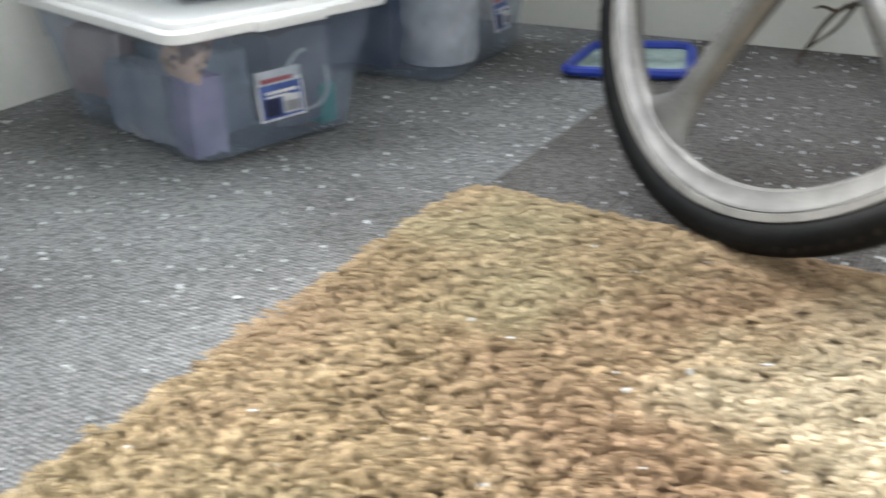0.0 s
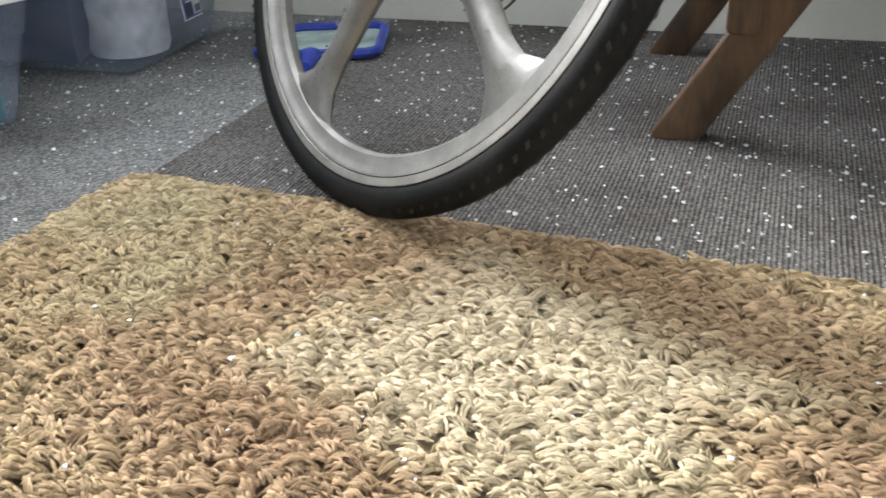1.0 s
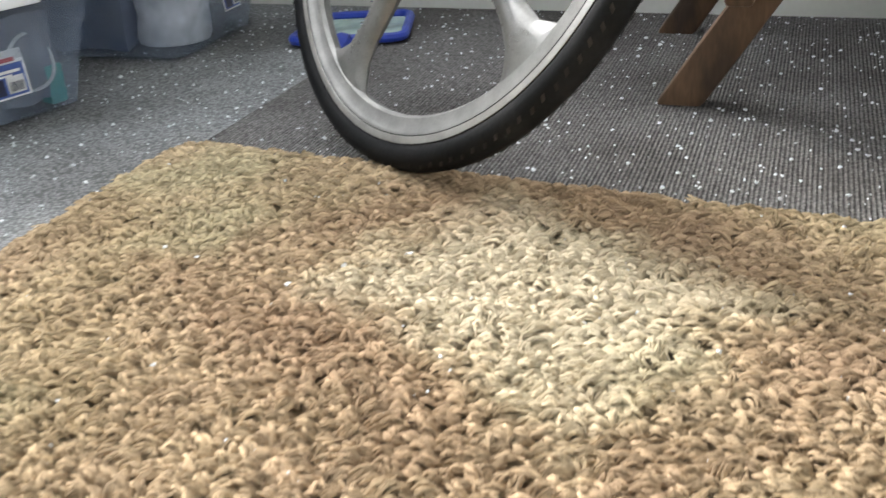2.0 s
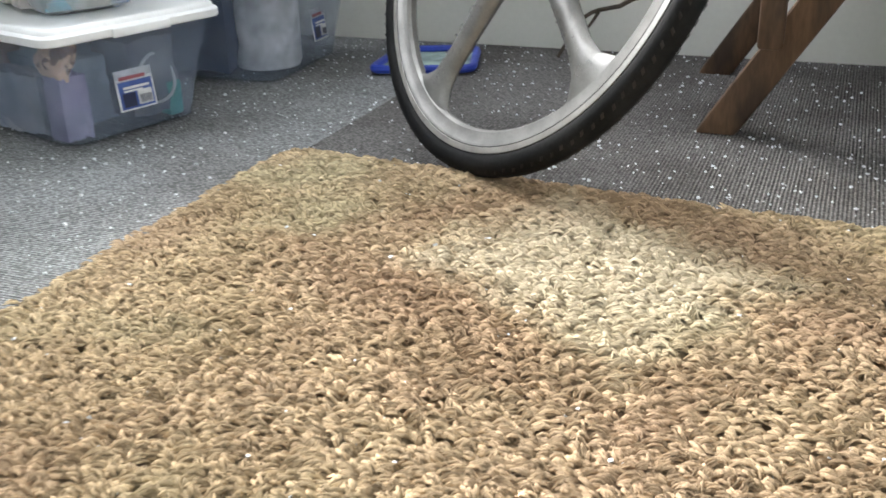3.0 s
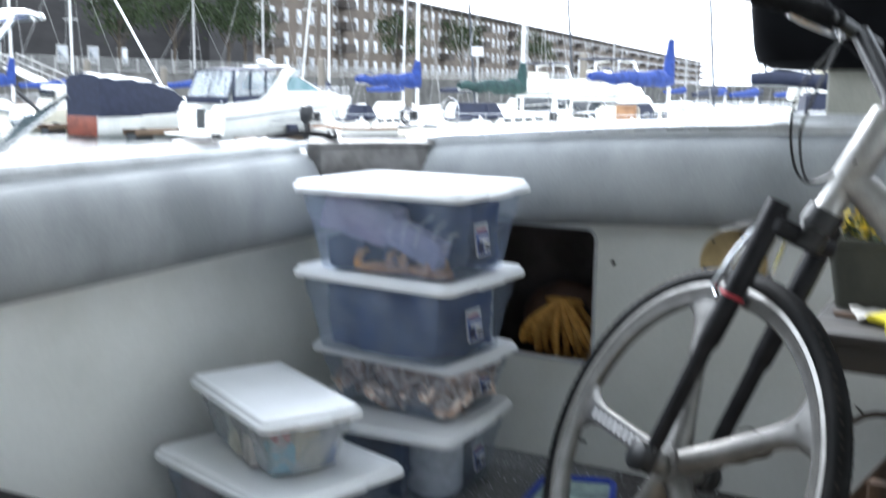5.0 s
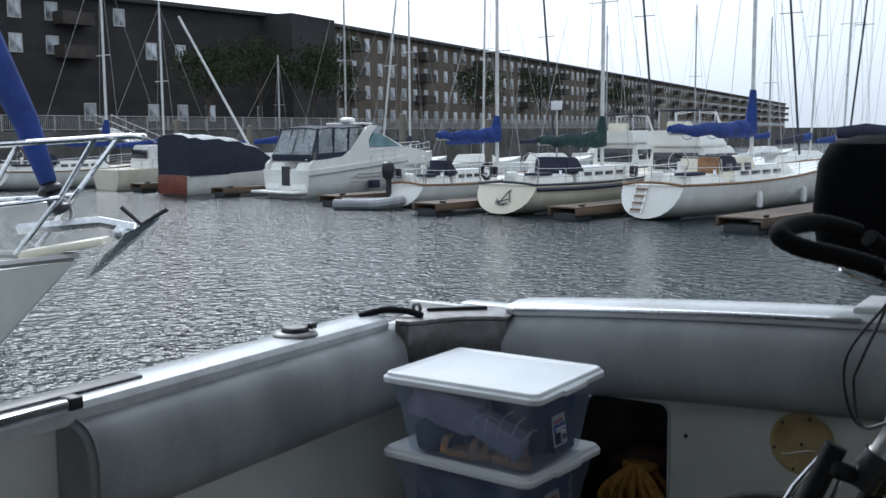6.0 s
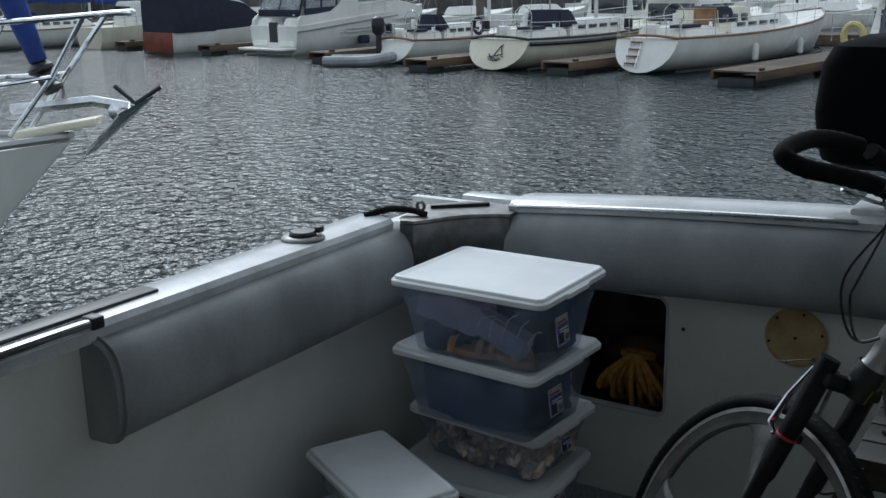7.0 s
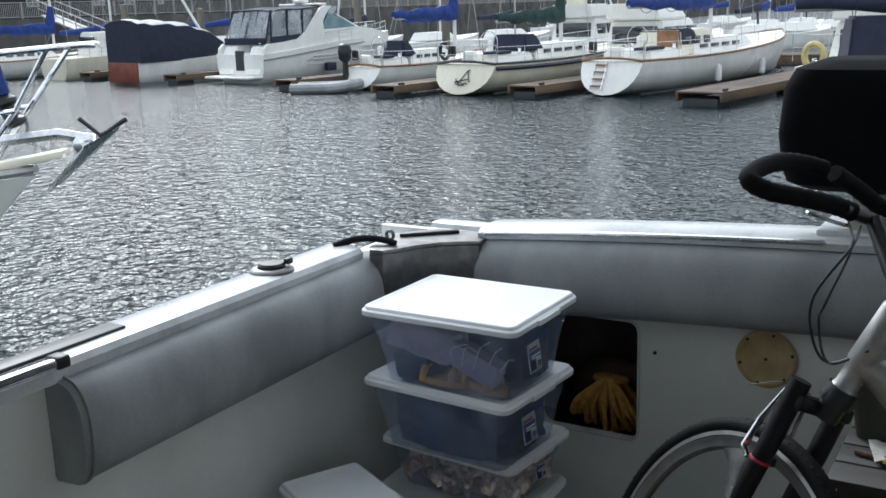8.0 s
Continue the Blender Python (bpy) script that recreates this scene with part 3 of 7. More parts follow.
# spoke with lettering as plain bars; the added panel paints its shaded dark face
M["spoke_dark"] = material("spoke_shade_grey", (0.10, 0.10, 0.105), (0.14, 0.14, 0.14), rough=0.45, metal=0.3, scale=30, fine=300)
pm = Matrix.Rotation(-radians(176), 4, "Y")
panel = part("spoke_panel", bm_box((0.155, -0.0142, 0), (0.20, 0.002, 0.033), 0.0008), M["spoke_dark"], wheel, "added panel that gives one spoke its dark, shaded face", m=pm)
for k in range(9):
    part("print_bar", bm_box((0.235 - 0.0175 * k, -0.0157, 0), (0.0085, 0.001, 0.019)), M["label_white"], panel, smooth=False)
# beads of rain on the spokes
rnd = random.Random(31)
vs, fs = [], []
for a in (176, 248, 320, 32, 104):
    q = Matrix.Rotation(-radians(a), 3, "Y")
    for _ in range(110):
        r = rnd.uniform(0.05, 0.268)
        w, d = 0.014, 0.0235 - 0.052 * min(r, 0.23) + (0.02 if r < 0.04 else 0)
        zz = rnd.uniform(-w, w)
        c = q @ Vector((r, -max(0.0095, d) * math.sqrt(max(0.05, 1 - (zz / 0.021) ** 2)), zz))
        s = 0.0010 + 0.0019 * rnd.random() ** 2
        i = len(vs)
        for ring, h in ((1.0, 0.0), (0.7, 0.6)):
            vs += [c + Vector((s * ring * math.cos(t), -s * h * 0.7, s * ring * math.sin(t))) for t in (math.pi * k / 4 for k in range(8))]
        vs.append(c + Vector((0, -s * 0.75, 0)))
        for k in range(8):
            j = (k + 1) % 8
            fs += [(i + k, i + j, i + 8 + j, i + 8 + k), (i + 8 + k, i + 8 + j, i + 16)]
me = bpy.data.meshes.new("raindrops")
me.from_pydata([v[:] for v in vs], [], fs)
drop_m = bpy.data.materials.new("clear_water_bead")
drop_m.use_nodes = True
db = drop_m.node_tree.nodes["Principled BSDF"]
db.inputs["Roughness"].default_value, db.inputs["IOR"].default_value, db.inputs["Transmission Weight"].default_value = 0.03, 1.333, 1.0
me.materials.append(drop_m)
me.polygons.foreach_set("use_smooth", [True] * len(me.polygons))
drops = new("raindrops", me)
drops.parent = wheel
drops["kind"] = "stuff"
part("valve", bm_sweep([(-0.268, 0.0, -0.045), (-0.252, 0.0, -0.042)], 0.003, 6), M["dark"], wheel)

# fork, crown, brake, headset
def fork_leg(s):
    return bm_sweep([(0.0, s * 0.056, 0.0), (0.012, s * 0.058, 0.07), (0.030, s * 0.058, 0.20), (0.034, s * 0.058, 0.215), (0.052, s * 0.058, 0.33), (0.070, s * 0.058, 0.455)], [0.0125, 0.0135, 0.0145, 0.0175, 0.019, 0.019], 14)


fork = part("fork", bm_box((0.078, 0, 0.418), (0.036, 0.13, 0.03), 0.008), M["black_paint"], bike, "black telescopic fork")
for s in (-1, 1):
    part("fork_leg", fork_leg(s), M["black_paint"], fork)
    part("dropout", bm_box((0.0, s * 0.06, 0.0), (0.042, 0.016, 0.045), 0.006), M["dark"], fork)
    part("axle_nut", lathe(bmesh.new(), [(0.020, 0.0), (0.025, 0.004), (0.024, 0.018), (0.012, 0.024)], 14, Matrix.Translation((0, s * 0.066, 0)) @ Matrix.Rotation(-s * radians(90), 4, "X")), M["dark"], fork)
    part("brake_arm", bm_sweep([(0.012, s * 0.055, 0.285), (-0.012, s * 0.05, 0.30), (-0.004, s * 0.043, 0.36), (0.014, s * 0.03, 0.425)], [0.008, 0.0075, 0.0065, 0.005], 8, 0.55), M["chrome"], fork, "polished brake arm")
    part("brake_pad", bm_box((0.018, s * 0.024, 0.293), (0.055, 0.013, 0.018), 0.004), M["dark"], fork)
    part("band", lathe(bmesh.new(), [(0.0188, -0.003), (0.0198, -0.002), (0.0198, 0.002), (0.0188, 0.003)], 14, Matrix.Translation((0.0455, s * 0.058, 0.293)) @ Matrix.Rotation(radians(9), 4, "Y")), material("red_band", (0.5, 0.03, 0.05), rough=0.5), fork, "red band")
part("brake_cable", bm_sweep(curve_points([(0.014, 0.03, 0.428), (-0.03, 0.0, 0.43), (-0.085, -0.01, 0.405), (-0.1, -0.012, 0.40)], 5), 0.0012, 6), M["dark"], fork)
AX = Vector((0.28, 0, 0.96)).normalized()
H0 = Vector((0.098, 0, 0.425))


def along(k, y=0.0):
    return H0 + AX * k + Vector((0, y, 0))


part("steerer_cup", bm_sweep([along(-0.02), along(0.012), along(0.013), along(0.045)], [0.024, 0.024, 0.030, 0.029], 18), M["dark"], bike, "black headset cup")
STEER = Matrix.Translation(H0) @ Matrix.Rotation(radians(45), 4, AX) @ Matrix.Translation(-H0)
frame_part = part("frame", bm_sweep([along(0.045), along(0.05), along(0.09), along(0.10), along(0.21), along(0.215)], [0.024, 0.0215, 0.0215, 0.027, 0.027, 0.024], 14), M["frame_alloy"], bike, "bare silver alloy frame", m=STEER)
BB, SEAT, REAR = Vector((0.60, 0, -0.06)), Vector((0.46, 0, 0.50)), Vector((1.02, 0, 0.0))
part("down_tube", bm_sweep([along(0.10), along(0.10) + Vector((0.03, 0, -0.012)), Vector((0.53, 0, 0.22)), BB], [0.026, 0.028, 0.026, 0.023], 10), M["frame_alloy"], frame_part)
part("top_tube", bm_sweep([along(0.20), SEAT - Vector((0, 0, 0.06))], 0.019, 12), M["frame_alloy"], frame_part)
part("seat_tube", bm_sweep([BB, SEAT], 0.018, 12), M["frame_alloy"], frame_part)
for s in (-1, 1):
    part("seat_stay", bm_sweep([SEAT - Vector((0, -s * 0.015, 0.05)), REAR + Vector((0, s * 0.06, 0))], 0.009, 8), M["frame_alloy"], frame_part)
    part("chain_stay", bm_sweep([BB + Vector((0, s * 0.03, 0)), REAR + Vector((0, s * 0.06, 0))], 0.010, 8), M["frame_alloy"], frame_part)
part("seat_post", bm_sweep([SEAT - Vector((0, 0, 0.02)), SEAT + Vector((-0.03, 0, 0.14))], 0.0135, 12), M["dark"], bike, m=STEER)
bm = bmesh.new()
loft(bm, [[Vector((SEAT.x - 0.03 + t, w * math.cos(a), SEAT.z + 0.155 + 0.022 * math.sin(a) + up)) for a in (2 * math.pi * k / 12 for k in range(12))] for t, w, up in ((-0.14, 0.012, 0), (-0.12, 0.02, 0.004), (-0.02, 0.03, 0.0), (0.06, 0.06, 0.004), (0.11, 0.072, 0.012), (0.135, 0.06, 0.014))])
part("saddle", bm, M["dark"], bike, m=STEER)
rear = part("rear_wheel", rim(), M["silver"], bike, m=STEER @ Matrix.Translation(REAR))
part("tyre", tyre(), M["rubber"], rear)
for a in (10, 82, 154, 226, 298):
    part("spoke", spoke(a), M["silver"], rear)
part("hub", lathe(bmesh.new(), [(0.02, -0.055), (0.036, -0.03), (0.036, 0.03), (0.02, 0.055)], 16, Matrix.Rotation(radians(90), 4, "X")), M["silver"], rear)

# trekking handlebar: looped ends wrapped in black foam
M["foam"] = material("black_foam_grip", (0.006, 0.006, 0.007), (0.011, 0.011, 0.012), rough=0.85, scale=40, fine=350, bump=0.4, spec=0.15)
stem_top = Vector((0.035, 0, 0.764))
part("stem", bm_sweep([along(0.18), along(0.225), along(0.24) + Vector((-0.02, 0, 0.005)), stem_top], [0.018, 0.018, 0.017, 0.016], 12), M["dark"], bike)
bar = part("handlebar", bm_sweep([(0.030, -0.07, 0.764), (0.030, 0.07, 0.764)], 0.0125, 12), M["dark"], bike, "black foam-wrapped loop handlebar")
for s in (-1, 1):
    loop = [(0.030, s * 0.045, 0.764), (0.018, s * 0.085, 0.764), (0.002, s * 0.143, 0.757), (-0.015, s * 0.203, 0.748), (-0.040, s * 0.232, 0.756), (-0.075, s * 0.195, 0.782), (-0.112, s * 0.125, 0.814), (-0.122, s * 0.065, 0.830), (-0.115, s * 0.012, 0.836)]
    part("grip", bm_sweep(curve_points(loop, 6), [0.0165 + 0.0012 * (k % 2) for k in range(49)], 12), M["foam"], bar)
    part("brake_lever", bm_sweep(curve_points([(0.040, s * 0.055, 0.738), (0.036, s * 0.075, 0.736), (0.026, s * 0.11, 0.735), (0.018, s * 0.135, 0.737)], 4), 0.007, 8, 0.5), M["chrome"], bar, "polished brake lever")
for off in (0.0, 0.03):
    part("cable", bm_sweep(curve_points([(0.04, -0.06 + off, 0.745), (0.12, -0.11, 0.70), (0.10, -0.10 - off, 0.60), (0.05, -0.05, 0.56 - off), (0.085, -0.03, 0.50), (0.15, -0.02, 0.545)], 6), 0.0025, 6), M["dark"], bike)

# ---------------------------------------------------------------- low table with crossed legs, and what lies on it
M["old_wood"] = material("weathered_wood", (0.125, 0.07, 0.038), (0.05, 0.03, 0.019), rough=0.75, scale=22, fine=160, bump=0.35, stretch=(1, 1, 0.25), per_object=0.25, grain=0.2)
M["table_wood"] = material("dark_table_wood", (0.03, 0.028, 0.027), (0.05, 0.045, 0.04), rough=0.6, scale=9, fine=150, bump=0.3, stretch=(0.15, 1, 1), per_object=0.25)


table = thing("folding_table", pose(0, 0, 0), "low dark wooden folding table on crossed brown legs", "table")
for y, dx in ((2.318, 0.0), (2.715, -0.055)):
    for xa, xb, yy in ((0.872 + dx, 1.215 + dx, 0), (1.30, 0.965, 0.037), (1.93, 1.62, 0)):
        bm = bmesh.new()
        loft(bm, [rounded(0.058, 0.034, 0.006, 0.001, 2), rounded(0.062, 0.036, 0.006, 0.006, 2), rounded(0.060, 0.036, 0.006, 0.535, 2)])
        for v in bm.verts:
            v.co.x += xa + (xb - xa) * v.co.z / 0.535
        part("leg", bm, M["old_wood"], table, m=Matrix.Translation((0, y + yy, 0)))
part("brace", bm_box((0.943, 2.284, 0.222), (0.036, 0.032, 0.165), 0.006), M["old_wood"], table, "short upright brace on a leg", m=Matrix.Rotation(0, 4, "Y"))
part("stretcher", bm_box((1.05, 2.52, 0.30), (0.035, 0.40, 0.035), 0.005), M["old_wood"], table)
part("apron", bm_box((1.44, 2.262, 0.513), (1.22, 0.025, 0.044), 0.004), M["table_wood"], table)
part("apron", bm_box((1.44, 2.752, 0.513), (1.22, 0.025, 0.044), 0.004), M["table_wood"], table)
for k in range(6):
    part("plank", bm_box((1.44, 2.283 + 0.09 * k, 0.546), (1.26, 0.084, 0.02), 0.004), M["table_wood"], table)

M["pot"] = material("olive_pot", (0.055, 0.056, 0.042), (0.03, 0.031, 0.024), rough=0.7, scale=10, fine=140, bump=0.2)
M["petal_yellow"] = material("yellow_petals", (0.72, 0.58, 0.07), (0.6, 0.45, 0.05), rough=0.6, scale=40, fine=300, island=0.25)
M["petal_red"] = material("dull_red_petals", (0.28, 0.07, 0.08), (0.2, 0.05, 0.05), rough=0.6, scale=40, fine=300, island=0.3)
M["leaf"] = material("plant_leaf", (0.07, 0.11, 0.035), (0.04, 0.07, 0.025), rough=0.55, scale=20, fine=200, island=0.3)
planter = thing("planter", pose(0.935, 2.50, 0.557, 0, 0, -6), "olive trough planter with yellow and dull red flowers on the table", "planter")
bm = bmesh.new()
loft(bm, [rounded(0.21, 0.12, 0.02, 0.0), rounded(0.245, 0.15, 0.025, 0.115), rounded(0.255, 0.16, 0.028, 0.118), rounded(0.255, 0.16, 0.028, 0.13), rounded(0.232, 0.138, 0.02, 0.13), rounded(0.225, 0.13, 0.02, 0.10)])
part("trough", bm, M["pot"], planter)


def blossoms(n, cx, cy, cz, rx, ry, rz, size, rnd):
    """Many small petal clusters, each a bent five-point rosette."""
    bm = bmesh.new()
    for _ in range(n):
        a, b = rnd.uniform(0, 2 * math.pi), rnd.uniform(0, 1) ** 0.5
        c = Vector((cx + rx * b * math.cos(a), cy + ry * b * math.sin(a), cz + rz * rnd.uniform(-0.4, 1) * (1.1 - b * 0.6)))
        q = Matrix.Translation(c) @ Euler((rnd.uniform(-0.8, 0.8), rnd.uniform(-0.8, 0.8), rnd.uniform(0, 6))).to_matrix().to_4x4()
        s = size * rnd.uniform(0.7, 1.2)
        mid = bm.verts.new(q @ Vector((0, 0, -0.2 * s)))
        ring = []
        for k in range(10):
            w = math.pi * k / 5
            r = s if k % 2 else 0.55 * s
            ring.append(bm.verts.new(q @ Vector((r * math.cos(w), r * math.sin(w), 0.25 * s if k % 2 else 0.05 * s))))
        for k in range(10):
            bm.faces.new((mid, ring[k], ring[(k + 1) % 10]))
    return bm


rnd = random.Random(4)
part("foliage", blossoms(70, 0, 0, 0.13, 0.11, 0.065, 0.05, 0.02, rnd), M["leaf"], planter, smooth=False)
part("flower_cluster", blossoms(90, -0.04, -0.03, 0.145, 0.085, 0.055, 0.045, 0.011, rnd), M["petal_yellow"], planter, smooth=False)
part("flower_cluster", blossoms(60, 0.05, 0.02, 0.18, 0.06, 0.04, 0.05, 0.012, rnd), M["petal_red"], planter, smooth=False)

M["yellow_felt"] = material("yellow_felt", (0.80, 0.70, 0.03), (0.68, 0.58, 0.02), rough=0.8, scale=30, fine=300, bump=0.2)
bm = bmesh.new()
star = [Vector((r * math.cos(a), r * math.sin(a), 0)) for r, a in ((0.075 if k % 2 == 0 else 0.038, radians(36 * k + 12)) for k in range(10))]
loft(bm, [[p + Vector((0, 0, z + 0.18 * p.x)) for p in [q * g for q in star]] for z, g in ((0.0, 0.97), (0.003, 1.0), (0.009, 1.0), (0.012, 0.96))])
tagged(part("star", bm, M["yellow_felt"], m=pose(0.955, 2.325, 0.570, 12, 0, 20) @ Matrix.Scale(0.8, 4)), "bright yellow star-shaped felt toy lying on the table", "toy")
for n, (c, name) in enumerate((((0.65, 0.12, 0.35), "pink"), ((0.08, 0.30, 0.5), "teal"), ((0.75, 0.5, 0.08), "orange"), ((0.12, 0.05, 0.12), "dark purple"))):
    bm = bmesh.new()
    lathe(bm, [(0.004, 0.0), (0.011, 0.003), (0.012, 0.045), (0.008, 0.055), (0.004, 0.06)], 10)
    tagged(part("marker_pen", bm, material("pen_" + name.replace(" ", "_"), c, rough=0.4), m=pose(0.992 + 0.022 * n, 2.33 + 0.012 * (n % 2), 0.558, 0, 0, 0)), name + " plastic marker standing on the table", "marker", "markers on the table")
M["paper"] = material("crumpled_paper", (0.62, 0.60, 0.56), (0.5, 0.48, 0.45), rough=0.8, scale=40, fine=200, bump=0.3)
bm = bmesh.new()
bmesh.ops.create_grid(bm, x_segments=14, y_segments=8, size=0.5)
for v in bm.verts:
    v.co = Vector((v.co.x * 0.20, v.co.y * 0.10, 0.006 + 0.014 * abs(noise.noise(v.co * 5.0))))
bmesh.ops.solidify(bm, geom=bm.faces[:], thickness=0.0012)
tagged(part("paper", bm, M["paper"], m=pose(0.965, 2.405, 0.557, 0, 0, 15)), "crumpled off-white paper on the table", "paper")
bm = bm_sweep(curve_points([(0.84, 2.37, 0.562), (0.90, 2.36, 0.563), (0.96, 2.39, 0.566)], 5), 0.005, 7)
tagged(part("stick", bm, M["old_wood"]), "pale driftwood stick lying on the table edge", "stick")

# ---------------------------------------------------------------- things on the floor
M["blue_plastic"] = material("blue_plastic", (0.02, 0.055, 0.42), (0.015, 0.04, 0.32), rough=0.4, scale=20, fine=200)
M["net"] = clear_plastic("pale_net", (0.45, 0.58, 0.56), 0.62, 0.8)
skim = thing("skimmer_net", pose(0.265, 2.632, 0.0), "blue framed skimmer net with pale mesh lying on carpet", "net")
corners = [(-0.078, -0.119), (0.112, -0.06), (0.058, 0.122), (-0.098, 0.066)]
ring = []
for k in range(4):
    p0, p1, p2 = (Vector((*corners[(k + j - 1) % 4], 0.012)) for j in range(3))
    a, b = p1 + (p0 - p1).normalized() * 0.03, p1 + (p2 - p1).normalized() * 0.03
    ring += [(1 - t) ** 2 * a + 2 * t * (1 - t) * p1 + t * t * b for t in (0, 0.25, 0.5, 0.75, 1)]
part("rim", bm_sweep(ring, 0.0085, 8, 1.0, True), M["blue_plastic"], skim)
bm = bmesh.new()
loft(bm, [[p * 0.97 + Vector((0, 0, z)) for p in ring] for z in (-0.004, -0.003)])
part("mesh", bm, M["net"], skim, "pale green mesh")
part("socket", bm_sweep([(0.012, -0.095, 0.013), (0.025, -0.125, 0.013), (0.035, -0.165, 0.013)], [0.018, 0.013, 0.010], 8, 0.7), M["blue_plastic"], skim)

M["bark"] = material("driftwood_bark", (0.09, 0.07, 0.055), (0.05, 0.04, 0.03), rough=0.85, scale=25, fine=200, bump=0.4)
branch = thing("branch", pose(0, 2.80, 0), "thin dark driftwood branch leaning against the stern wall", "branch")
main = curve_points([(0.50, -0.06, 0.006), (0.545, -0.02, 0.083), (0.61, 0.0, 0.105), (0.668, 0.0, 0.135), (0.69, 0.01, 0.185), (0.76, 0.015, 0.215), (0.835, 0.01, 0.235), (0.88, 0.02, 0.258), (0.985, 0.03, 0.25), (1.12, 0.035, 0.225)], 5)
part("stem", bm_sweep([p + Vector((0, 0, 0.004 * noise.noise(p * 40))) for p in main], [0.0035 + 0.0055 * k / len(main) for k in range(len(main))], 7), M["bark"], branch)
for pts in ([(0.69, 0.01, 0.187), (0.655, 0.0, 0.178), (0.625, -0.01, 0.19), (0.60, -0.015, 0.183)], [(0.545, -0.02, 0.083), (0.525, -0.03, 0.092), (0.512, -0.03, 0.088)], [(0.57, -0.01, 0.092), (0.55, -0.03, 0.06), (0.515, -0.05, 0.03)], [(0.86, 0.02, 0.25), (0.84, 0.0, 0.275)]):
    pts = curve_points(pts, 4)
    part("twig", bm_sweep(pts, [0.0035 - 0.002 * k / len(pts) for k in range(len(pts))], 6), M["bark"], branch)

crate = thing("plastic_bin", pose(-0.235, 1.375, 0.0, 0, 0, 3), "black moulded plastic bin standing on the carpet", "bin")
bm = bmesh.new()
loft(bm, [rounded(0.34, 0.43, 0.015, 0.0), rounded(0.345, 0.435, 0.015, 0.01), rounded(0.30, 0.385, 0.03, 0.26), rounded(0.285, 0.37, 0.04, 0.28), rounded(0.22, 0.30, 0.04, 0.288)])
part("body", bm, M["rubber"], crate)
part("handle", bm_sweep(curve_points([(0.158, -0.06, 0.17), (0.172, -0.05, 0.165), (0.172, 0.05, 0.165), (0.158, 0.06, 0.17)], 5), 0.005, 8), M["aluminium"], crate, "thin metal handle")

# coil of yellow rope in the locker
M["rope"] = material("yellow_rope", (0.50, 0.27, 0.06), (0.38, 0.19, 0.04), rough=0.75, scale=60, fine=400, bump=0.4, per_object=0.2)
coil = thing("rope_coil", pose(0.10, 2.93, 0.212), "hank of thick yellow rope hanging inside the locker", "rope")
for k in range(13):
    a = radians(-62 + 124 * k / 12)
    tip = Vector((0.118 * math.sin(a), -0.012 + 0.02 * (k % 3), 0.03 + 0.05 * abs(math.sin(a))))
    mid = Vector((0.09 * math.sin(a), -0.03 + 0.012 * (k % 2), 0.125))
    part("loop", bm_sweep(curve_points([(0.012 * math.sin(a), 0.0, 0.185), mid, tip, tip + Vector((0.012, 0.025, 0.01)), (0.03 * math.sin(a), 0.03, 0.18)], 5), 0.0085, 8), M["rope"], coil)
part("wrap", bm_sweep([(0.045 * math.cos(w), 0.02 + 0.02 * math.sin(w), 0.18) for w in (2 * math.pi * k / 16 for k in range(16))], 0.009, 8, 1.0, True), M["rope"], coil)
# brown of the bag lowered as well, for the shade in the locker
bagm = material("brown_bag", (0.10, 0.055, 0.035), (0.06, 0.033, 0.023), rough=0.7, scale=15, fine=200, bump=0.2)
bm = bmesh.new()
bmesh.ops.create_icosphere(bm, subdivisions=3, radius=0.5)
for v in bm.verts:
    v.co *= 1 + 0.18 * noise.noise(v.co * 3)
    v.co = Vector((v.co.x * 0.26, v.co.y * 0.10, max(v.co.z, -0.42) * 0.24))
tagged(part("bag", bm, bagm, m=pose(0.09, 3.02, 0.312)), "slumped brown cloth bag in the dark locker", "bag")

# fittings on the walls
M["old_plate"] = material("yellowed_plate", (0.52, 0.40, 0.20), (0.40, 0.30, 0.14), rough=0.55, scale=14, fine=180, bump=0.1)
plate = thing("inspection_plate", pose(0.55, WALL_Y - 0.001, 0.553, 90, 0, 0), "round yellowed inspection plate on the stern wall", "plate")
part("disc", lathe(bmesh.new(), [(0.076, 0.0), (0.076, 0.004), (0.072, 0.0065), (0.064, 0.006), (0.062, 0.0045), (0.01, 0.0045)], 40), M["old_plate"], plate)
for k in range(7):
    r, a = (0.066, radians(60 * k + 15)) if k < 6 else (0.0, 0)
    part("screw", lathe(bmesh.new(), [(0.004, 0.0), (0.004, 0.008), (0.002, 0.009)], 8, Matrix.Translation((r * math.cos(a), r * math.sin(a), 0))), M["dark"], plate)
tagged(part("screw_head", lathe(bmesh.new(), [(0.005, 0.0), (0.005, 0.004), (0.002, 0.006)], 10), M["dark"], m=pose(0.262, WALL_Y - 0.0005, 0.525, 90)), "small dark screw head in the stern wall", "screw")
tagged(part("drain_stub", bm_sweep([(0, 0, 0), (0, 0, 0.11)], 0.008, 10), M["lid"], m=pose(-0.225, 2.80, 0.53, 0, 0, 0)), "short white plastic pipe by the corner of the wall", "pipe")

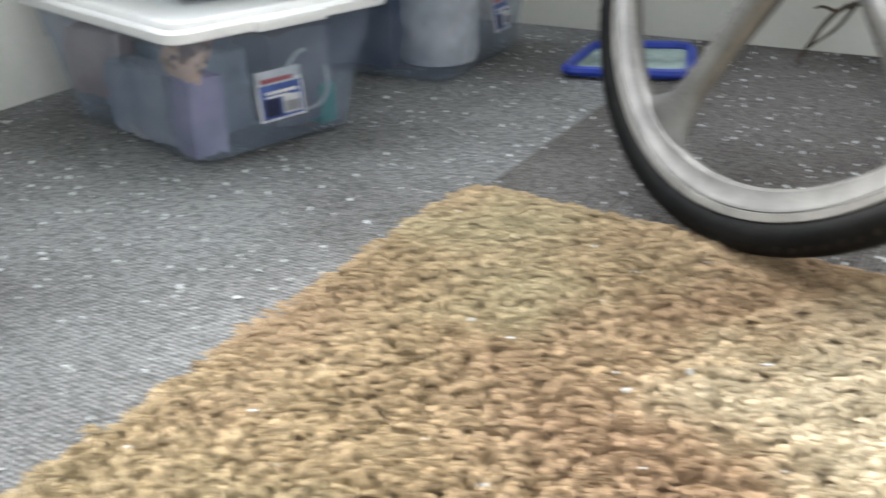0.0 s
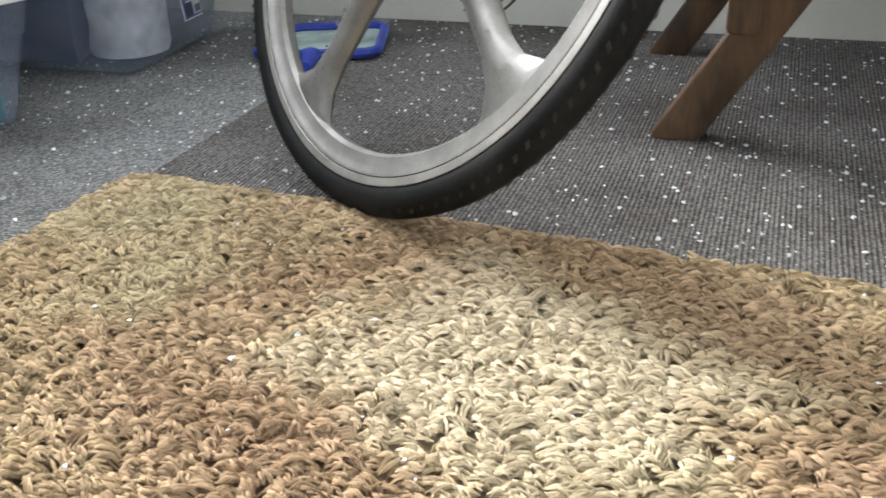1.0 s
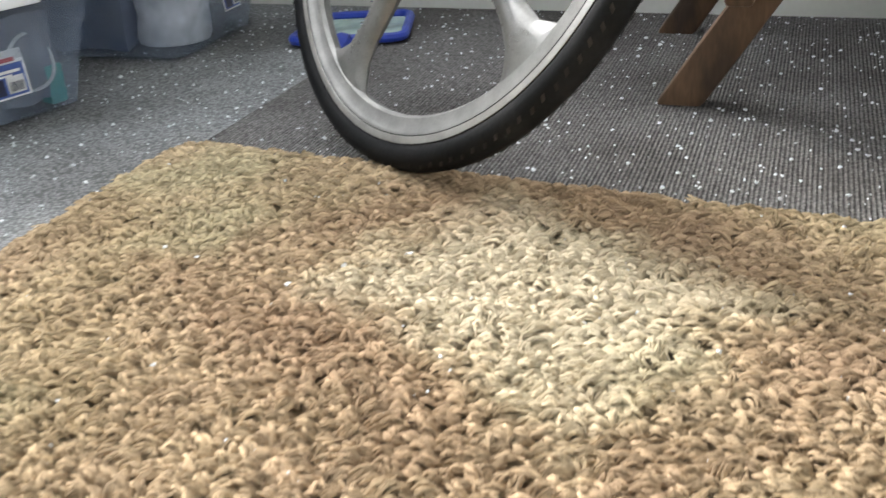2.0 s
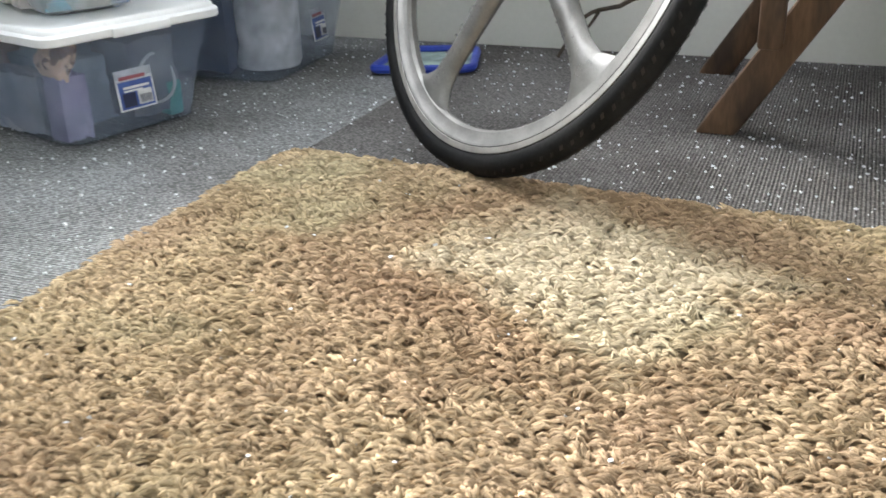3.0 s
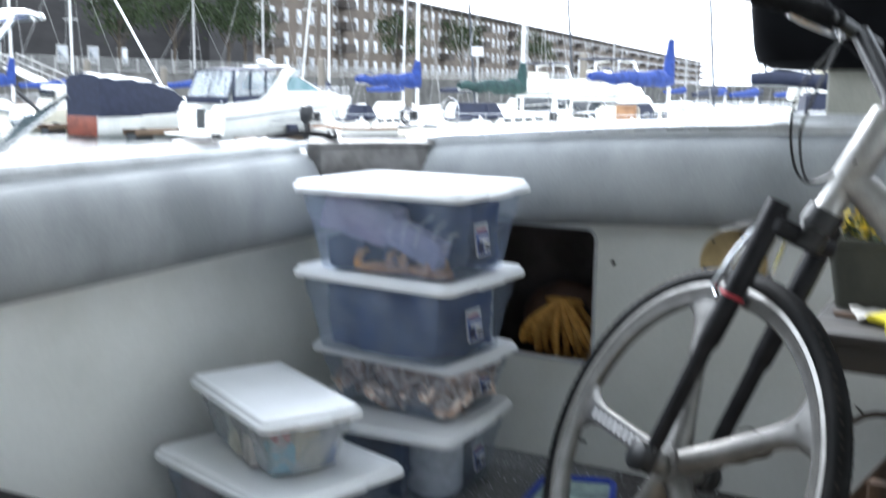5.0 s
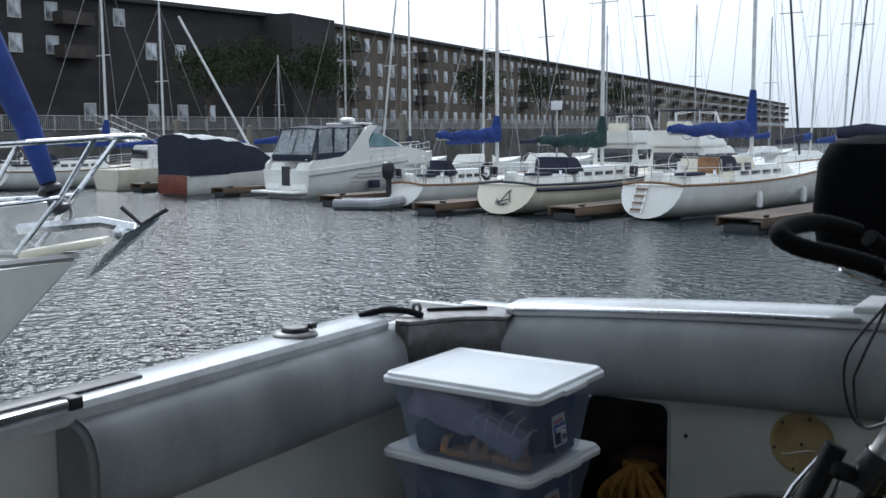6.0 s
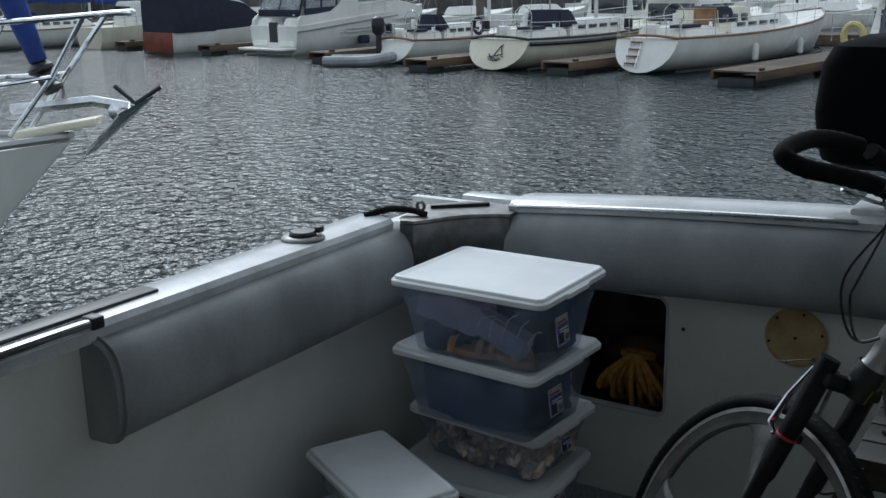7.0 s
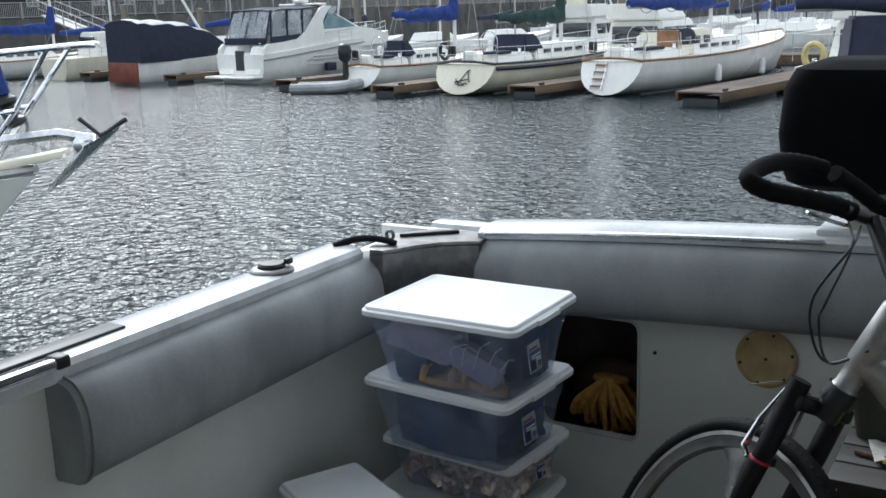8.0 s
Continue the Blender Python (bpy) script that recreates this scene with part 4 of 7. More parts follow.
# gunwale fittings
M["old_steel"] = material("weathered_steel", (0.20, 0.195, 0.19), (0.13, 0.125, 0.12), rough=0.38, metal=0.6, scale=25, fine=200, bump=0.15)
fill = thing("deck_filler", pose(-0.535, 2.275, 0.803), "round steel deck filler with a black cap on the gunwale", "deck filler")
part("flange", lathe(bmesh.new(), [(0.056, 0.0), (0.056, 0.004), (0.05, 0.009), (0.036, 0.010), (0.034, 0.007)], 32), M["old_steel"], fill)
part("cap", lathe(bmesh.new(), [(0.034, 0.006), (0.034, 0.016), (0.03, 0.021), (0.01, 0.022)], 28), M["dark"], fill)
part("tab", bm_box((0.03, 0.03, 0.022), (0.016, 0.022, 0.016), 0.004), M["dark"], fill)
cap = thing("corner_chock", pose(-0.375, 2.70, 0.80), "weathered steel corner casting joining the two gunwales", "chock")
bm = bmesh.new()
loft(bm, [[Vector((x + dx, y + dy, z)) for x, y in ((-0.07, -0.13), (-0.03, -0.125), (-0.005, -0.085), (0.02, -0.03), (0.06, 0.02), (0.11, 0.055), (0.155, 0.075), (0.15, 0.16), (-0.02, 0.15), (-0.10, 0.05))] for dx, dy, z in ((0, 0, -0.13), (0, 0, -0.012), (0.006, -0.006, -0.006), (0.006, -0.006, 0.002), (-0.006, 0.006, 0.005))])
part("casting", bm, M["old_steel"], cap)
part("fairlead", bm_box((0.045, 0.06, 0.009), (0.17, 0.018, 0.012), 0.004, Matrix.Rotation(radians(40), 4, "Z")), M["dark"], cap)
part("eye", bm_sweep([(-0.075 + 0.012 * math.cos(w), -0.02, 0.018 + 0.012 * math.sin(w)) for w in (2 * math.pi * k / 12 for k in range(12))], 0.005, 8, 1.0, True), M["old_steel"], cap, "polished ring")
rope = bm_sweep(curve_points([(-0.545, 2.545, 0.806), (-0.51, 2.59, 0.818), (-0.47, 2.61, 0.821), (-0.43, 2.62, 0.818), (-0.395, 2.625, 0.810)], 5), 0.0095, 8)
tagged(part("dock_line", rope, M["foam"]), "black dock line passed through the corner chock", "rope")
rail = thing("sail_track", pose(0, 0, 0), "black rubber strip and polished track along the side gunwale", "track")
part("rubber_strip", bm_box((-0.535, 1.35, 0.802), (0.05, 0.86, 0.012), 0.004), M["dark"], rail)
part("track", bm_box((-0.455, 1.13, 0.806), (0.03, 0.86, 0.02), 0.005), M["chrome"], rail)
part("end_stop", bm_box((-0.455, 1.565, 0.806), (0.036, 0.03, 0.026), 0.005), M["dark"], rail)
edge = [Vector((x, WALL_Y - 0.046, camber(x) - 0.004)) for x in [-0.22 + 0.9 * k / 12 for k in range(13)]]
tagged(part("rub_strip", bm_sweep(edge, 0.007, 8), M["aluminium"]), "polished metal strip along the stern gunwale lip", "strip")
tagged(part("step_pad", bm_box((-0.42, 3.13, 0.722), (0.32, 0.07, 0.085), 0.012, Matrix.Rotation(0, 4, "Z")), M["gunwale"]), "pale low step block on the outer stern", "pad")

# covered grill on its pedestal at the stern rail
M["canvas_black"] = material("black_canvas_cover", (0.004, 0.0042, 0.005), (0.007, 0.0075, 0.009), rough=0.9, scale=7, fine=300, bump=0.25, spec=0.08)
grill = thing("covered_grill", pose(0.985, 2.965, 0.0), "boxy grill under a black canvas cover on a pale pedestal", "grill")
bm = bmesh.new()
rings = [rounded(0.76, 0.28, 0.07, 0.99), rounded(0.82, 0.33, 0.07, 1.005), rounded(0.845, 0.345, 0.06, 1.04), rounded(0.85, 0.35, 0.05, 1.12), rounded(0.84, 0.345, 0.06, 1.225), rounded(0.80, 0.31, 0.07, 1.268), rounded(0.70, 0.22, 0.07, 1.285)]
for i, ring in enumerate(rings):
    for p in ring:
        p += Vector((1, 1, 0)) * 0.008 * noise.noise(Vector((p.x * 7, p.y * 7, p.z * 9)))
loft(bm, rings)
part("cover", bm, M["canvas_black"], grill)
M["beige"] = material("beige_paint", (0.46, 0.46, 0.40), (0.36, 0.36, 0.31), rough=0.5, scale=8, fine=150)
part("pedestal", bm_box((0.05, 0.0, 0.943), (0.62, 0.22, 0.11), 0.01), M["beige"], grill, "pale painted pedestal box")
part("base", bm_box((0.02, -0.03, 0.888), (0.70, 0.20, 0.018), 0.006), M["gunwale"], grill)
tagged(part("traffic_float", lathe(bmesh.new(), [(0.03, 0), (0.035, 0.01), (0.033, 0.09), (0.025, 0.10)], 16), material("red_float", (0.5, 0.03, 0.05), rough=0.4), m=pose(1.12, 2.60, 0.557)), "small red plastic float standing on the table", "float")

# ---------------------------------------------------------------- what the boxes hold
def cloth(name, place, sx, sy, sz, col, col2, label, seed, folds=3.0):
    """A folded heap of cloth: a soft block with creases."""
    bm = bmesh.new()
    bmesh.ops.create_cube(bm, size=1.0)
    bmesh.ops.subdivide_edges(bm, edges=bm.edges[:], cuts=11, use_grid_fill=True)
    for v in bm.verts:
        p = v.co.copy()
        q = Vector([math.copysign(abs(2 * c) ** 1.0, c) for c in p])
        m = max(abs(q.x), abs(q.y), abs(q.z))
        soft = q * (0.82 + 0.18 / max(1.0, q.length))
        f = 1 + 0.10 * noise.noise(p * folds + Vector((seed, 0, 0))) + 0.05 * noise.noise(p * folds * 3 + Vector((0, seed, 0)))
        v.co = Vector((soft.x * sx / 2 * min(f, 1.03), soft.y * sy / 2 * min(f, 1.03), max(0.0, (soft.z * f + 1) * sz / 2)))
    mat = material(name + "_fabric", col, col2, rough=0.9, scale=9, fine=220, bump=0.3, spec=0.1)
    return tagged(part(name, bm, mat, m=place), label, "cloth", "cloth in the boxes")


NAVY, NAVY2 = (0.045, 0.075, 0.19), (0.028, 0.045, 0.115)
IN_BIG, IN_LOW = pose(-0.178, 2.10, 0.006, 0, 0, -16.3), pose(-0.145, 2.53, 0.006, 0, 0, 3)
IN_MID, IN_TOP = pose(-0.104, 2.503, 0.346, 0, 0, -4), pose(-0.076, 2.468, 0.542, 0, 0, -0.5)
cloth("folded_cloth", IN_MID, 0.325, 0.24, 0.15, NAVY, NAVY2, "folded navy cloth filling a clear box", 3.1)
cloth("folded_cloth", IN_TOP @ pose(0.02, 0.045, 0), 0.29, 0.145, 0.15, NAVY, NAVY2, "folded navy cloth in the top box", 5.2)
cloth("folded_cloth", IN_TOP @ pose(-0.105, -0.075, 0), 0.10, 0.08, 0.07, (0.03, 0.05, 0.12), (0.02, 0.03, 0.07), "dark blue cloth in the corner of the top box", 6.1)
cloth("scarf", IN_TOP @ pose(-0.08, -0.088, 0.072, 0, 12, 2), 0.19, 0.075, 0.085, (0.52, 0.46, 0.58), (0.33, 0.29, 0.42), "sheer lilac scarf bunched in the top box", 7.7, 5)
cloth("scarf", IN_TOP @ pose(0.055, -0.098, 0.045, 0, 22, 0), 0.15, 0.05, 0.06, (0.42, 0.40, 0.55), (0.27, 0.26, 0.40), "lilac scarf end trailing over the sandals", 8.3, 6)
cloth("folded_cloth", IN_LOW @ pose(-0.045, 0, 0), 0.24, 0.25, 0.15, (0.05, 0.065, 0.12), (0.03, 0.04, 0.075), "dark cloth in the lowest box", 9.4)
cloth("folded_cloth", IN_BIG @ pose(-0.035, 0.02, 0), 0.28, 0.20, 0.115, (0.30, 0.36, 0.43), (0.16, 0.20, 0.27), "grey blue cloth bundled in a clear box", 11.3, 4)
cloth("folded_cloth", IN_BIG @ pose(-0.115, -0.085, 0.03, 0, 0, 10), 0.13, 0.06, 0.10, (0.55, 0.45, 0.42), (0.34, 0.27, 0.28), "pale pinkish cloth at the side of a box", 12.9, 5)
cloth("folded_cloth", IN_BIG @ pose(0.02, -0.10, 0.0, 0, 0, 4), 0.15, 0.045, 0.10, (0.24, 0.28, 0.37), (0.42, 0.42, 0.46), "slate blue cloth against the side of a box", 13.5, 6)
cloth("folded_cloth", IN_BIG @ pose(0.135, -0.095, 0.0, 0, 0, 0), 0.05, 0.05, 0.105, (0.36, 0.33, 0.48), (0.25, 0.22, 0.36), "faded mauve cloth standing in the corner of a box", 15.2, 6)
cloth("folded_cloth", IN_BIG @ pose(0.11, 0.055, 0.01), 0.10, 0.10, 0.13, (0.07, 0.085, 0.12), (0.16, 0.17, 0.2), "black and grey cloth bundled in a clear box", 14.0, 5)
bm = lathe(bmesh.new(), [(0.03, -0.07), (0.062, -0.07), (0.066, -0.06), (0.066, 0.06), (0.062, 0.07), (0.03, 0.07)], 28)
tagged(part("paper_roll", bm, M["label_white"], m=IN_LOW @ pose(0.108, -0.025, 0.075)), "fat white paper roll standing in the lowest box", "roll")
bm = bm_sweep([(0.042 * math.cos(w), 0.008 * math.sin(2 * w), 0.045 * math.sin(w)) for w in (2 * math.pi * k / 28 for k in range(28))], 0.003, 8, 1.0, True)
tagged(part("white_ring", bm, M["gunwale"], m=IN_BIG @ pose(0.158, 0.055, 0.07, 0, 0, 90) @ Matrix.Scale(0.9, 4)), "white plastic ring against the side of a box", "ring")
tagged(part("teal_tin", bm_box((0, 0, 0.03), (0.03, 0.03, 0.06), 0.006), material("teal_tin", (0.02, 0.25, 0.24), rough=0.4), m=IN_BIG @ pose(0.145, 0.092, 0.0)), "small teal tin in a clear box", "tin")
bm = bmesh.new()
for c, r, f in (((0, 0, 0), 0.03, 1.25), ((0.018, -0.004, 0.018), 0.015, 1.0), ((-0.022, 0.0, -0.012), 0.016, 1.2), ((0.004, -0.006, -0.028), 0.013, 1.3)):
    q = bmesh.ops.create_icosphere(bm, subdivisions=3, radius=r)
    for v in q["verts"]:
        v.co = Vector((v.co.x, v.co.y * 0.55, v.co.z * f)) * (1 + 0.3 * noise.noise(v.co * 70)) + Vector(c)
tagged(part("soft_toy", bm, material("tan_plush", (0.62, 0.42, 0.30), (0.13, 0.07, 0.045), rough=0.95, scale=38, fine=300, bump=0.5, mixlow=0.5, mixhigh=0.56), m=IN_BIG @ pose(0.142, -0.105, 0.135, 0, 0, 30)), "small tan and brown plush toy pressed against a box wall", "toy")

M["sandal"] = material("tan_leather", (0.55, 0.30, 0.11), (0.40, 0.20, 0.08), rough=0.55, scale=20, fine=200, bump=0.1)
for x, y, yaw in ((-0.02, -0.095, 6), (0.085, -0.085, -14)):
    t = thing("sandal", IN_TOP @ pose(x, y, 0.002, 0, 0, yaw), "tan leather sandal at the bottom of the top box", "sandal", "sandals in the box")
    bm = bmesh.new()
    loft(bm, [[p * g + Vector((0, 0, z)) for p in [Vector((0.075 * math.cos(a), (0.026 + 0.007 * math.cos(a)) * math.sin(a), 0)) for a in (2 * math.pi * k / 24 for k in range(24))]] for z, g in ((0, 0.97), (0.003, 1), (0.013, 1), (0.016, 0.96))])
    part("sole", bm, M["sandal"], t)
    for dx in (0.03, -0.045):
        part("strap", bm_sweep([(dx, 0.03 * math.cos(w), 0.012 + 0.032 * math.sin(w)) for w in (math.pi * k / 10 for k in range(11))], 0.006, 6, 1.6), M["sandal"], t)
bm = bmesh.new()
for k in range(5):
    a = 0.034 * k
    sweep(bm, curve_points([(-0.06 + a, -0.1 - 0.004 * (k % 3), 0.02), (-0.05 + a * 1.1, -0.104, 0.06 + 0.01 * math.sin(k)), (-0.01 + a * 0.9, -0.10, 0.075 - 0.02 * math.sin(k * 2.0))], 4), 0.0013, 5)
tagged(part("cord", bm, M["label_white"], m=IN_TOP @ pose(0.07, -0.018, 0.045)), "tangle of thin white cord in the top box", "cord")

# packets in the small box
boxm = Matrix.Translation((-0.202, 2.119, 0.198)) @ Matrix.Rotation(radians(-27.2), 4, "Z")
for x, y, sx, sy, sz, c, nm in ((0.122, -0.042, 0.05, 0.05, 0.055, (0.06, 0.42, 0.60), "sky blue"), (0.125, 0.012, 0.045, 0.052, 0.085, (0.62, 0.52, 0.34), "beige"), (0.122, 0.055, 0.05, 0.03, 0.08, (0.05, 0.12, 0.36), "deep blue"),
                                (0.06, -0.055, 0.05, 0.06, 0.09, (0.55, 0.52, 0.5), "white"), (0.055, 0.03, 0.06, 0.08, 0.075, (0.35, 0.36, 0.08), "olive green"), (-0.02, -0.03, 0.07, 0.10, 0.07, (0.6, 0.58, 0.5), "cream"), (-0.1, 0.0, 0.08, 0.11, 0.06, (0.55, 0.55, 0.52), "pale grey")):
    tagged(part("packet", bm_box((0, 0, sz / 2), (sx, sy, sz), 0.004), material("packet_" + nm.replace(" ", "_"), c, rough=0.5, scale=30, fine=200), m=boxm @ pose(x, y, 0.0, 0, 0, 8 * math.sin(x * 90))), nm + " packet in the small frosted box", "packet", "packets in the small box")
tagged(part("packet", bm_box((0, 0, 0.014), (0.04, 0.03, 0.028), 0.004), material("packet_red", (0.55, 0.05, 0.05), rough=0.5), m=boxm @ pose(0.122, -0.042, 0.058)), "small red packet lying on a blue one", "packet", "packets in the small box")

# sea shells
M["shell"] = material("sea_shell", (0.88, 0.78, 0.70), (0.50, 0.34, 0.25), rough=0.45, scale=45, fine=200, bump=0.15, per_object=0.35)


def shell_mesh(kind):
    bm = bmesh.new()
    if kind == 0:  # scallop
        rings = []
        for k in range(7):
            t = k / 6
            rings.append([Vector(((0.003 + 0.021 * t) * (1 + 0.06 * math.cos(8 * w)) * math.cos(w), (0.003 + 0.019 * t) * (1 + 0.06 * math.cos(8 * w)) * math.sin(w), 0.013 * (1 - t * t))) for w in (2 * math.pi * j / 18 for j in range(18))])
        loft(bm, rings)
    else:  # whelk
        prof = [(0.001, -0.028), (0.006, -0.02), (0.011, -0.008), (0.017, 0.0), (0.014, 0.006), (0.012, 0.009), (0.008, 0.013), (0.007, 0.017), (0.003, 0.022), (0.001, 0.027)]
        lathe(bm, prof, 12)
    me = bpy.data.meshes.new("sea_shell")
    bmesh.ops.recalc_face_normals(bm, faces=bm.faces)
    bm.to_mesh(me)
    bm.free()
    me.materials.append(M["shell"])
    for p in me.polygons:
        p.use_smooth = True
    return me


shells = [shell_mesh(0), shell_mesh(1)]
rnd = random.Random(12)
bx = Matrix.Translation((-0.128, 2.57, 0.196)) @ Matrix.Rotation(radians(-5), 4, "Z")
for k in range(120):
    ob = new("sea_shell", shells[k % 2])
    side = k % 3
    u, w = rnd.uniform(-1, 1), rnd.uniform(0.1, 1)
    if side == 0:
        p = Vector((0.15 * u, -0.102 + 0.01 * rnd.random(), 0.018 + 0.085 * w))
    elif side == 1:
        p = Vector((0.152, 0.10 * u, 0.018 + 0.085 * w))
    else:
        p = Vector((0.145 * u, rnd.uniform(-0.09, 0.09), rnd.uniform(0.04, 0.10)))
    s = rnd.uniform(0.8, 1.55)
    ob.matrix_basis = bx @ Matrix.Translation(p) @ Euler((rnd.uniform(0, 6), rnd.uniform(0, 6), rnd.uniform(0, 6))).to_matrix().to_4x4() @ Matrix.Diagonal((s * 1.05, s * 1.05, s * 1.05, 1))
    tagged(ob, "cream and brown sea shell in the shallow box" if k % 2 == 0 else "small spiral sea shell in the shallow box", "shell", "shells in the box")
bm = bm_box((0, 0, 0.045), (0.26, 0.17, 0.085), 0.02)
tagged(part("shell_heap", bm, M["shell"], m=bx), "mass of shells in the middle of the box", "shells", "", "stuff")

# ---------------------------------------------------------------- the marina
def land(h):
    return WATER + h


M["hull_white"] = material("white_hull", (0.86, 0.86, 0.82), (0.76, 0.76, 0.71), rough=0.3, scale=0.8, fine=9, stretch=(1, 1, 0.3), grain=0.04)
M["hull_cream"] = material("cream_hull", (0.80, 0.76, 0.62), (0.68, 0.64, 0.50), rough=0.3, scale=0.8, fine=9, stretch=(1, 1, 0.3), grain=0.04)
M["antifoul"] = material("dark_antifoul", (0.03, 0.035, 0.04), (0.05, 0.05, 0.045), rough=0.7, scale=2, fine=20)
M["stripe"] = material("navy_stripe", (0.02, 0.025, 0.05), rough=0.35, scale=3, fine=20)
M["teak"] = material("teak_trim", (0.30, 0.16, 0.07), (0.20, 0.10, 0.045), rough=0.55, scale=3, fine=40, stretch=(1, 0.2, 1))
M["boat_glass"] = material("dark_boat_window", (0.02, 0.025, 0.03), (0.03, 0.035, 0.04), rough=0.08, scale=2, fine=20, spec=0.8)
M["clear_vinyl"] = clear_plastic("clear_vinyl_curtain", (0.60, 0.64, 0.66), 0.36, 0.15, 0.9)
M["blue_cover"] = material("blue_sail_cover", (0.015, 0.045, 0.23), (0.01, 0.03, 0.15), rough=0.8, scale=4, fine=30, bump=0.3)
M["green_cover"] = material("dark_green_cover", (0.015, 0.05, 0.045), (0.01, 0.03, 0.03), rough=0.8, scale=4, fine=30, bump=0.3)
M["navy_cover"] = material("navy_canvas", (0.012, 0.016, 0.035), (0.02, 0.025, 0.05), rough=0.8, scale=3, fine=30, bump=0.3)
M["grey_tarp"] = material("grey_tarp", (0.35, 0.36, 0.37), (0.25, 0.26, 0.27), rough=0.6, scale=2, fine=20, bump=0.3)
M["mast_white"] = material("painted_mast", (0.70, 0.70, 0.68), (0.58, 0.58, 0.57), rough=0.35, scale=2, fine=30)
M["mast_alu"] = material("dull_mast_alloy", (0.45, 0.45, 0.44), (0.36, 0.36, 0.35), rough=0.45, metal=0.5, scale=2, fine=30)
M["mast_dark"] = material("dark_furled_sail", (0.04, 0.045, 0.055), (0.06, 0.065, 0.075), rough=0.8, scale=3, fine=30)
M["dock_wood"] = material("wet_dock_wood", (0.13, 0.085, 0.05), (0.07, 0.05, 0.035), rough=0.7, scale=2, fine=30, stretch=(1, 0.2, 1), per_object=0.2)
M["red_brown"] = material("red_brown_hull", (0.22, 0.06, 0.035), (0.15, 0.045, 0.03), rough=0.5, scale=2, fine=20)


def hull(L, B, fs, fb, sternw, sheer=0.12, rake=0.5, transom=0.25, keel=0.5, n=22, boxy=0.62, counter=0.0):
    """Hull from stern (y=0) to bow (y=L): B beam, fs and fb freeboard at stern and bow, sternw the stern's share of the beam."""
    bm = bmesh.new()
    rings = []
    for i in range(n + 1):
        t = i / n
        w = B / 2 * (sternw + (1 - sternw) * math.sin(math.pi / 2 * min(1, t / 0.45))) * (1 if t < 0.45 else math.cos(math.pi / 2 * ((t - 0.45) / 0.55) ** 1.7))
        w = max(w, 0.012)
        top = fs + (fb - fs) * t ** 1.6 - sheer * math.sin(math.pi * t)
        ring = []
        for k in range(13):
            a = -math.pi / 2 + math.pi * k / 12
            x = w * math.sin(a) * (1 if abs(math.sin(a)) > 0.99 else 0.985)
            low = -keel * (1 - 0.5 * t) + (keel + counter) * max(0.0, 1 - t / 0.3) ** 1.3 * (counter > 0)
            z = top - (top - low) * max(0.0, math.cos(a)) ** boxy
            y = t * L + rake * t ** 6 * (z / max(top, 0.1)) + (1 - t) ** 8 * transom * (top - z) * -0.6 + 0.0
            ring.append(Vector((x, y, z)))
        rings.append(ring)
    loft(bm, rings, True)
    return bm, rings


def rail_line(ring_tops, h, mat, parent, every=3):
    pts = [p + Vector((0, 0, h)) for p in ring_tops]
    part("lifeline", bm_sweep(pts, 0.014, 5), mat, parent)
    part("lifeline", bm_sweep([p - Vector((0, 0, h * 0.5)) for p in pts], 0.009, 4), mat, parent)
    for p in ring_tops[::every]:
        part("stanchion", bm_sweep([p, p + Vector((0, 0, h))], 0.014, 5), mat, parent)


def cabin(x0, x1, y0, y1, z0, z1, slope0=0.25, slope1=0.7, inset=0.2):
    bm = bmesh.new()
    lo = [Vector(p) for p in ((x0, y0, z0), (x1, y0, z0), (x1, y1, z0), (x0, y1, z0))]
    hi = [Vector(p) for p in ((x0 + inset, y0 + slope0, z1), (x1 - inset, y0 + slope0, z1), (x1 - inset, y1 - slope1, z1), (x0 + inset, y1 - slope1, z1))]
    loft(bm, [lo, hi])
    bmesh.ops.bevel(bm, geom=bm.edges[:], offset=0.07, segments=2, affect="EDGES")
    return bm


def sail_cover(boom_y0, boom_y1, z, mast_h, mat, parent):
    """Folded sail under a cover: a sagging roll on the boom that climbs the mast at its fore end."""
    pts = [(0.0, boom_y0 + (boom_y1 - boom_y0) * k / 10, z + 0.05 * math.sin(k * 1.7)) for k in range(11)] + [(0.0, boom_y1 + 0.05, z + mast_h * 0.5), (0.0, boom_y1 + 0.12, z + mast_h)]
    rad = [0.12 + 0.016 * k + 0.02 * math.sin(k * 2.3) for k in range(11)] + [0.20, 0.12]
    cov = part("sail_cover", bm_sweep(pts, rad, 10, 1.35), mat, parent, "canvas cover over the furled sail")
    for k in (2, 5, 8):
        part("tie", bm_sweep([(0.30 * math.cos(w), boom_y0 + (boom_y1 - boom_y0) * k / 10, z + 0.36 * math.sin(w)) for w in (2 * math.pi * j / 12 for j in range(12))], 0.012, 4, 1, True), mat, cov)


def mast(x, y, z, h, mat, parent, r=0.085, lean=0.0, spreaders=(0.5,)):
    m = part("mast", bm_sweep([(x, y, z), (x + lean * h * 0.5, y, z + h * 0.5), (x + lean * h, y, z + h)], [r, r, r * 0.75], 8), mat, parent)
    for s in spreaders:
        part("spreader", bm_sweep([(x + lean * h * s - 0.75, y, z + h * s), (x + lean * h * s + 0.75, y, z + h * s)], 0.025, 5), mat, m)
    for q, yy in ((-1.3, 0.2), (1.3, 0.2), (0.0, 4.5), (0.0, -5.0)):
        part("stay", bm_sweep([(x + q, y + yy, z - 0.2), (x + lean * h, y, z + h * 0.97)], 0.012, 4), M["mast_alu"], m)


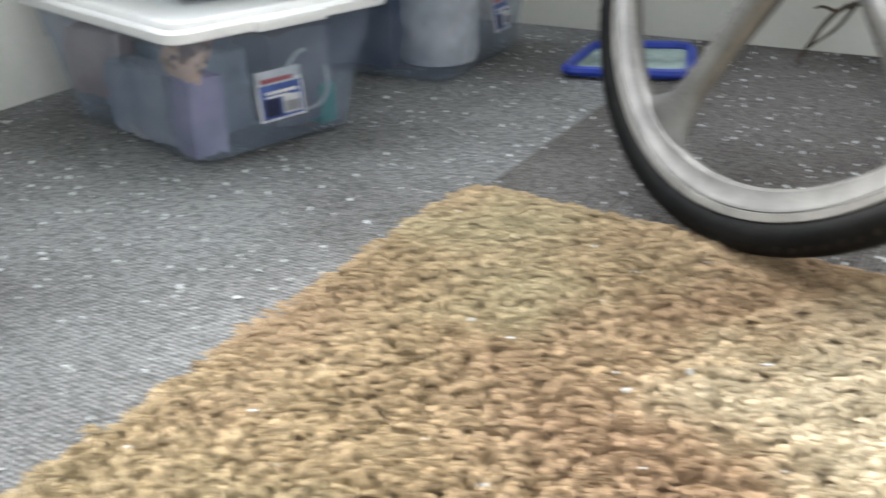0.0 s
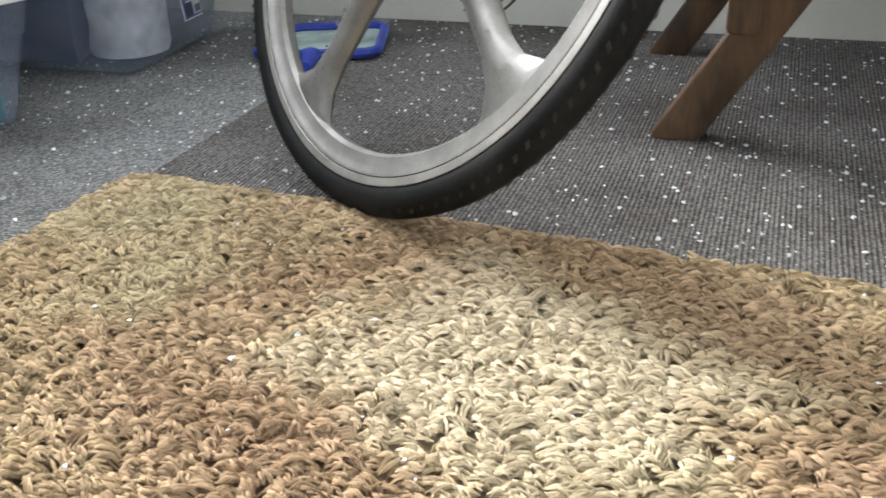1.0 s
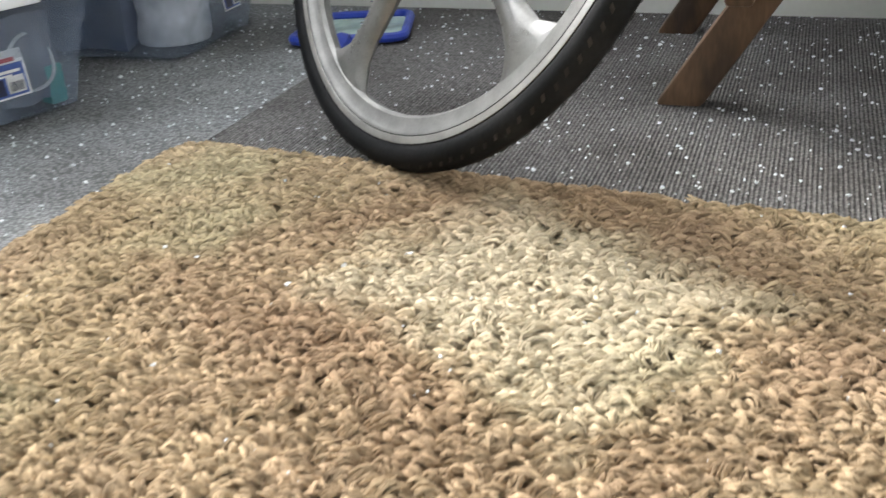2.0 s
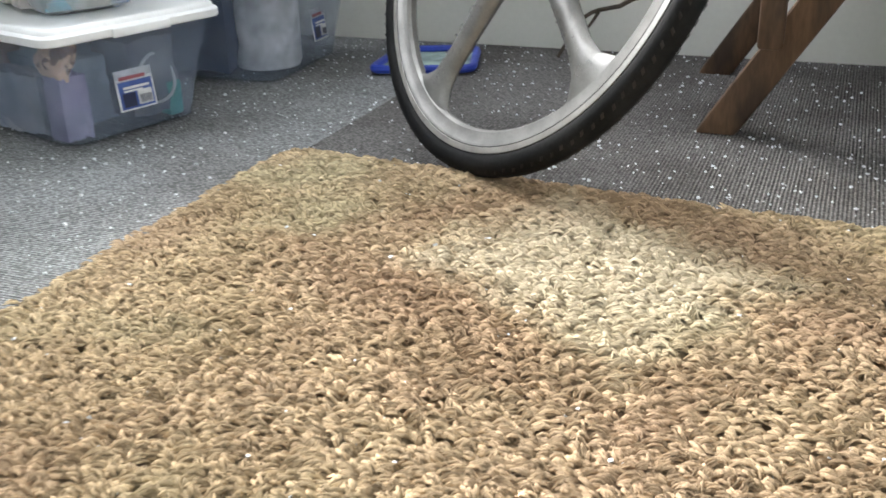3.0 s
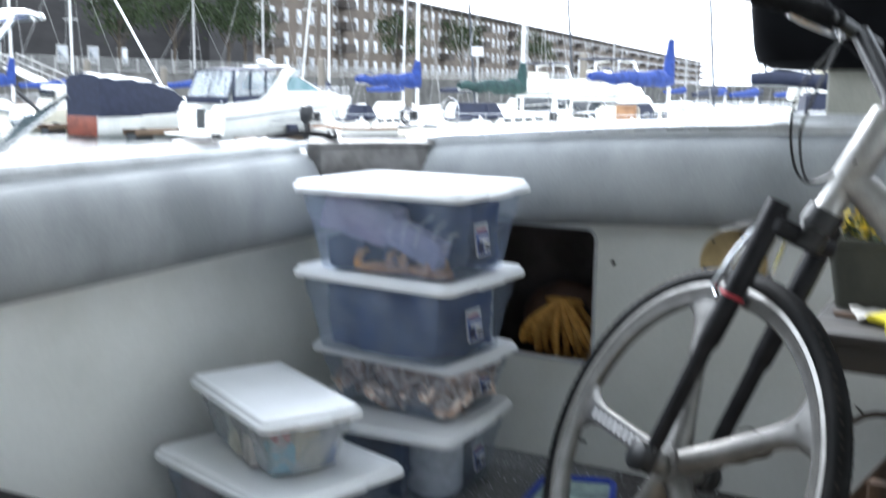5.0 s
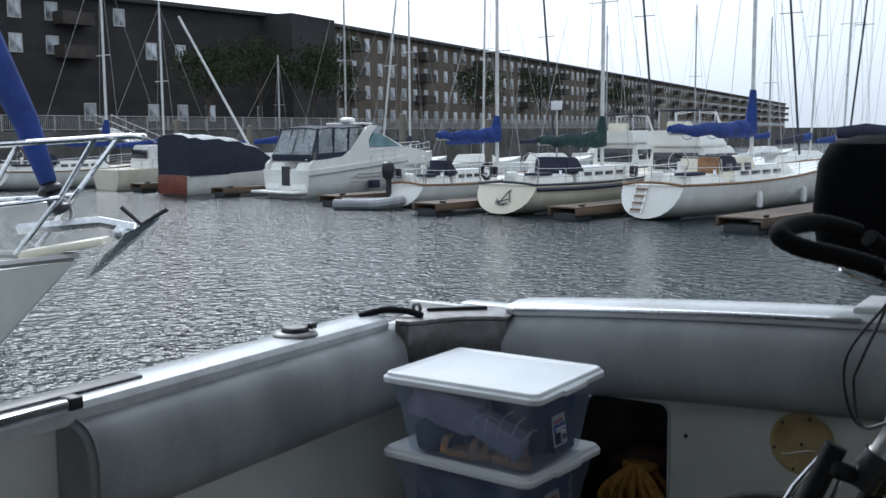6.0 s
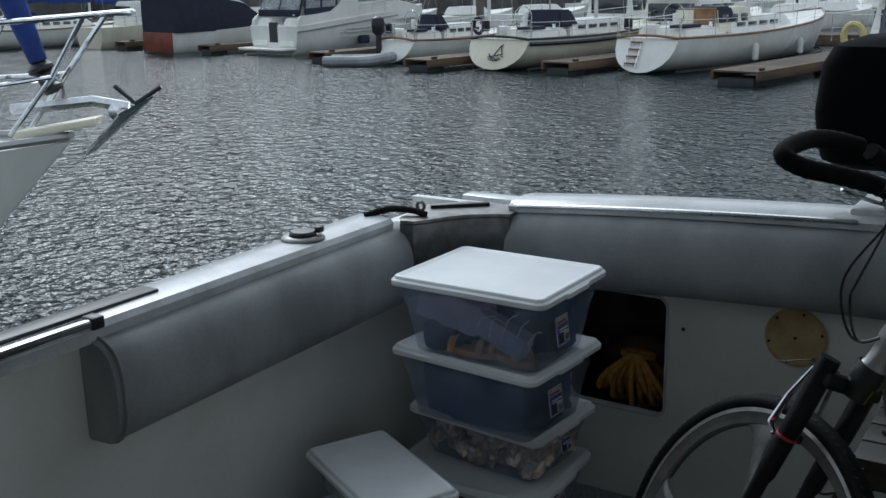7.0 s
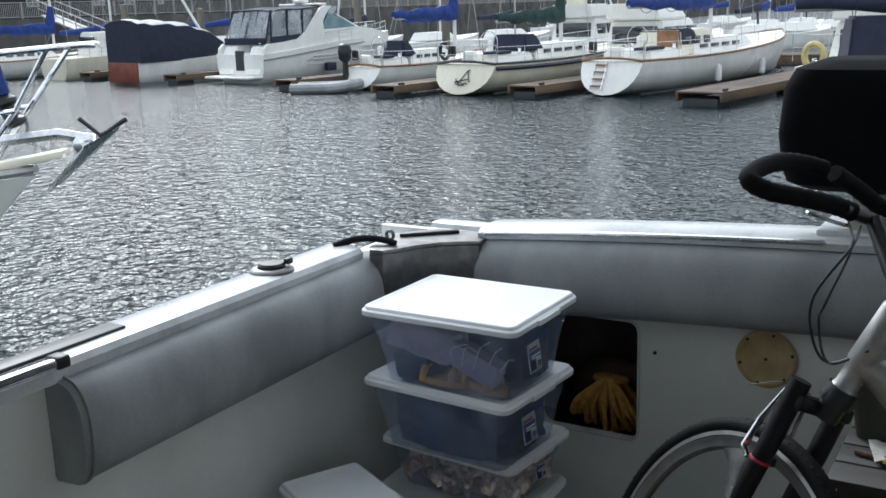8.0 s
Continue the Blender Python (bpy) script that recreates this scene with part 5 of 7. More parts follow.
def sailboat(x, y, yaw, L, B, fs, fb, label, hullm, coverm, mast_y, mast_h, boom, sternw=0.72, stripe=None, extras=()):
    t = thing("sailboat", pose(x, y, WATER, 0, 0, yaw), label, "sailboat", "moored boats")
    bm, rings = hull(L, B, fs, fb, sternw, 0.12, 0.5, 0.9, 0.22, 22, 0.8, 0.05)
    part("hull", bm, hullm, t)
    port, star = [r[0] for r in rings], [r[12] for r in rings]
    for side in (port, star):
        part("toe_rail", bm_sweep([p + Vector((0, 0, 0.02)) for p in side], 0.045, 6), stripe or M["teak"], t, "trim along the deck edge")
    if stripe:
        for side, s in ((port, -1), (star, 1)):
            part("stripe", bm_sweep([p + Vector((s * 0.005, 0, -0.16)) for p in side[:-1]], 0.07, 6, 1.2), stripe, t)
    cap_line = [Vector((port[0].x * c, port[0].y - 0.02 - 0.10 * (1 - c * c), port[0].z + 0.10 * (1 - c * c))) for c in (1.0, 0.7, 0.35, 0.0, -0.35, -0.7, -1.0)]
    part("transom_cap", bm_sweep(cap_line, 0.05, 6), stripe or M["teak"], t, "trim along the top of the stern")
    for q in (-0.8, 0.8):
        part("winch", lathe(bmesh.new(), [(0.09, 0), (0.07, 0.06), (0.06, 0.14), (0.08, 0.17)], 12, Matrix.Translation((q * B * 0.28, L * 0.2, fs + 0.3))), M["chrome"], t)
    part("cushion", bm_box((B * 0.17, L * 0.1, fs + 0.36), (0.5, L * 0.1, 0.12), 0.04), M["navy_cover"], t)
    part("sheet_bag", bm_box((-B * 0.3, L * 0.04, fs + 0.45), (0.3, 0.2, 0.42), 0.06), M["dark"], t)
    part("boot_top", bm_sweep([Vector((r[0].x * 0.93, r[0].y, 0.06)) for r in rings[:-1]] + [Vector((r[12].x * 0.93, r[12].y, 0.06)) for r in rings[-2::-1]], 0.05, 5), M["antifoul"], t)
    zc = fs + 0.02
    cab = part("cabin", cabin(-B * 0.28, B * 0.28, L * 0.28, L * 0.68, zc - 0.1, zc + 0.52), M["hull_white"], t)
    for k in range(4):
        for s in (-1, 1):
            part("window", bm_box((s * (B * 0.28 - 0.075), L * (0.35 + 0.065 * k), zc + 0.25), (0.05, L * 0.045, 0.17), 0.02), M["boat_glass"], cab)
    part("coaming", cabin(-B * 0.26, B * 0.26, L * 0.06, L * 0.27, zc - 0.1, zc + 0.3, 0.1, 0.05, 0.1), M["hull_white"], t)
    dod = part("dodger", cabin(-B * 0.25, B * 0.25, L * 0.23, L * 0.34, zc + 0.3, zc + 0.95, 0.05, 0.45, 0.12), M["navy_cover"], t, "dark canvas spray hood")
    part("dodger_window", bm_box((0, L * 0.30, zc + 0.72), (B * 0.3, 0.03, 0.25), 0.01, None), M["clear_vinyl"], dod)
    part("steering_wheel", bm_sweep([(0.42 * math.cos(w), L * 0.12, zc + 0.72 + 0.42 * math.sin(w)) for w in (2 * math.pi * k / 20 for k in range(20))], 0.02, 5, 1, True), M["chrome"], t)
    part("pedestal", bm_box((0, L * 0.13, zc + 0.42), (0.18, 0.16, 0.7), 0.03), M["hull_white"], t)
    part("outboard_bracket", bm_box((0, L * 0.02, zc + 0.25), (0.5, 0.25, 0.4), 0.05), M["hull_white"], t)
    for side in (port, star):
        rail_line(side[:-2:1], 0.62, M["chrome"], t, 3)
    sw = B / 2 * sternw
    pul = [Vector((-sw, 0.1, fs)), Vector((-sw * 0.6, -0.05, fs)), Vector((0, -0.1, fs)), Vector((sw * 0.6, -0.05, fs)), Vector((sw, 0.1, fs))]
    rail_line(pul, 0.68, M["chrome"], t, 1)
    mast(0, mast_y, fs + 0.4, mast_h, M["mast_white"], t)
    bz, bl, cover_h = boom
    part("boom", bm_sweep([(0, mast_y - bl, bz), (0, mast_y, bz)], 0.07, 8), M["mast_alu"], t)
    sail_cover(mast_y - bl, mast_y - 0.1, bz + 0.12, cover_h, coverm, t)
    return t


def ladder(t, x, y, z0, z1):
    lad = part("ladder", bm_sweep([(x - 0.22, y - 0.60, z0), (x - 0.22, y - 0.08, z1)], 0.025, 6), M["chrome"], t)
    part("rail", bm_sweep([(x + 0.22, y - 0.60, z0), (x + 0.22, y - 0.08, z1)], 0.025, 6), M["chrome"], lad)
    for k in range(4):
        part("rung", bm_box((x, y - 0.60 + 0.52 * (k + 0.5) / 4, z0 + (z1 - z0) * (k + 0.5) / 4), (0.46, 0.10, 0.05), 0.01), M["teak"], lad)


ketch = sailboat(-12.8, 35.1, -9, 14.6, 3.9, 1.22, 1.75, "large white sailing yacht with a bright blue sail cover", M["hull_white"], M["blue_cover"], 7.7, 16, (3.05, 6.6, 1.6), 0.64)
ladder(ketch, -0.35, -0.02, 0.25, 1.2)
part("companionway", bm_box((0.45, 3.2, 1.75), (0.85, 0.08, 0.8), 0.02), M["teak"], ketch, "varnished wooden companionway")
part("deckhouse", cabin(-1.0, 1.0, 3.3, 6.6, 1.2, 2.15, 0.1, 0.6, 0.15), M["hull_cream"], ketch)
for k in range(3):
    part("port_light", bm_box((0.93, 3.9 + 0.8 * k, 1.75), (0.06, 0.5, 0.3), 0.03), M["boat_glass"], ketch)
for yy in (4.5, 8.5):
    part("fender", lathe(bmesh.new(), [(0.03, -0.38), (0.12, -0.3), (0.12, 0.2), (0.04, 0.3)], 10, Matrix.Translation((1.93, yy, 0.55))), M["mast_white"], ketch)

slp = sailboat(-18.4, 34.4, -8, 12.0, 3.5, 1.15, 1.5, "cream yacht with a rounded stern and dark green sail cover", M["hull_cream"], M["green_cover"], 6.6, 14, (2.65, 4.6, 1.0), 0.80, M["stripe"])
# outline emblem on the rounded stern, drawn as plain dark strokes
for k in range(5):
    a = radians(200 + 28 * k)
    part("emblem_stroke", bm_sweep([(0.1 + 0.38 * math.cos(a), -0.05 - 0.54 * (0.47 - 0.20 * math.sin(a)), 0.68 + 0.20 * math.sin(a)), (0.1 + 0.34 * math.cos(a + 0.5), -0.05 - 0.54 * (0.53 - 0.24 * math.sin(a + 0.5)), 0.62 + 0.24 * math.sin(a + 0.5))], 0.022, 5), M["stripe"], slp)
for za, zb, xa, xb in ((0.52, 0.92, -0.05, 0.22), (0.92, 0.6, 0.22, 0.35), (0.5, 0.62, -0.28, 0.38), (0.86, 0.95, 0.2, 0.3)):
    part("emblem_stroke", bm_sweep([(xa, -0.05 - 0.54 * (1.15 - za), za), (xb, -0.05 - 0.54 * (1.15 - zb), zb)], 0.02, 5), M["stripe"], slp)
for k in range(5):
    part("emblem_dot", bm_sweep([(-0.2 + 0.1 * k, -0.06 - 0.54 * 0.77, 0.38 + 0.012 * (k - 2) ** 2), (-0.19 + 0.1 * k, -0.05 - 0.54 * 0.75, 0.40 + 0.012 * (k - 2) ** 2)], 0.035, 6), M["stripe"], slp)
part("lifebuoy", bm_sweep([(-1.15 + 0.22 * math.cos(w), 0.15, 1.62 + 0.3 * math.sin(w)) for w in (2 * math.pi * k / 16 for k in range(16))], 0.07, 7, 1, True), M["dark"], slp)

small = sailboat(-24.1, 35.7, -8, 8.2, 2.6, 0.95, 1.2, "small white yacht with an outboard and blue sail cover", M["hull_white"], M["blue_cover"], 6.2, 11, (2.85, 4.2, 0.9), 0.78)
part("outboard_motor", lathe(bmesh.new(), [(0.14, 0.0), (0.26, 0.12), (0.30, 0.45), (0.24, 0.7), (0.12, 0.78)], 12, Matrix.Translation((-0.75, -0.3, 1.15))), M["dark"], small, "black outboard engine")
part("outboard_leg", bm_box((-0.75, -0.3, 0.65), (0.14, 0.24, 1.1), 0.03), M["dark"], small)
blue = sailboat(-52.2, 35.2, -8, 10.0, 3.0, 1.05, 1.4, "white yacht moored by the quay with a blue boom cover", M["hull_white"], M["blue_cover"], 6.8, 13, (2.6, 5.6, 1.3), 0.75)

dark = sailboat(-4.3, 27.6, -70, 8.5, 2.4, 1.0, 1.2, "white yacht with its boom and cockpit under black canvas", M["hull_white"], M["navy_cover"], 6.5, 11, (2.95, 7.1, 0.5))
part("cockpit_cover", cabin(-0.9, 0.9, 0.5, 5.6, 1.0, 2.75, 0.2, 0.4, 0.35), M["navy_cover"], dark, "black canvas over the cockpit")

# express cruiser with canvas enclosure
cru = thing("motor_cruiser", pose(-33.0, 38.0, WATER, 0, 0, -8), "white motor cruiser with a radar arch and canvas enclosure", "motorboat", "moored boats")
bm, rings = hull(10.0, 3.6, 1.35, 2.1, 0.97, -0.15, 0.7, 0.0, 0.4)
part("hull", bm, M["hull_white"], cru)
for s, side in ((-1, [r[0] for r in rings]), (1, [r[12] for r in rings])):
    part("rub_rail", bm_sweep([p + Vector((0, 0, -0.25)) for p in side], 0.04, 6), M["grey_tarp"], cru)
    for k in range(2):
        part("hull_stripe", bm_sweep([Vector((side[j].x * 1.0 + s * 0.01, side[j].y, 0.72 + 0.22 * k)) for j in range(6, 16)], 0.018, 5), M["mast_alu"], cru)
part("swim_platform", bm_box((0, -0.45, 0.30), (3.2, 1.0, 0.12), 0.05), M["hull_white"], cru)
M["teal_glass"] = material("tinted_windscreen", (0.10, 0.20, 0.22), (0.16, 0.27, 0.29), rough=0.08, scale=1.5, fine=20, spec=0.8)


def side_panel(x, outline, thick):
    """A panel of thickness thick in the yz plane at x."""
    bm = bmesh.new()
    loft(bm, [[Vector((x + d, y, z)) for y, z in outline] for d in (-thick / 2, thick / 2)])
    return bm


def sheet(points, thick=0.03):
    """A thin panel through four corners."""
    p = [Vector(q) for q in points]
    nrm = (p[1] - p[0]).cross(p[3] - p[0]).normalized() * thick
    bm = bmesh.new()
    loft(bm, [p, [q + nrm for q in p]])
    return bm


COAMING = [(0.05, 1.2), (0.12, 1.62), (0.35, 1.82), (1.2, 1.86), (2.3, 1.98), (2.9, 2.3), (3.5, 2.95), (3.95, 3.42), (4.25, 3.52), (4.7, 3.5), (4.35, 3.2), (4.05, 2.75), (4.1, 2.38), (6.6, 2.42), (7.6, 2.3), (8.8, 2.0), (8.8, 1.5)]
for s in (-1, 1):
    part("coaming", side_panel(s * 1.62, COAMING, 0.16), M["hull_white"], cru, "white moulded side that sweeps up into an arch")
    part("stern_seat", cabin(s * 0.98 - 0.60, s * 0.98 + 0.60, -0.1, 1.2, 0.35, 1.72, 0.42, 0.1, 0.12), M["hull_white"], cru)
    part("windscreen", side_panel(s * 1.60, [(4.16, 2.42), (4.2, 2.75), (4.52, 3.14), (4.9, 3.08), (6.45, 2.44)], 0.05), M["teal_glass"], cru, "raked tinted side window")
    part("window_bar", sheet([(s * 1.64, 4.95, 3.12), (s * 1.64, 5.02, 3.12), (s * 1.64, 6.62, 2.44), (s * 1.64, 6.5, 2.40)], 0.04), M["hull_white"], cru)
    part("clear_panel", sheet([(s * 1.58, 4.05, 3.15), (s * 1.5, 4.6, 3.5), (s * 1.5, 5.3, 3.46), (s * 1.58, 4.95, 3.1)], 0.02), M["clear_vinyl"], cru)
    for y0, y1 in ((0.75, 1.72), (1.8, 2.72), (2.8, 3.5)):
        part("curtain", sheet([(s * 1.5, y0, 2.12), (s * 1.5, y1, 2.16), (s * 1.38, y1 + 0.1, 3.36), (s * 1.38, y0 + 0.25, 3.34)], 0.02), M["clear_vinyl"], cru, "clear vinyl side curtain")
    for yy in (0.72, 1.76, 2.76):
        part("curtain_seam", bm_sweep([(s * 1.53, yy, 1.9), (s * 1.41, yy + 0.2, 3.38)], 0.045, 6), M["navy_cover"], cru)
    part("curtain_hem", sheet([(s * 1.54, 0.7, 1.84), (s * 1.54, 2.9, 1.98), (s * 1.52, 3.0, 2.22), (s * 1.52, 0.72, 2.14)], 0.05), M["navy_cover"], cru, "navy canvas hem")
    part("curtain", sheet([(s * 0.06, 0.42, 2.1), (s * 1.45, 0.42, 2.1), (s * 1.34, 0.95, 3.32), (s * 0.06, 0.95, 3.34)], 0.02), M["clear_vinyl"], cru, "clear vinyl stern curtain")
    part("curtain_seam", bm_sweep([(s * 1.47, 0.4, 1.8), (s * 1.36, 0.93, 3.34)], 0.045, 6), M["navy_cover"], cru)
    part("curtain_seam", bm_sweep([(s * 0.55, 0.4, 1.8), (s * 0.5, 0.93, 3.34)], 0.035, 6), M["navy_cover"], cru)
    part("cleat", bm_box((s * 1.3, 0.25, 1.86), (0.06, 0.22, 0.06), 0.02), M["chrome"], cru)
    part("hull_moulding", bm_sweep([(s * 1.79, 3.0, 0.98), (s * 1.80, 3.3, 0.90), (s * 1.80, 5.6, 1.02), (s * 1.78, 5.8, 1.12), (s * 1.79, 3.2, 1.08)], 0.025, 6), M["grey_tarp"], cru)
part("curtain_hem", bm_box((0, 0.38, 1.94), (2.95, 0.06, 0.32), 0.02), M["navy_cover"], cru, "navy canvas hem")
part("transom_gate", bm_box((0, 0.02, 1.05), (0.62, 0.08, 0.95), 0.03), M["antifoul"], cru, "dark gap of the stern gate")
part("windscreen", sheet([(-1.55, 6.5, 2.44), (1.55, 6.5, 2.44), (1.45, 4.95, 3.1), (-1.45, 4.95, 3.1)], 0.03), M["teal_glass"], cru, "raked tinted windscreen")
bm = bmesh.new()
loft(bm, [[Vector((x, y, z + 0.10 * (1 - (x / 1.45) ** 2) + dz)) for x in (-1.45, -0.9, 0.0, 0.9, 1.45)] + [Vector((x, y, z - 0.05 + 0.10 * (1 - (x / 1.45) ** 2) + dz)) for x in (1.45, 0.9, 0.0, -0.9, -1.45)] for y, z, dz in ((0.9, 3.32, 0.0), (1.6, 3.42, 0.0), (2.6, 3.42, -0.02), (3.6, 3.46, 0.0), (5.0, 3.5, 0.0), (5.35, 3.44, 0.0))])
part("canopy_top", bm, M["navy_cover"], cru, "navy canvas top")
part("arch_top", bm_box((0, 4.3, 3.60), (3.0, 0.5, 0.10), 0.04), M["hull_white"], cru)
part("radar_dome", lathe(bmesh.new(), [(0.34, 0), (0.40, 0.05), (0.40, 0.18), (0.2, 0.27)], 18, Matrix.Translation((0, 4.2, 3.66))), M["hull_white"], cru)
part("fender_box", bm_box((1.9, 4.2, 0.55), (0.3, 0.6, 0.4), 0.06), M["navy_cover"], cru)
part("foredeck", cabin(-1.45, 1.45, 4.6, 9.4, 1.6, 2.5, 0.2, 2.6, 0.3), M["hull_white"], cru)
rail_line([r[12] for r in rings[9:-1]], 0.55, M["chrome"], cru, 2)
rail_line([r[0] for r in rings[9:-1]], 0.55, M["chrome"], cru, 2)
for k in range(7):
    part("print_bar", bm_box((1.735, 3.4 + 0.17 * k, 1.35), (0.03, 0.1, 0.13), 0.0), M["mast_alu"], cru, smooth=False)

# boat under a tarpaulin
tarp = thing("covered_boat", pose(-39.9, 37.0, WATER, 0, 0, -8), "small boat with red brown stern under a dark tarpaulin", "boat", "moored boats")
bm, rings = hull(7.4, 2.8, 1.0, 1.25, 0.92, 0.0, 0.4, 0.0, 0.4)
part("hull", bm, M["hull_white"], tarp)
part("stern_panel", bm_box((0, -0.07, 0.52), (2.5, 0.1, 1.0), 0.03), M["red_brown"], tarp, "red brown painted stern")
bm = bmesh.new()
rings = []
for k in range(13):
    t = k / 12
    w, top = 1.42 - 0.35 * t ** 3, 3.05 - 0.25 * t - 0.9 * t ** 4 + 0.06 * math.sin(k * 2.1)
    rings.append([Vector((x * w, 0.05 + 5.6 * t + 0.05 * math.sin(3 * x + k), z)) for x, z in ((-1, 1.0), (-1.02, 1.6), (-0.98, top - 0.15), (-0.6, top), (0, top + 0.08), (0.6, top), (0.98, top - 0.15), (1.02, 1.6), (1, 1.0))])
loft(bm, rings)
part("tarpaulin", bm, M["navy_cover"], tarp, "dark blue tarpaulin")
bm = bmesh.new()
loft(bm, [[p + Vector((0, 0, 0.03)) for p in r[2:7]] + [p + Vector((0, 0, 0.01)) for p in r[6:1:-1]] for r in rings])
part("top_sheet", bm, M["grey_tarp"], tarp, "weathered grey top sheet")
part("pole", bm_sweep([(1.0, 4.5, 2.0), (-3.4, 3.0, 9.6)], 0.07, 6), M["mast_white"], tarp, "leaning white pole")

mot = thing("motorboat", pose(-46.8, 38.2, WATER, 0, 0, -8), "old cream motorboat with a flat stern near the quay", "motorboat", "moored boats")
bm, rings = hull(8.0, 2.8, 1.15, 1.5, 0.95, 0.0, 0.5, 0.0, 0.4)
part("hull", bm, M["hull_cream"], mot)
part("cabin", cabin(-1.1, 1.1, 2.2, 5.5, 1.1, 2.5, 0.2, 0.9, 0.2), M["hull_white"], mot)
part("window", bm_box((0, 2.22, 2.0), (1.5, 0.06, 0.5), 0.02), M["boat_glass"], mot)
for s in (-1, 1):
    part("window", bm_box((s * 1.0, 3.6, 1.95), (0.08, 1.6, 0.5), 0.02), M["boat_glass"], mot)
rail_line([r[12] for r in rings[:8]], 0.5, M["chrome"], mot, 2)


def trawler(x, y, yaw, label):
    t = thing("motor_yacht", pose(x, y, WATER, 0, 0, yaw), label, "motorboat", "moored boats")
    bm, rings = hull(10.0, 3.6, 1.1, 1.8, 0.92, 0.0, 0.8, 0.0, 0.4)
    part("hull", bm, M["hull_white"], t)
    part("saloon", cabin(-1.5, 1.5, 2.2, 6.4, 1.0, 2.45, 0.15, 1.3, 0.25), M["hull_white"], t)
    part("flybridge", cabin(-1.35, 1.35, 2.0, 4.6, 2.45, 3.15, -0.1, 0.7, 0.15), M["hull_white"], t)
    part("seat", bm_box((0, 2.6, 3.3), (1.2, 0.3, 0.5), 0.08), M["hull_cream"], t)
    part("bimini", cabin(-1.1, 1.1, 2.4, 4.0, 4.0, 4.08, 0.1, 0.1, 0.1), M["navy_cover"], t)
    for s in (-1, 1):
        for k in range(3):
            part("window", bm_box((s * 1.36, 2.9 + 1.0 * k, 1.85), (0.14, 0.8, 0.55), 0.03), M["boat_glass"], t)
        for yy in (2.5, 3.9):
            part("post", bm_sweep([(s * 1.0, yy, 3.1), (s * 1.0, yy, 4.05)], 0.025, 6), M["chrome"], t)
        part("radar_arch", bm_sweep([(s * 1.2, 4.3, 3.0), (s * 1.0, 4.0, 3.9), (s * 0.2, 3.9, 4.0)], 0.06, 6), M["hull_white"], t)
    part("window", bm_box((0, 2.26, 1.8), (2.2, 0.12, 0.75), 0.03), M["boat_glass"], t)
    part("windscreen", bm_box((0, 5.35, 2.05), (2.1, 0.9, 0.5), 0.05), M["boat_glass"], t)
    rail_line([r[12] for r in rings[8:-1]], 0.6, M["chrome"], t, 2)
    return t


trawler(-15.6, 41.5, -9, "white flybridge motor yacht between the sailing boats")
trawler(-22.5, 50.5, -9, "white motor yacht with dark windows behind the yachts")
buoyboat = trawler(-4.6, 33.5, -10, "white motor yacht with a yellow horseshoe buoy at its stern")
part("horseshoe_buoy", bm_sweep([(-1.0 + 0.3 * math.cos(w), -0.1, 1.45 + 0.36 * math.sin(w)) for w in (radians(-60 + 300 * k / 14) for k in range(15))], 0.11, 8), material("yellow_buoy", (0.66, 0.56, 0.26), (0.55, 0.45, 0.2), rough=0.5), buoyboat, "yellow horseshoe lifebuoy")
rail_line([Vector((x, -0.05, 1.3)) for x in (-1.7, -0.6, 0.6, 1.7)], 0.8, M["chrome"], buoyboat, 1)

dg = thing("dinghy", pose(-25.0, 34.2, WATER, 0, 0, -70), "pale grey inflatable dinghy floating by the dock", "dinghy")
part("tube", bm_sweep(curve_points([(-0.55, -1.3, 0.2), (-0.6, 0.4, 0.22), (-0.35, 1.2, 0.3), (0, 1.45, 0.34), (0.35, 1.2, 0.3), (0.6, 0.4, 0.22), (0.55, -1.3, 0.2)], 5), 0.21, 9), M["grey_tarp"], dg)
part("floor", bm_box((0, -0.1, 0.12), (1.0, 2.2, 0.06), 0.02), M["grey_tarp"], dg)

# furled dark headsails and far masts, each on a plain moored hull
def far_yacht(x, y, h, mat, lean=0.0, label="distant white yacht moored beyond the docks", r=0.08):
    t = thing("sailboat", pose(x, y, WATER, 0, 0, -9 + 6 * math.sin(x)), label, "sailboat", "moored boats far off")
    bm, rings = hull(9.0, 2.8, 1.0, 1.3, 0.75, n=12)
    part("hull", bm, M["hull_white"], t)
    part("cabin", cabin(-0.85, 0.85, 2.6, 6.0, 1.0, 1.55), M["hull_white"], t)
    mast(0, 5.0, 1.4, h, mat, t, r, lean)
    part("sail_cover", bm_sweep([(0, 1.2, 2.4), (0, 3.0, 2.45), (0, 4.9, 2.6)], [0.12, 0.18, 0.26], 8, 1.2), M["blue_cover"] if int(abs(x)) % 2 else M["navy_cover"], t)


def bearing(deg, y):
    """The x at which a line of sight, deg left of +y from the cockpit, has come to y."""
    return 1.147 - math.tan(radians(deg)) * (y - 0.378)


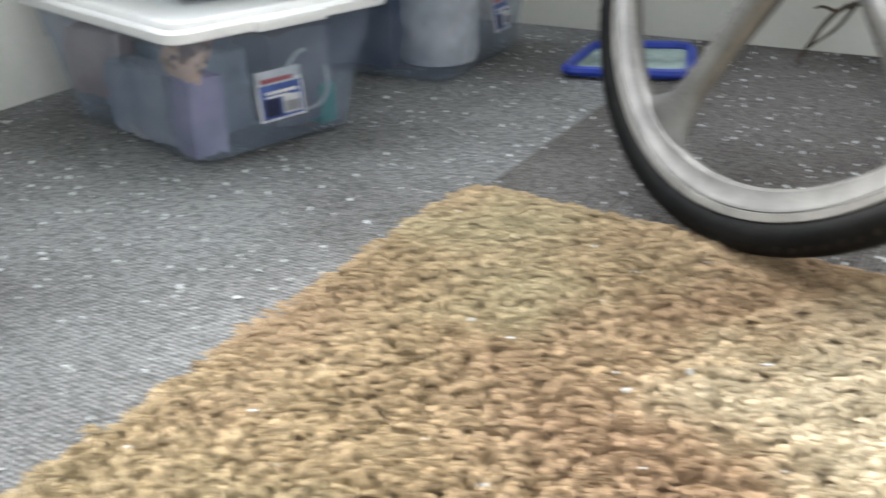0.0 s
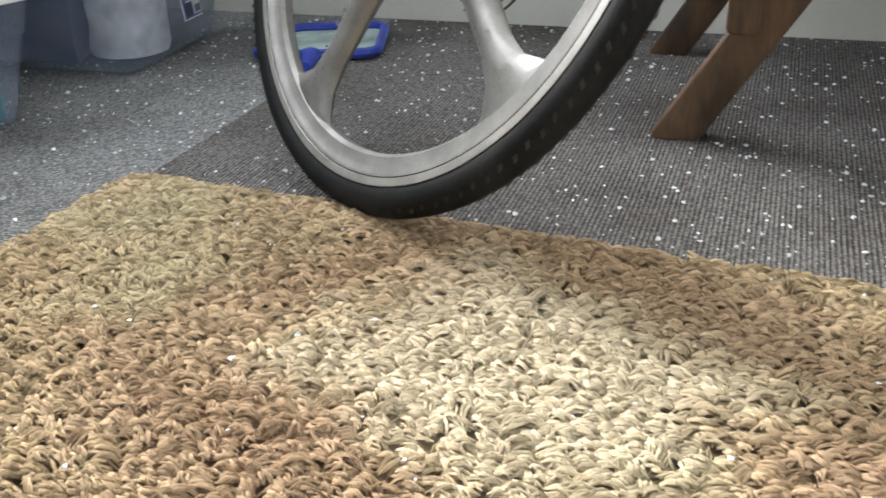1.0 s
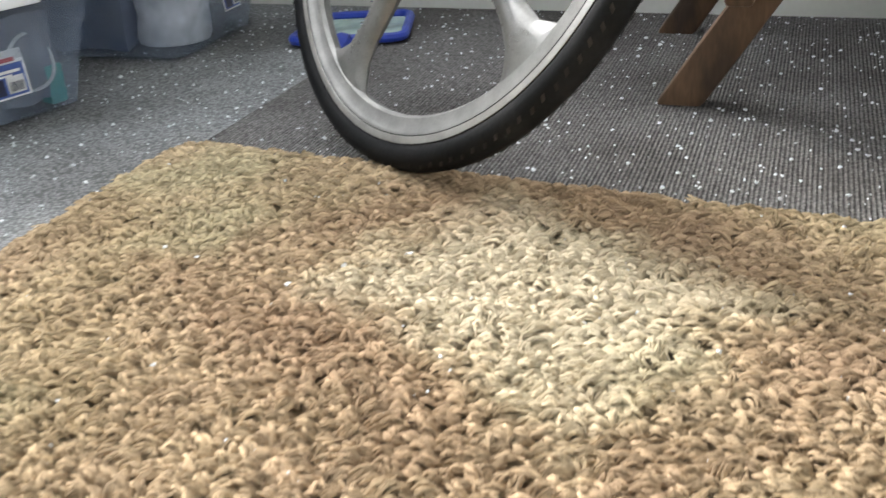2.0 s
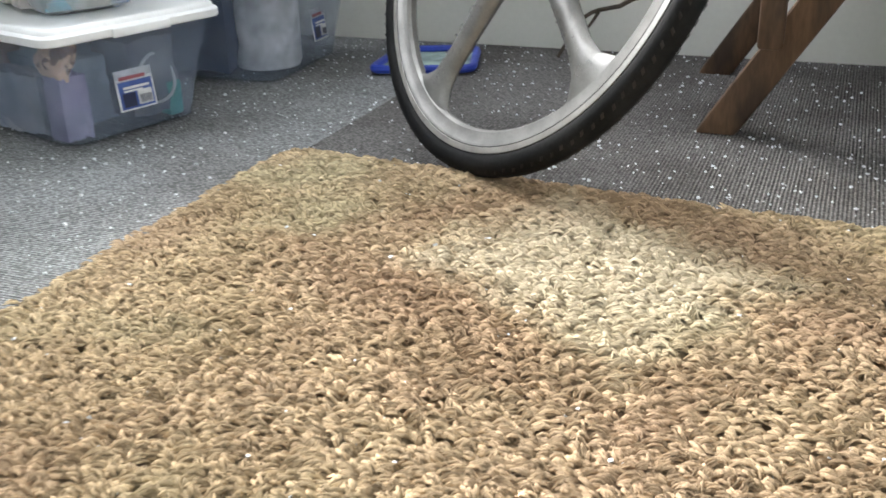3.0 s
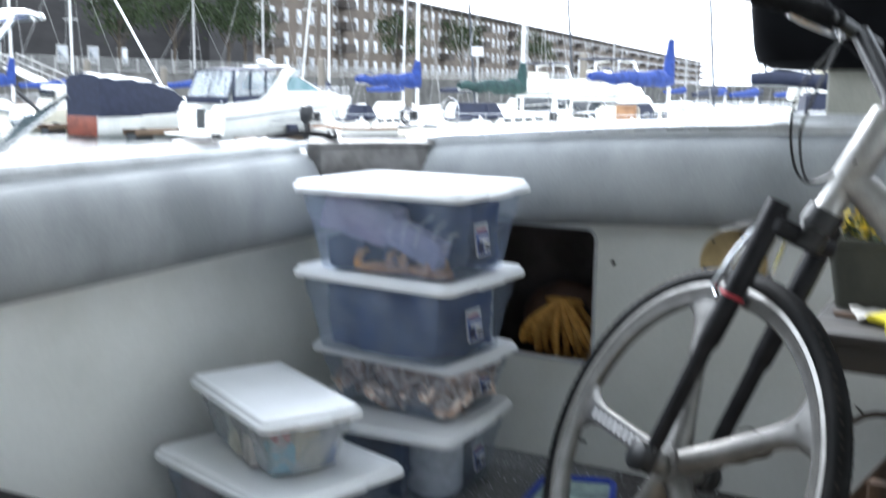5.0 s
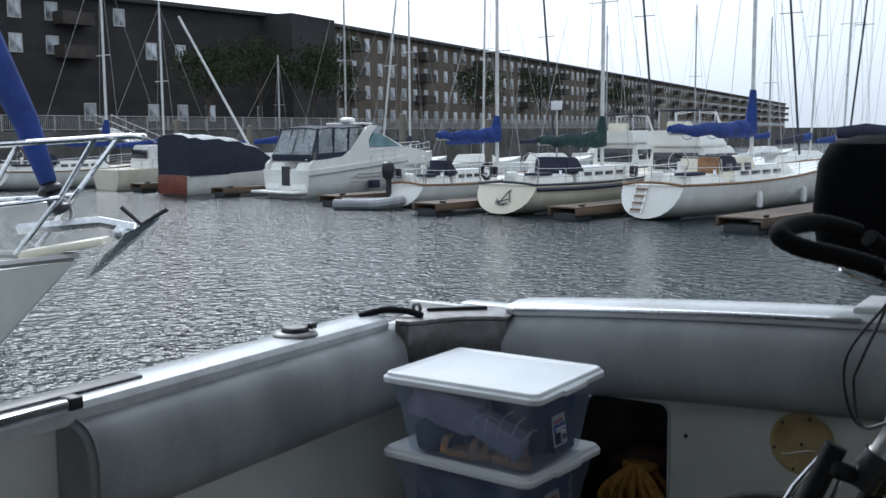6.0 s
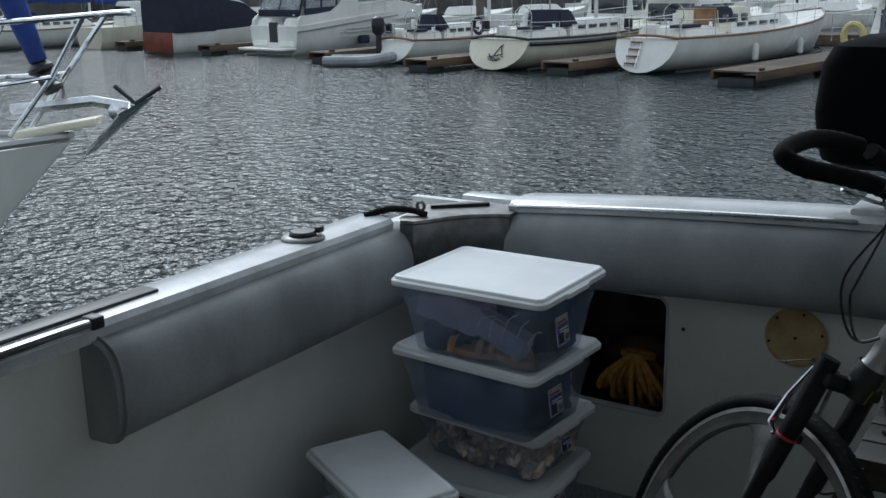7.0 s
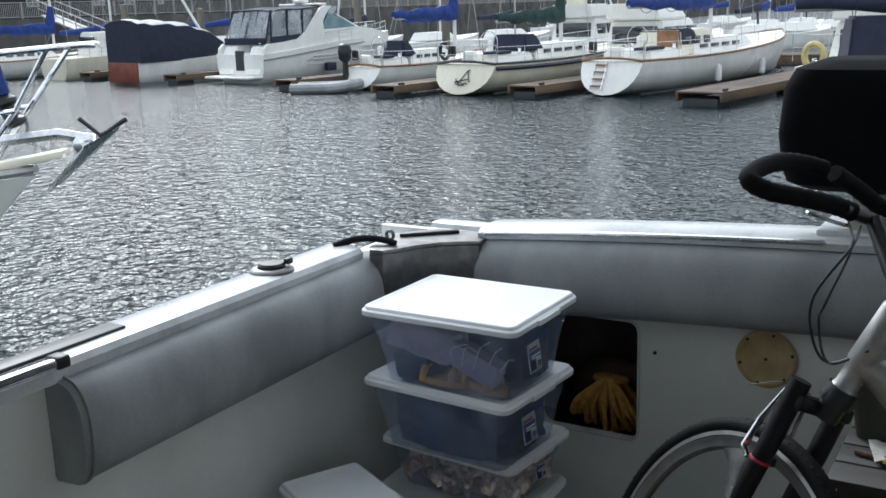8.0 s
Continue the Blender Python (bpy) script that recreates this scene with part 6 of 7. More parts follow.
for deg, y, h, mat, lean in ((49.0, 43, 10.5, "mast_white", 0.0), (39.2, 55, 14, "mast_alu", 0.0), (37.6, 56, 13, "mast_white", 0.17), (35.5, 57, 15, "mast_white", 0.0), (31.7, 58, 15, "mast_white", 0.02),
                             (27.9, 62, 17, "mast_dark", -0.1), (22.1, 58, 18, "mast_dark", -0.1), (20.0, 95, 14, "mast_alu", 0.0), (14.7, 62, 18, "mast_dark", -0.09), (14.4, 74, 17, "mast_white", 0.04),
                             (13.0, 66, 17, "mast_white", 0.03), (12.2, 78, 19, "mast_dark", 0.09), (10.9, 72, 19, "mast_white", 0.02), (16.5, 92, 12, "mast_alu", 0.0), (24.6, 90, 12, "mast_alu", 0.0), (43.0, 58, 8, "mast_alu", 0.0)):
    far_yacht(bearing(deg, y + 5), y, h, M[mat], lean)

# floating docks: fingers with planks on dark floats
def finger(x, y, yaw, L, W):
    t = thing("finger_dock", pose(x, y, WATER, 0, 0, yaw), "wet wooden finger dock on dark floats", "dock", "finger docks")
    for s in (-1, 1):
        part("stringer", bm_box((s * W / 2, L / 2, 0.30), (0.10, L, 0.26), 0.02), M["dock_wood"], t)
    n = int(L / 0.45)
    for k in range(n):
        part("plank", bm_box((0, (k + 0.5) * L / n, 0.45), (W + 0.1, L / n - 0.025, 0.05), 0.0), M["dock_wood"], t, smooth=False)
    for k in range(3):
        part("float", bm_box((0, 0.6 + (L - 1.2) * k / 2, 0.08), (W * 0.8, 1.0, 0.36), 0.05), M["antifoul"], t)
    for yy in (0.5, L * 0.5):
        part("cleat", bm_box((W / 2 - 0.1, yy, 0.52), (0.08, 0.3, 0.08), 0.02), M["antifoul"], t)


for x, y, L, W in ((-27.3, 34.3, 13, 1.1), (-20.9, 32.4, 15, 1.2), (-15.4, 33.1, 15, 1.2), (-8.6, 31.7, 16, 1.5), (-36.2, 36.5, 11, 1.0), (-43.6, 37.6, 11, 1.0)):
    finger(x, y, -9, L, W)
main_dock = thing("main_dock", pose(-27, 50.5, WATER, 0, 0, 8), "long wooden dock behind the moored boats", "dock")
part("deck", bm_box((0, 0, 0.42), (60, 2.2, 0.12), 0.02), M["dock_wood"], main_dock)
part("skirt", bm_box((0, -1.0, 0.2), (60, 0.2, 0.4), 0.02), M["dock_wood"], main_dock)


def piling(x, y, h, r=0.22):
    t = tagged(part("piling", lathe(bmesh.new(), [(r, -1.0), (r, h - 0.25), (r * 0.9, h), (r * 0.3, h + 0.05)], 14), M["piling"], m=pose(x, y, WATER)), "grey timber dock piling standing in the water", "piling", "dock pilings")


M["piling"] = material("weathered_piling", (0.20, 0.18, 0.15), (0.11, 0.10, 0.085), rough=0.85, scale=1.5, fine=20, stretch=(1, 1, 0.15), bump=0.3)
for x, y, h in ((-17.7, 48.5, 4.4), (-5.2, 47.5, 4.6), (-34.9, 50.5, 4.2), (-50.0, 46.5, 4.0), (-45.0, 48, 3.6), (-28.3, 49.5, 3.8)):
    piling(x, y, h)
sign = thing("dock_sign", pose(-20.2, 42, WATER), "small white notice board on a post on the dock", "sign")
part("post", bm_sweep([(0, 0, 0.4), (0, 0, 4.3)], 0.04, 8), M["mast_alu"], sign)
part("board", bm_box((0, -0.05, 4.3), (0.55, 0.04, 0.4), 0.01), M["label_white"], sign)

# ---------------------------------------------------------------- quay, fence and the apartment building
M["quay"] = material("quay_stone", (0.12, 0.115, 0.105), (0.07, 0.068, 0.062), rough=0.9, scale=0.6, fine=6, bump=0.3)
slab("ground_quay", -400, -58, -60, 900, WATER - 2, 1.45, M["quay"], "paved quay behind the marina", "quay")
M["fence"] = material("pale_fence_paint", (0.36, 0.36, 0.345), (0.28, 0.28, 0.265), rough=0.5, scale=2, fine=30)
fence = thing("quay_fence", pose(-58.6, 0, 1.45), "pale painted railing along the edge of the quay", "fence")
bm = bmesh.new()
for k in range(1200):
    y = 22 + 0.14 * k
    if k % 14:
        box(bm, (0, y, 0.52), (0.025, 0.025, 0.86))
bars = part("railing_infill", bm, M["fence"], fence, smooth=False)
bars["kind"] = "stuff"
for k in range(86):
    part("post", bm_box((0, 22 + 1.96 * k, 0.55), (0.08, 0.08, 1.1)), M["fence"], fence, smooth=False)
part("rail", bm_box((0, 106, 1.05), (0.07, 168, 0.06)), M["fence"], fence, smooth=False)
part("rail", bm_box((0, 106, 0.12), (0.05, 168, 0.05)), M["fence"], fence, smooth=False)
ramp = thing("gangway", pose(-55.0, 47.5, 0), "pale metal gangway with railings down to the docks", "gangway")
part("deck", bm_box((0, 0, 0.55), (7.5, 1.4, 0.12), 0.02, Matrix.Rotation(radians(17), 4, "Y")), M["fence"], ramp)
for s in (-0.7, 0.7):
    for zz in (1.0, 1.5):
        part("rail", bm_sweep([(-3.6, s, zz + 1.1), (3.6, s, zz - 1.1)], 0.035, 6), M["fence"], ramp)
    for k in range(7):
        part("post", bm_box((-3.6 + 1.2 * k, s, 1.0 + 1.1 - 0.367 * k), (0.05, 0.05, 1.1)), M["fence"], ramp, smooth=False)

M["brown_wall"] = material("brown_shingle_wall", (0.036, 0.034, 0.034), (0.025, 0.024, 0.024), rough=0.9, scale=0.25, fine=4, bump=0.2, stretch=(1, 1, 2.5))
M["tan_wall"] = material("tan_stucco_wall", (0.13, 0.105, 0.082), (0.095, 0.078, 0.062), rough=0.9, scale=0.3, fine=4, bump=0.1)
# pale base colour paints the sky's reflection into the glass
M["pane"] = material("pane_sky_tint", (0.55, 0.58, 0.62), (0.12, 0.135, 0.15), rough=0.08, scale=0.5, fine=6, spec=0.9, per_object=0.6)
M["wframe"] = material("window_frame_paint", (0.5, 0.5, 0.48), rough=0.5, scale=2, fine=30)
M["roof"] = material("dark_roof", (0.05, 0.048, 0.046), (0.07, 0.066, 0.062), rough=0.9, scale=0.5, fine=5)
M["balcony"] = material("dark_timber_balcony", (0.045, 0.038, 0.034), (0.065, 0.055, 0.047), rough=0.85, scale=1, fine=12)


def shared(name, bm, mat):
    me = bpy.data.meshes.new(name)
    bmesh.ops.recalc_face_normals(bm, faces=bm.faces)
    bm.to_mesh(me)
    bm.free()
    me.materials.append(mat)
    return me


bm = bmesh.new()
for c, s in (((0, 0, 0.8), (0.12, 1.3, 0.1)), ((0, 0, -0.8), (0.16, 1.3, 0.1)), ((0, -0.6, 0), (0.12, 0.1, 1.5)), ((0, 0.6, 0), (0.12, 0.1, 1.5)), ((0, 0.0, 0), (0.1, 0.07, 1.5))):
    box(bm, c, s)
WIN_FRAME = shared("window", bm, M["wframe"])
WIN_PANE = shared("pane", bm_box((0.01, 0, 0), (0.03, 1.12, 1.5)), M["pane"])
bm = bmesh.new()
box(bm, (0.9, 0, 0), (1.8, 3.3, 0.18))
box(bm, (1.75, 0, 0.6), (0.08, 3.3, 1.0))
for s in (-1, 1):
    box(bm, (0.9, s * 1.62, 0.6), (1.8, 0.07, 1.0))
BALC = shared("balcony", bm, M["balcony"])


def apartment(name, a, b, height, depth, wallm, label, bay, dark):
    """A long block whose front runs from a to b, four storeys, with windows and balconies by bay."""
    a, b = Vector((*a, 1.45)), Vector((*b, 1.45))
    d = b - a
    L = d.length
    yaw = math.degrees(math.atan2(-d.x, d.y))
    t = thing(name, Matrix.Translation(a) @ Matrix.Rotation(radians(yaw), 4, "Z"), label, "building")
    part("wall", bm_box((-depth / 2, L / 2, height / 2), (depth, L, height)), wallm, t, smooth=False)
    part("roof", bm_box((-depth / 2 + 0.3, L / 2, height + 0.2), (depth + 1.0, L + 0.6, 0.45), 0.05), M["roof"], t)
    n = int(L / bay)
    rnd = random.Random(n)
    made, rest = 0, bmesh.new()
    for k in range(n):
        for f in range(4):
            z = 1.9 + f * (height - 0.4) / 4
            y = (k + 0.5) * bay
            if dark and rnd.random() < 0.6:
                continue
            kind = (k // 2) % 3
            if kind == 1 and f > 0 and k % 2 == 0:
                bal = new("balcony", BALC)
                bal.parent = t
                bal.matrix_basis = pose(0.0, y + bay / 2, z - 1.1)
            if made < 290:
                w = new("window", WIN_FRAME)
                w.parent = t
                w.matrix_basis = pose(0.02, y, z)
                p = new("pane", WIN_PANE)
                p.parent = w
                made += 1
            else:
                box(rest, (0.06, y, z), (0.06, 1.2, 1.6))
    if rest.verts:
        part("far_windows", rest, M["pane"], t, smooth=False)["kind"] = "stuff"
    else:
        rest.free()
    return t, n, L


apartment("apartment_building", (-84.5, 30), (-79.2, 90), 12.6, 16, M["brown_wall"], "dark brown four-storey apartment building facing the marina", 3.6, True)
apartment("apartment_building", (-79.6, 92.5), (-150.0, 560), 12.6, 16, M["tan_wall"], "long tan four-storey apartment building with dark balconies", 3.5, False)
bm = bm_box((-5, 4, 6.4), (14, 9, 12.8))
tagged(part("stair_tower", bm, M["brown_wall"], m=pose(-77.5, 86.5, 1.45, 0, 0, 8), smooth=False), "windowless dark stair tower between the two buildings", "tower")

# trees on the quay
M["bark_tree"] = material("tree_bark", (0.08, 0.065, 0.05), (0.05, 0.04, 0.03), rough=0.9, scale=3, fine=30, bump=0.4)
M["foliage"] = material("tree_foliage", (0.045, 0.06, 0.03), (0.03, 0.042, 0.022), rough=0.9, scale=0.8, fine=8, island=0.4, spec=0.05)


def tree(x, y, h, seed, spread=2.6):
    rg = random.Random(seed)
    t = thing("tree", pose(x, y, 1.45), "leafy dark green quayside tree", "tree", "trees on the quay")
    bm = bmesh.new()
    sweep(bm, [(0, 0, 0), (0.08, 0.05, h * 0.3), (0.0, 0.1, h * 0.62)], [0.22, 0.16, 0.08], 8)
    tips = []
    for k in range(9):
        a = 2.4 * k
        z0 = h * (0.26 + 0.035 * k)
        tip = Vector((spread * math.cos(a) * rg.uniform(0.5, 0.95), spread * math.sin(a) * rg.uniform(0.5, 0.95), z0 + h * rg.uniform(0.2, 0.42)))
        sweep(bm, [(0.04, 0.06, z0), tip * 0.5 + Vector((0, 0, z0 * 0.45)), tip], [0.08, 0.05, 0.02], 6)
        tips.append(tip)
    tips.append(Vector((0, 0, h * 0.92)))
    part("trunk", bm, M["bark_tree"], t)
    vs, fs = [], []
    for tip in tips:
        for _ in range(150):
            o = Vector((rg.gauss(0, 1), rg.gauss(0, 1), rg.gauss(0, 0.8))) * spread * 0.26
            c = tip + o
            q = Euler((rg.uniform(0, 6), rg.uniform(0, 6), rg.uniform(0, 6))).to_matrix()
            s = rg.uniform(0.12, 0.24)
            i = len(vs)
            vs += [c + q @ Vector(p) * s for p in ((-1, 0, 0), (0, -0.5, 0.12), (1, 0, 0), (0, 0.5, 0.12))]
            fs.append((i, i + 1, i + 2, i + 3))
    me = bpy.data.meshes.new("crown")
    me.from_pydata([v[:] for v in vs], [], fs)
    me.materials.append(M["foliage"])
    cr = new("crown", me)
    cr.parent = t


for k, (x, y, h) in enumerate(((-66, 71, 8.5), (-64, 76, 7.5), (-67, 82, 9.0), (-63.5, 62, 7.0), (-65, 108, 7.5), (-67, 128, 8), (-70, 160, 8), (-64, 38, 7.0), (-30, 260, 9), (-14, 250, 8), (-2, 255, 9))):
    tree(x, y, h, 20 + k)
slab("ground_far_shore", -60, 200, 246, 900, WATER - 2, 1.45, M["quay"], "low far shore beyond the marina", "shore")

# ---------------------------------------------------------------- neighbour's bow
NB = Matrix(((0.83, -0.557, 0, -3.88), (0.557, 0.83, 0, 4.19), (0, 0, 1, 0.62), (0, 0, 0, 1)))
nb = thing("neighbour_yacht", NB, "white bow of a neighbouring yacht with pulpit and anchor", "yacht")
bm = bmesh.new()
rings = []
for k in range(15):
    t = k / 14
    xx = -7.5 * t ** 1.2
    w = 0.03 + 1.55 * t ** 0.75
    top = -0.02 - 0.22 * t + 0.0
    drop = 2.6
    ring = []
    for j in range(11):
        a = -math.pi / 2 + math.pi * j / 10
        c = max(0.0, math.cos(a)) ** 0.6
        ring.append(Vector((xx - 0.06 - c * (0.95 * drop) * (1 - 0.6 * t), w * math.sin(a), top - 0.04 - c * drop)))
    rings.append(ring)
loft(bm, rings)
part("hull", bm, M["hull_white"], nb)
for s, idx in ((-1, 0), (1, 10)):
    part("toe_rail", bm_sweep([r[idx] + Vector((0, 0, 0.03)) for r in rings], 0.025, 6), M["mast_alu"], nb)
part("bow_plank", bm_box((-0.11, 0, 0.04), (0.5, 0.16, 0.045), 0.012, Matrix.Rotation(radians(-9), 4, "Y")), M["hull_cream"], nb, "pale bow plank")
part("roller", lathe(bmesh.new(), [(0.03, -0.06), (0.05, -0.05), (0.035, 0), (0.05, 0.05), (0.03, 0.06)], 14, Matrix.Translation((0.24, 0, 0.11)) @ Matrix.Rotation(radians(90), 4, "X")), M["chrome"], nb)
anch = part("anchor", bm_sweep([(-0.38, 0, 0.13), (0.1, 0, 0.17), (0.3, 0, 0.13)], 0.022, 6, 1.6), M["aluminium"], nb, "grey steel plough anchor")
for s in (-1, 1):
    bm = bmesh.new()
    loft(bm, [[Vector(p) for p in ((0.46, s * 0.03, 0.20), (0.30, s * 0.20, 0.12), (0.06, s * 0.10, -0.12), (-0.02, s * 0.02, -0.17))], [Vector(p) for p in ((0.45, s * 0.03, 0.185), (0.29, s * 0.20, 0.10), (0.05, s * 0.10, -0.135), (-0.03, s * 0.02, -0.18))]])
    part("fluke", bm, M["aluminium"], anch)
part("stock", bm_sweep([(0.24, -0.05, 0.26), (0.34, 0.0, 0.15), (0.49, 0.02, 0.24)], 0.014, 6), M["dark"], anch)
part("chain", bm_sweep(curve_points([(-0.2, 0, 0.16), (-0.12, 0.02, 0.13), (-0.08, 0.05, 0.22), (-0.14, 0.08, 0.3)], 5), 0.014, 6), M["mast_alu"], nb)
for s in (-1, 1):
    top_rail = curve_points([(0.36, s * 0.03, 0.66), (0.30, s * 0.16, 0.665), (-0.1, s * 0.3, 0.64), (-0.9, s * 0.62, 0.60), (-2.2, s * 1.0, 0.56)], 6)
    part("pulpit_rail", bm_sweep(top_rail, 0.016, 8), M["chrome"], nb)
    low = curve_points([(-0.08, s * 0.12, 0.32), (-0.4, s * 0.38, 0.29), (-1.1, s * 0.72, 0.25), (-2.2, s * 1.0, 0.22)], 6)
    part("pulpit_rail", bm_sweep(low, 0.014, 8), M["chrome"], nb)
    part("pulpit_leg", bm_sweep([(0.16, s * 0.21, 0.655), (-0.08, s * 0.12, 0.32), (-0.34, s * 0.16, 0.0)], 0.015, 8), M["chrome"], nb)
    part("pulpit_leg", bm_sweep([(-0.55, s * 0.48, 0.62), (-0.75, s * 0.45, 0.27), (-0.95, s * 0.45, -0.05)], 0.015, 8), M["chrome"], nb)
part("furled_sail", bm_sweep([(-0.19, 0, 0.40), (-0.30, 0, 0.75), (-0.52, 0, 1.25), (-2.4, 0, 6.0)], [0.05, 0.075, 0.095, 0.09], 10), M["blue_cover"], nb, "headsail furled in a blue cover")
part("furler_drum", lathe(bmesh.new(), [(0.03, -0.12), (0.075, -0.1), (0.075, -0.08), (0.045, -0.06), (0.045, 0.0), (0.075, 0.02), (0.075, 0.04), (0.03, 0.08)], 16, Matrix.Translation((-0.17, 0, 0.33)) @ Matrix.Rotation(radians(-20), 4, "Y")), M["dark"], nb)

# ---------------------------------------------------------------- coir mat and hail
def coir_material():
    m = material("coir_fibre", (0.43, 0.335, 0.215), (0.315, 0.238, 0.148), rough=0.95, scale=5.0, fine=420, bump=0.0, spec=0.05, island=0.12, mixlow=0.38, mixhigh=0.62)
    n, l = m.node_tree.nodes, m.node_tree.links
    # paler four-sided patch with a darker brown border
    tc = n.new("ShaderNodeTexCoord")
    nz = n.new("ShaderNodeTexNoise")
    nz.inputs["Scale"].default_value, nz.inputs["Detail"].default_value = 16.0, 5
    l.new(tc.outputs["Object"], nz.inputs["Vector"])

    def arith(op, a, b, c=None):
        q = n.new("ShaderNodeMath")
        q.operation = op
        for i, v in enumerate((a, b, c)):
            if v is None:
                continue
            if isinstance(v, (int, float)):
                q.inputs[i].default_value = v
            else:
                l.new(v, q.inputs[i])
        return q.outputs[0]

    def blend(fac, lo, hi, top, a, b):
        r = n.new("ShaderNodeMapRange")
        r.inputs["From Min"].default_value, r.inputs["From Max"].default_value = lo, hi
        r.inputs["To Min"].default_value, r.inputs["To Max"].default_value = 0.0, top
        l.new(fac, r.inputs["Value"])
        x = n.new("ShaderNodeMix")
        x.data_type = "RGBA"
        l.new(r.outputs[0], x.inputs["Factor"])
        l.new(a, x.inputs["A"])
        x.inputs["B"].default_value = (*b, 1)
        return x.outputs["Result"]

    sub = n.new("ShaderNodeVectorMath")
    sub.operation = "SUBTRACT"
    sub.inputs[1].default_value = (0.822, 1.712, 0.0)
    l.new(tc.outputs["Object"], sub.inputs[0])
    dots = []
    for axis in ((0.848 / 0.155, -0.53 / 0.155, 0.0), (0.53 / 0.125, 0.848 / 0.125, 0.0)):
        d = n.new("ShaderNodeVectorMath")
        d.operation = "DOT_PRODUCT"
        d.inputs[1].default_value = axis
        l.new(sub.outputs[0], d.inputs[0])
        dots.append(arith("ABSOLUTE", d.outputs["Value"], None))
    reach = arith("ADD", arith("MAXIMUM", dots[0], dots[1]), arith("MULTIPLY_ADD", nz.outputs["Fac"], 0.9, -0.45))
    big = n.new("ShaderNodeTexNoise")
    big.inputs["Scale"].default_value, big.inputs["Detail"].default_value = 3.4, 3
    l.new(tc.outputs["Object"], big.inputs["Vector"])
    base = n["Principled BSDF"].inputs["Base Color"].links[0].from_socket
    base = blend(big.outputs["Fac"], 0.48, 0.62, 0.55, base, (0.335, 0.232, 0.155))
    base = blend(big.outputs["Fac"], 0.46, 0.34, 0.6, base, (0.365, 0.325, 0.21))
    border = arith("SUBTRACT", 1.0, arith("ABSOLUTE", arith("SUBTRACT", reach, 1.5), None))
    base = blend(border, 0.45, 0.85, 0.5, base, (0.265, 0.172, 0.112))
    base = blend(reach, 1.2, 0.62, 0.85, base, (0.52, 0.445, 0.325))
    hs = n.new("ShaderNodeHueSaturation")
    isl = n.new("ShaderNodeNewGeometry")
    rr = n.new("ShaderNodeMapRange")
    rr.inputs["To Min"].default_value, rr.inputs["To Max"].default_value = 0.80, 1.36
    l.new(isl.outputs["Random Per Island"], rr.inputs["Value"])
    l.new(rr.outputs[0], hs.inputs["Value"])
    l.new(base, hs.inputs["Color"])
    # fibres running along each tuft
    fm = n.new("ShaderNodeMapping")
    fm.inputs["Scale"].default_value = (2.2, 17.0, 1.0)
    l.new(tc.outputs["UV"], fm.inputs["Vector"])
    fz = n.new("ShaderNodeTexNoise")
    fz.inputs["Scale"].default_value, fz.inputs["Detail"].default_value, fz.inputs["Roughness"].default_value = 1.0, 4, 0.65
    l.new(fm.outputs[0], fz.inputs["Vector"])
    fr = n.new("ShaderNodeMapRange")
    fr.inputs["From Min"].default_value, fr.inputs["From Max"].default_value = 0.3, 0.7
    fr.inputs["To Min"].default_value, fr.inputs["To Max"].default_value = 0.82, 1.16
    l.new(fz.outputs["Fac"], fr.inputs["Value"])
    h2 = n.new("ShaderNodeHueSaturation")
    l.new(fr.outputs[0], h2.inputs["Value"])
    l.new(hs.outputs[0], h2.inputs["Color"])
    l.new(h2.outputs[0], n["Principled BSDF"].inputs["Base Color"])
    bp = n.new("ShaderNodeBump")
    bp.inputs["Strength"].default_value, bp.inputs["Distance"].default_value = 1.0, 0.0016
    l.new(fz.outputs["Fac"], bp.inputs["Height"])
    l.new(bp.outputs[0], n["Principled BSDF"].inputs["Normal"])
    return m


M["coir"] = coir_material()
MX0, MX1, MY0, MY1 = 0.291, 1.45, 0.30, 2.005


def mat_y1(x):
    return 2.012 - 0.105 * (x - 0.33)


def strand(rg, x0, y0, z0, length, yaw, arch, r):
    """One thin wisp of fibre: a ridge that rises and dips along its length."""
    n, vs = 4, []
    c, s = math.cos(yaw), math.sin(yaw)
    bend = rg.normal(0, 0.12)
    for i in range(n):
        t = i / (n - 1)
        u = (t - 0.5) * length
        side = bend * length * (t - 0.5) ** 2 * 4
        h = z0 + arch * (1 - (2 * t - 1) ** 2)
        w = r * (0.35 + 0.65 * math.sin(math.pi * (0.08 + 0.84 * t)))
        px, py = x0 + u * c - side * s, y0 + u * s + side * c
        vs += [(px + w * s, py - w * c, h - w), (px, py, h + w * 0.75), (px - w * s, py + w * c, h - w)]
    return vs


def tuft(rg):
    """A plump tuft of seven wisps lying side by side over a soft core."""
    vs, uv, fs = [], [], []
    lie = radians(rg.normal(0, 15))
    for k in range(7):
        g = (k - 3) / 3
        i0 = len(vs)
        vs += strand(rg, rg.normal(0, 0.0016), g * 0.0043 + rg.normal(0, 0.0006), 0.0036 * math.sqrt(1 - 0.9 * g * g) + rg.normal(0, 0.0007),
                     0.0158 * rg.uniform(0.75, 1.25), lie + radians(rg.normal(0, 15)), 0.0038 * rg.uniform(0.6, 1.4), 0.0014 * rg.uniform(0.7, 1.3))
        for i in range(4):
            uv += [(i / 3, 0.2 * k), (i / 3, 0.2 * k + 0.07), (i / 3, 0.2 * k + 0.14)]
        for i in range(3):
            a = i0 + 3 * i
            fs += [(a, a + 1, a + 4, a + 3), (a + 1, a + 2, a + 5, a + 4)]
    return np.array(vs), np.array(uv), np.array(fs)


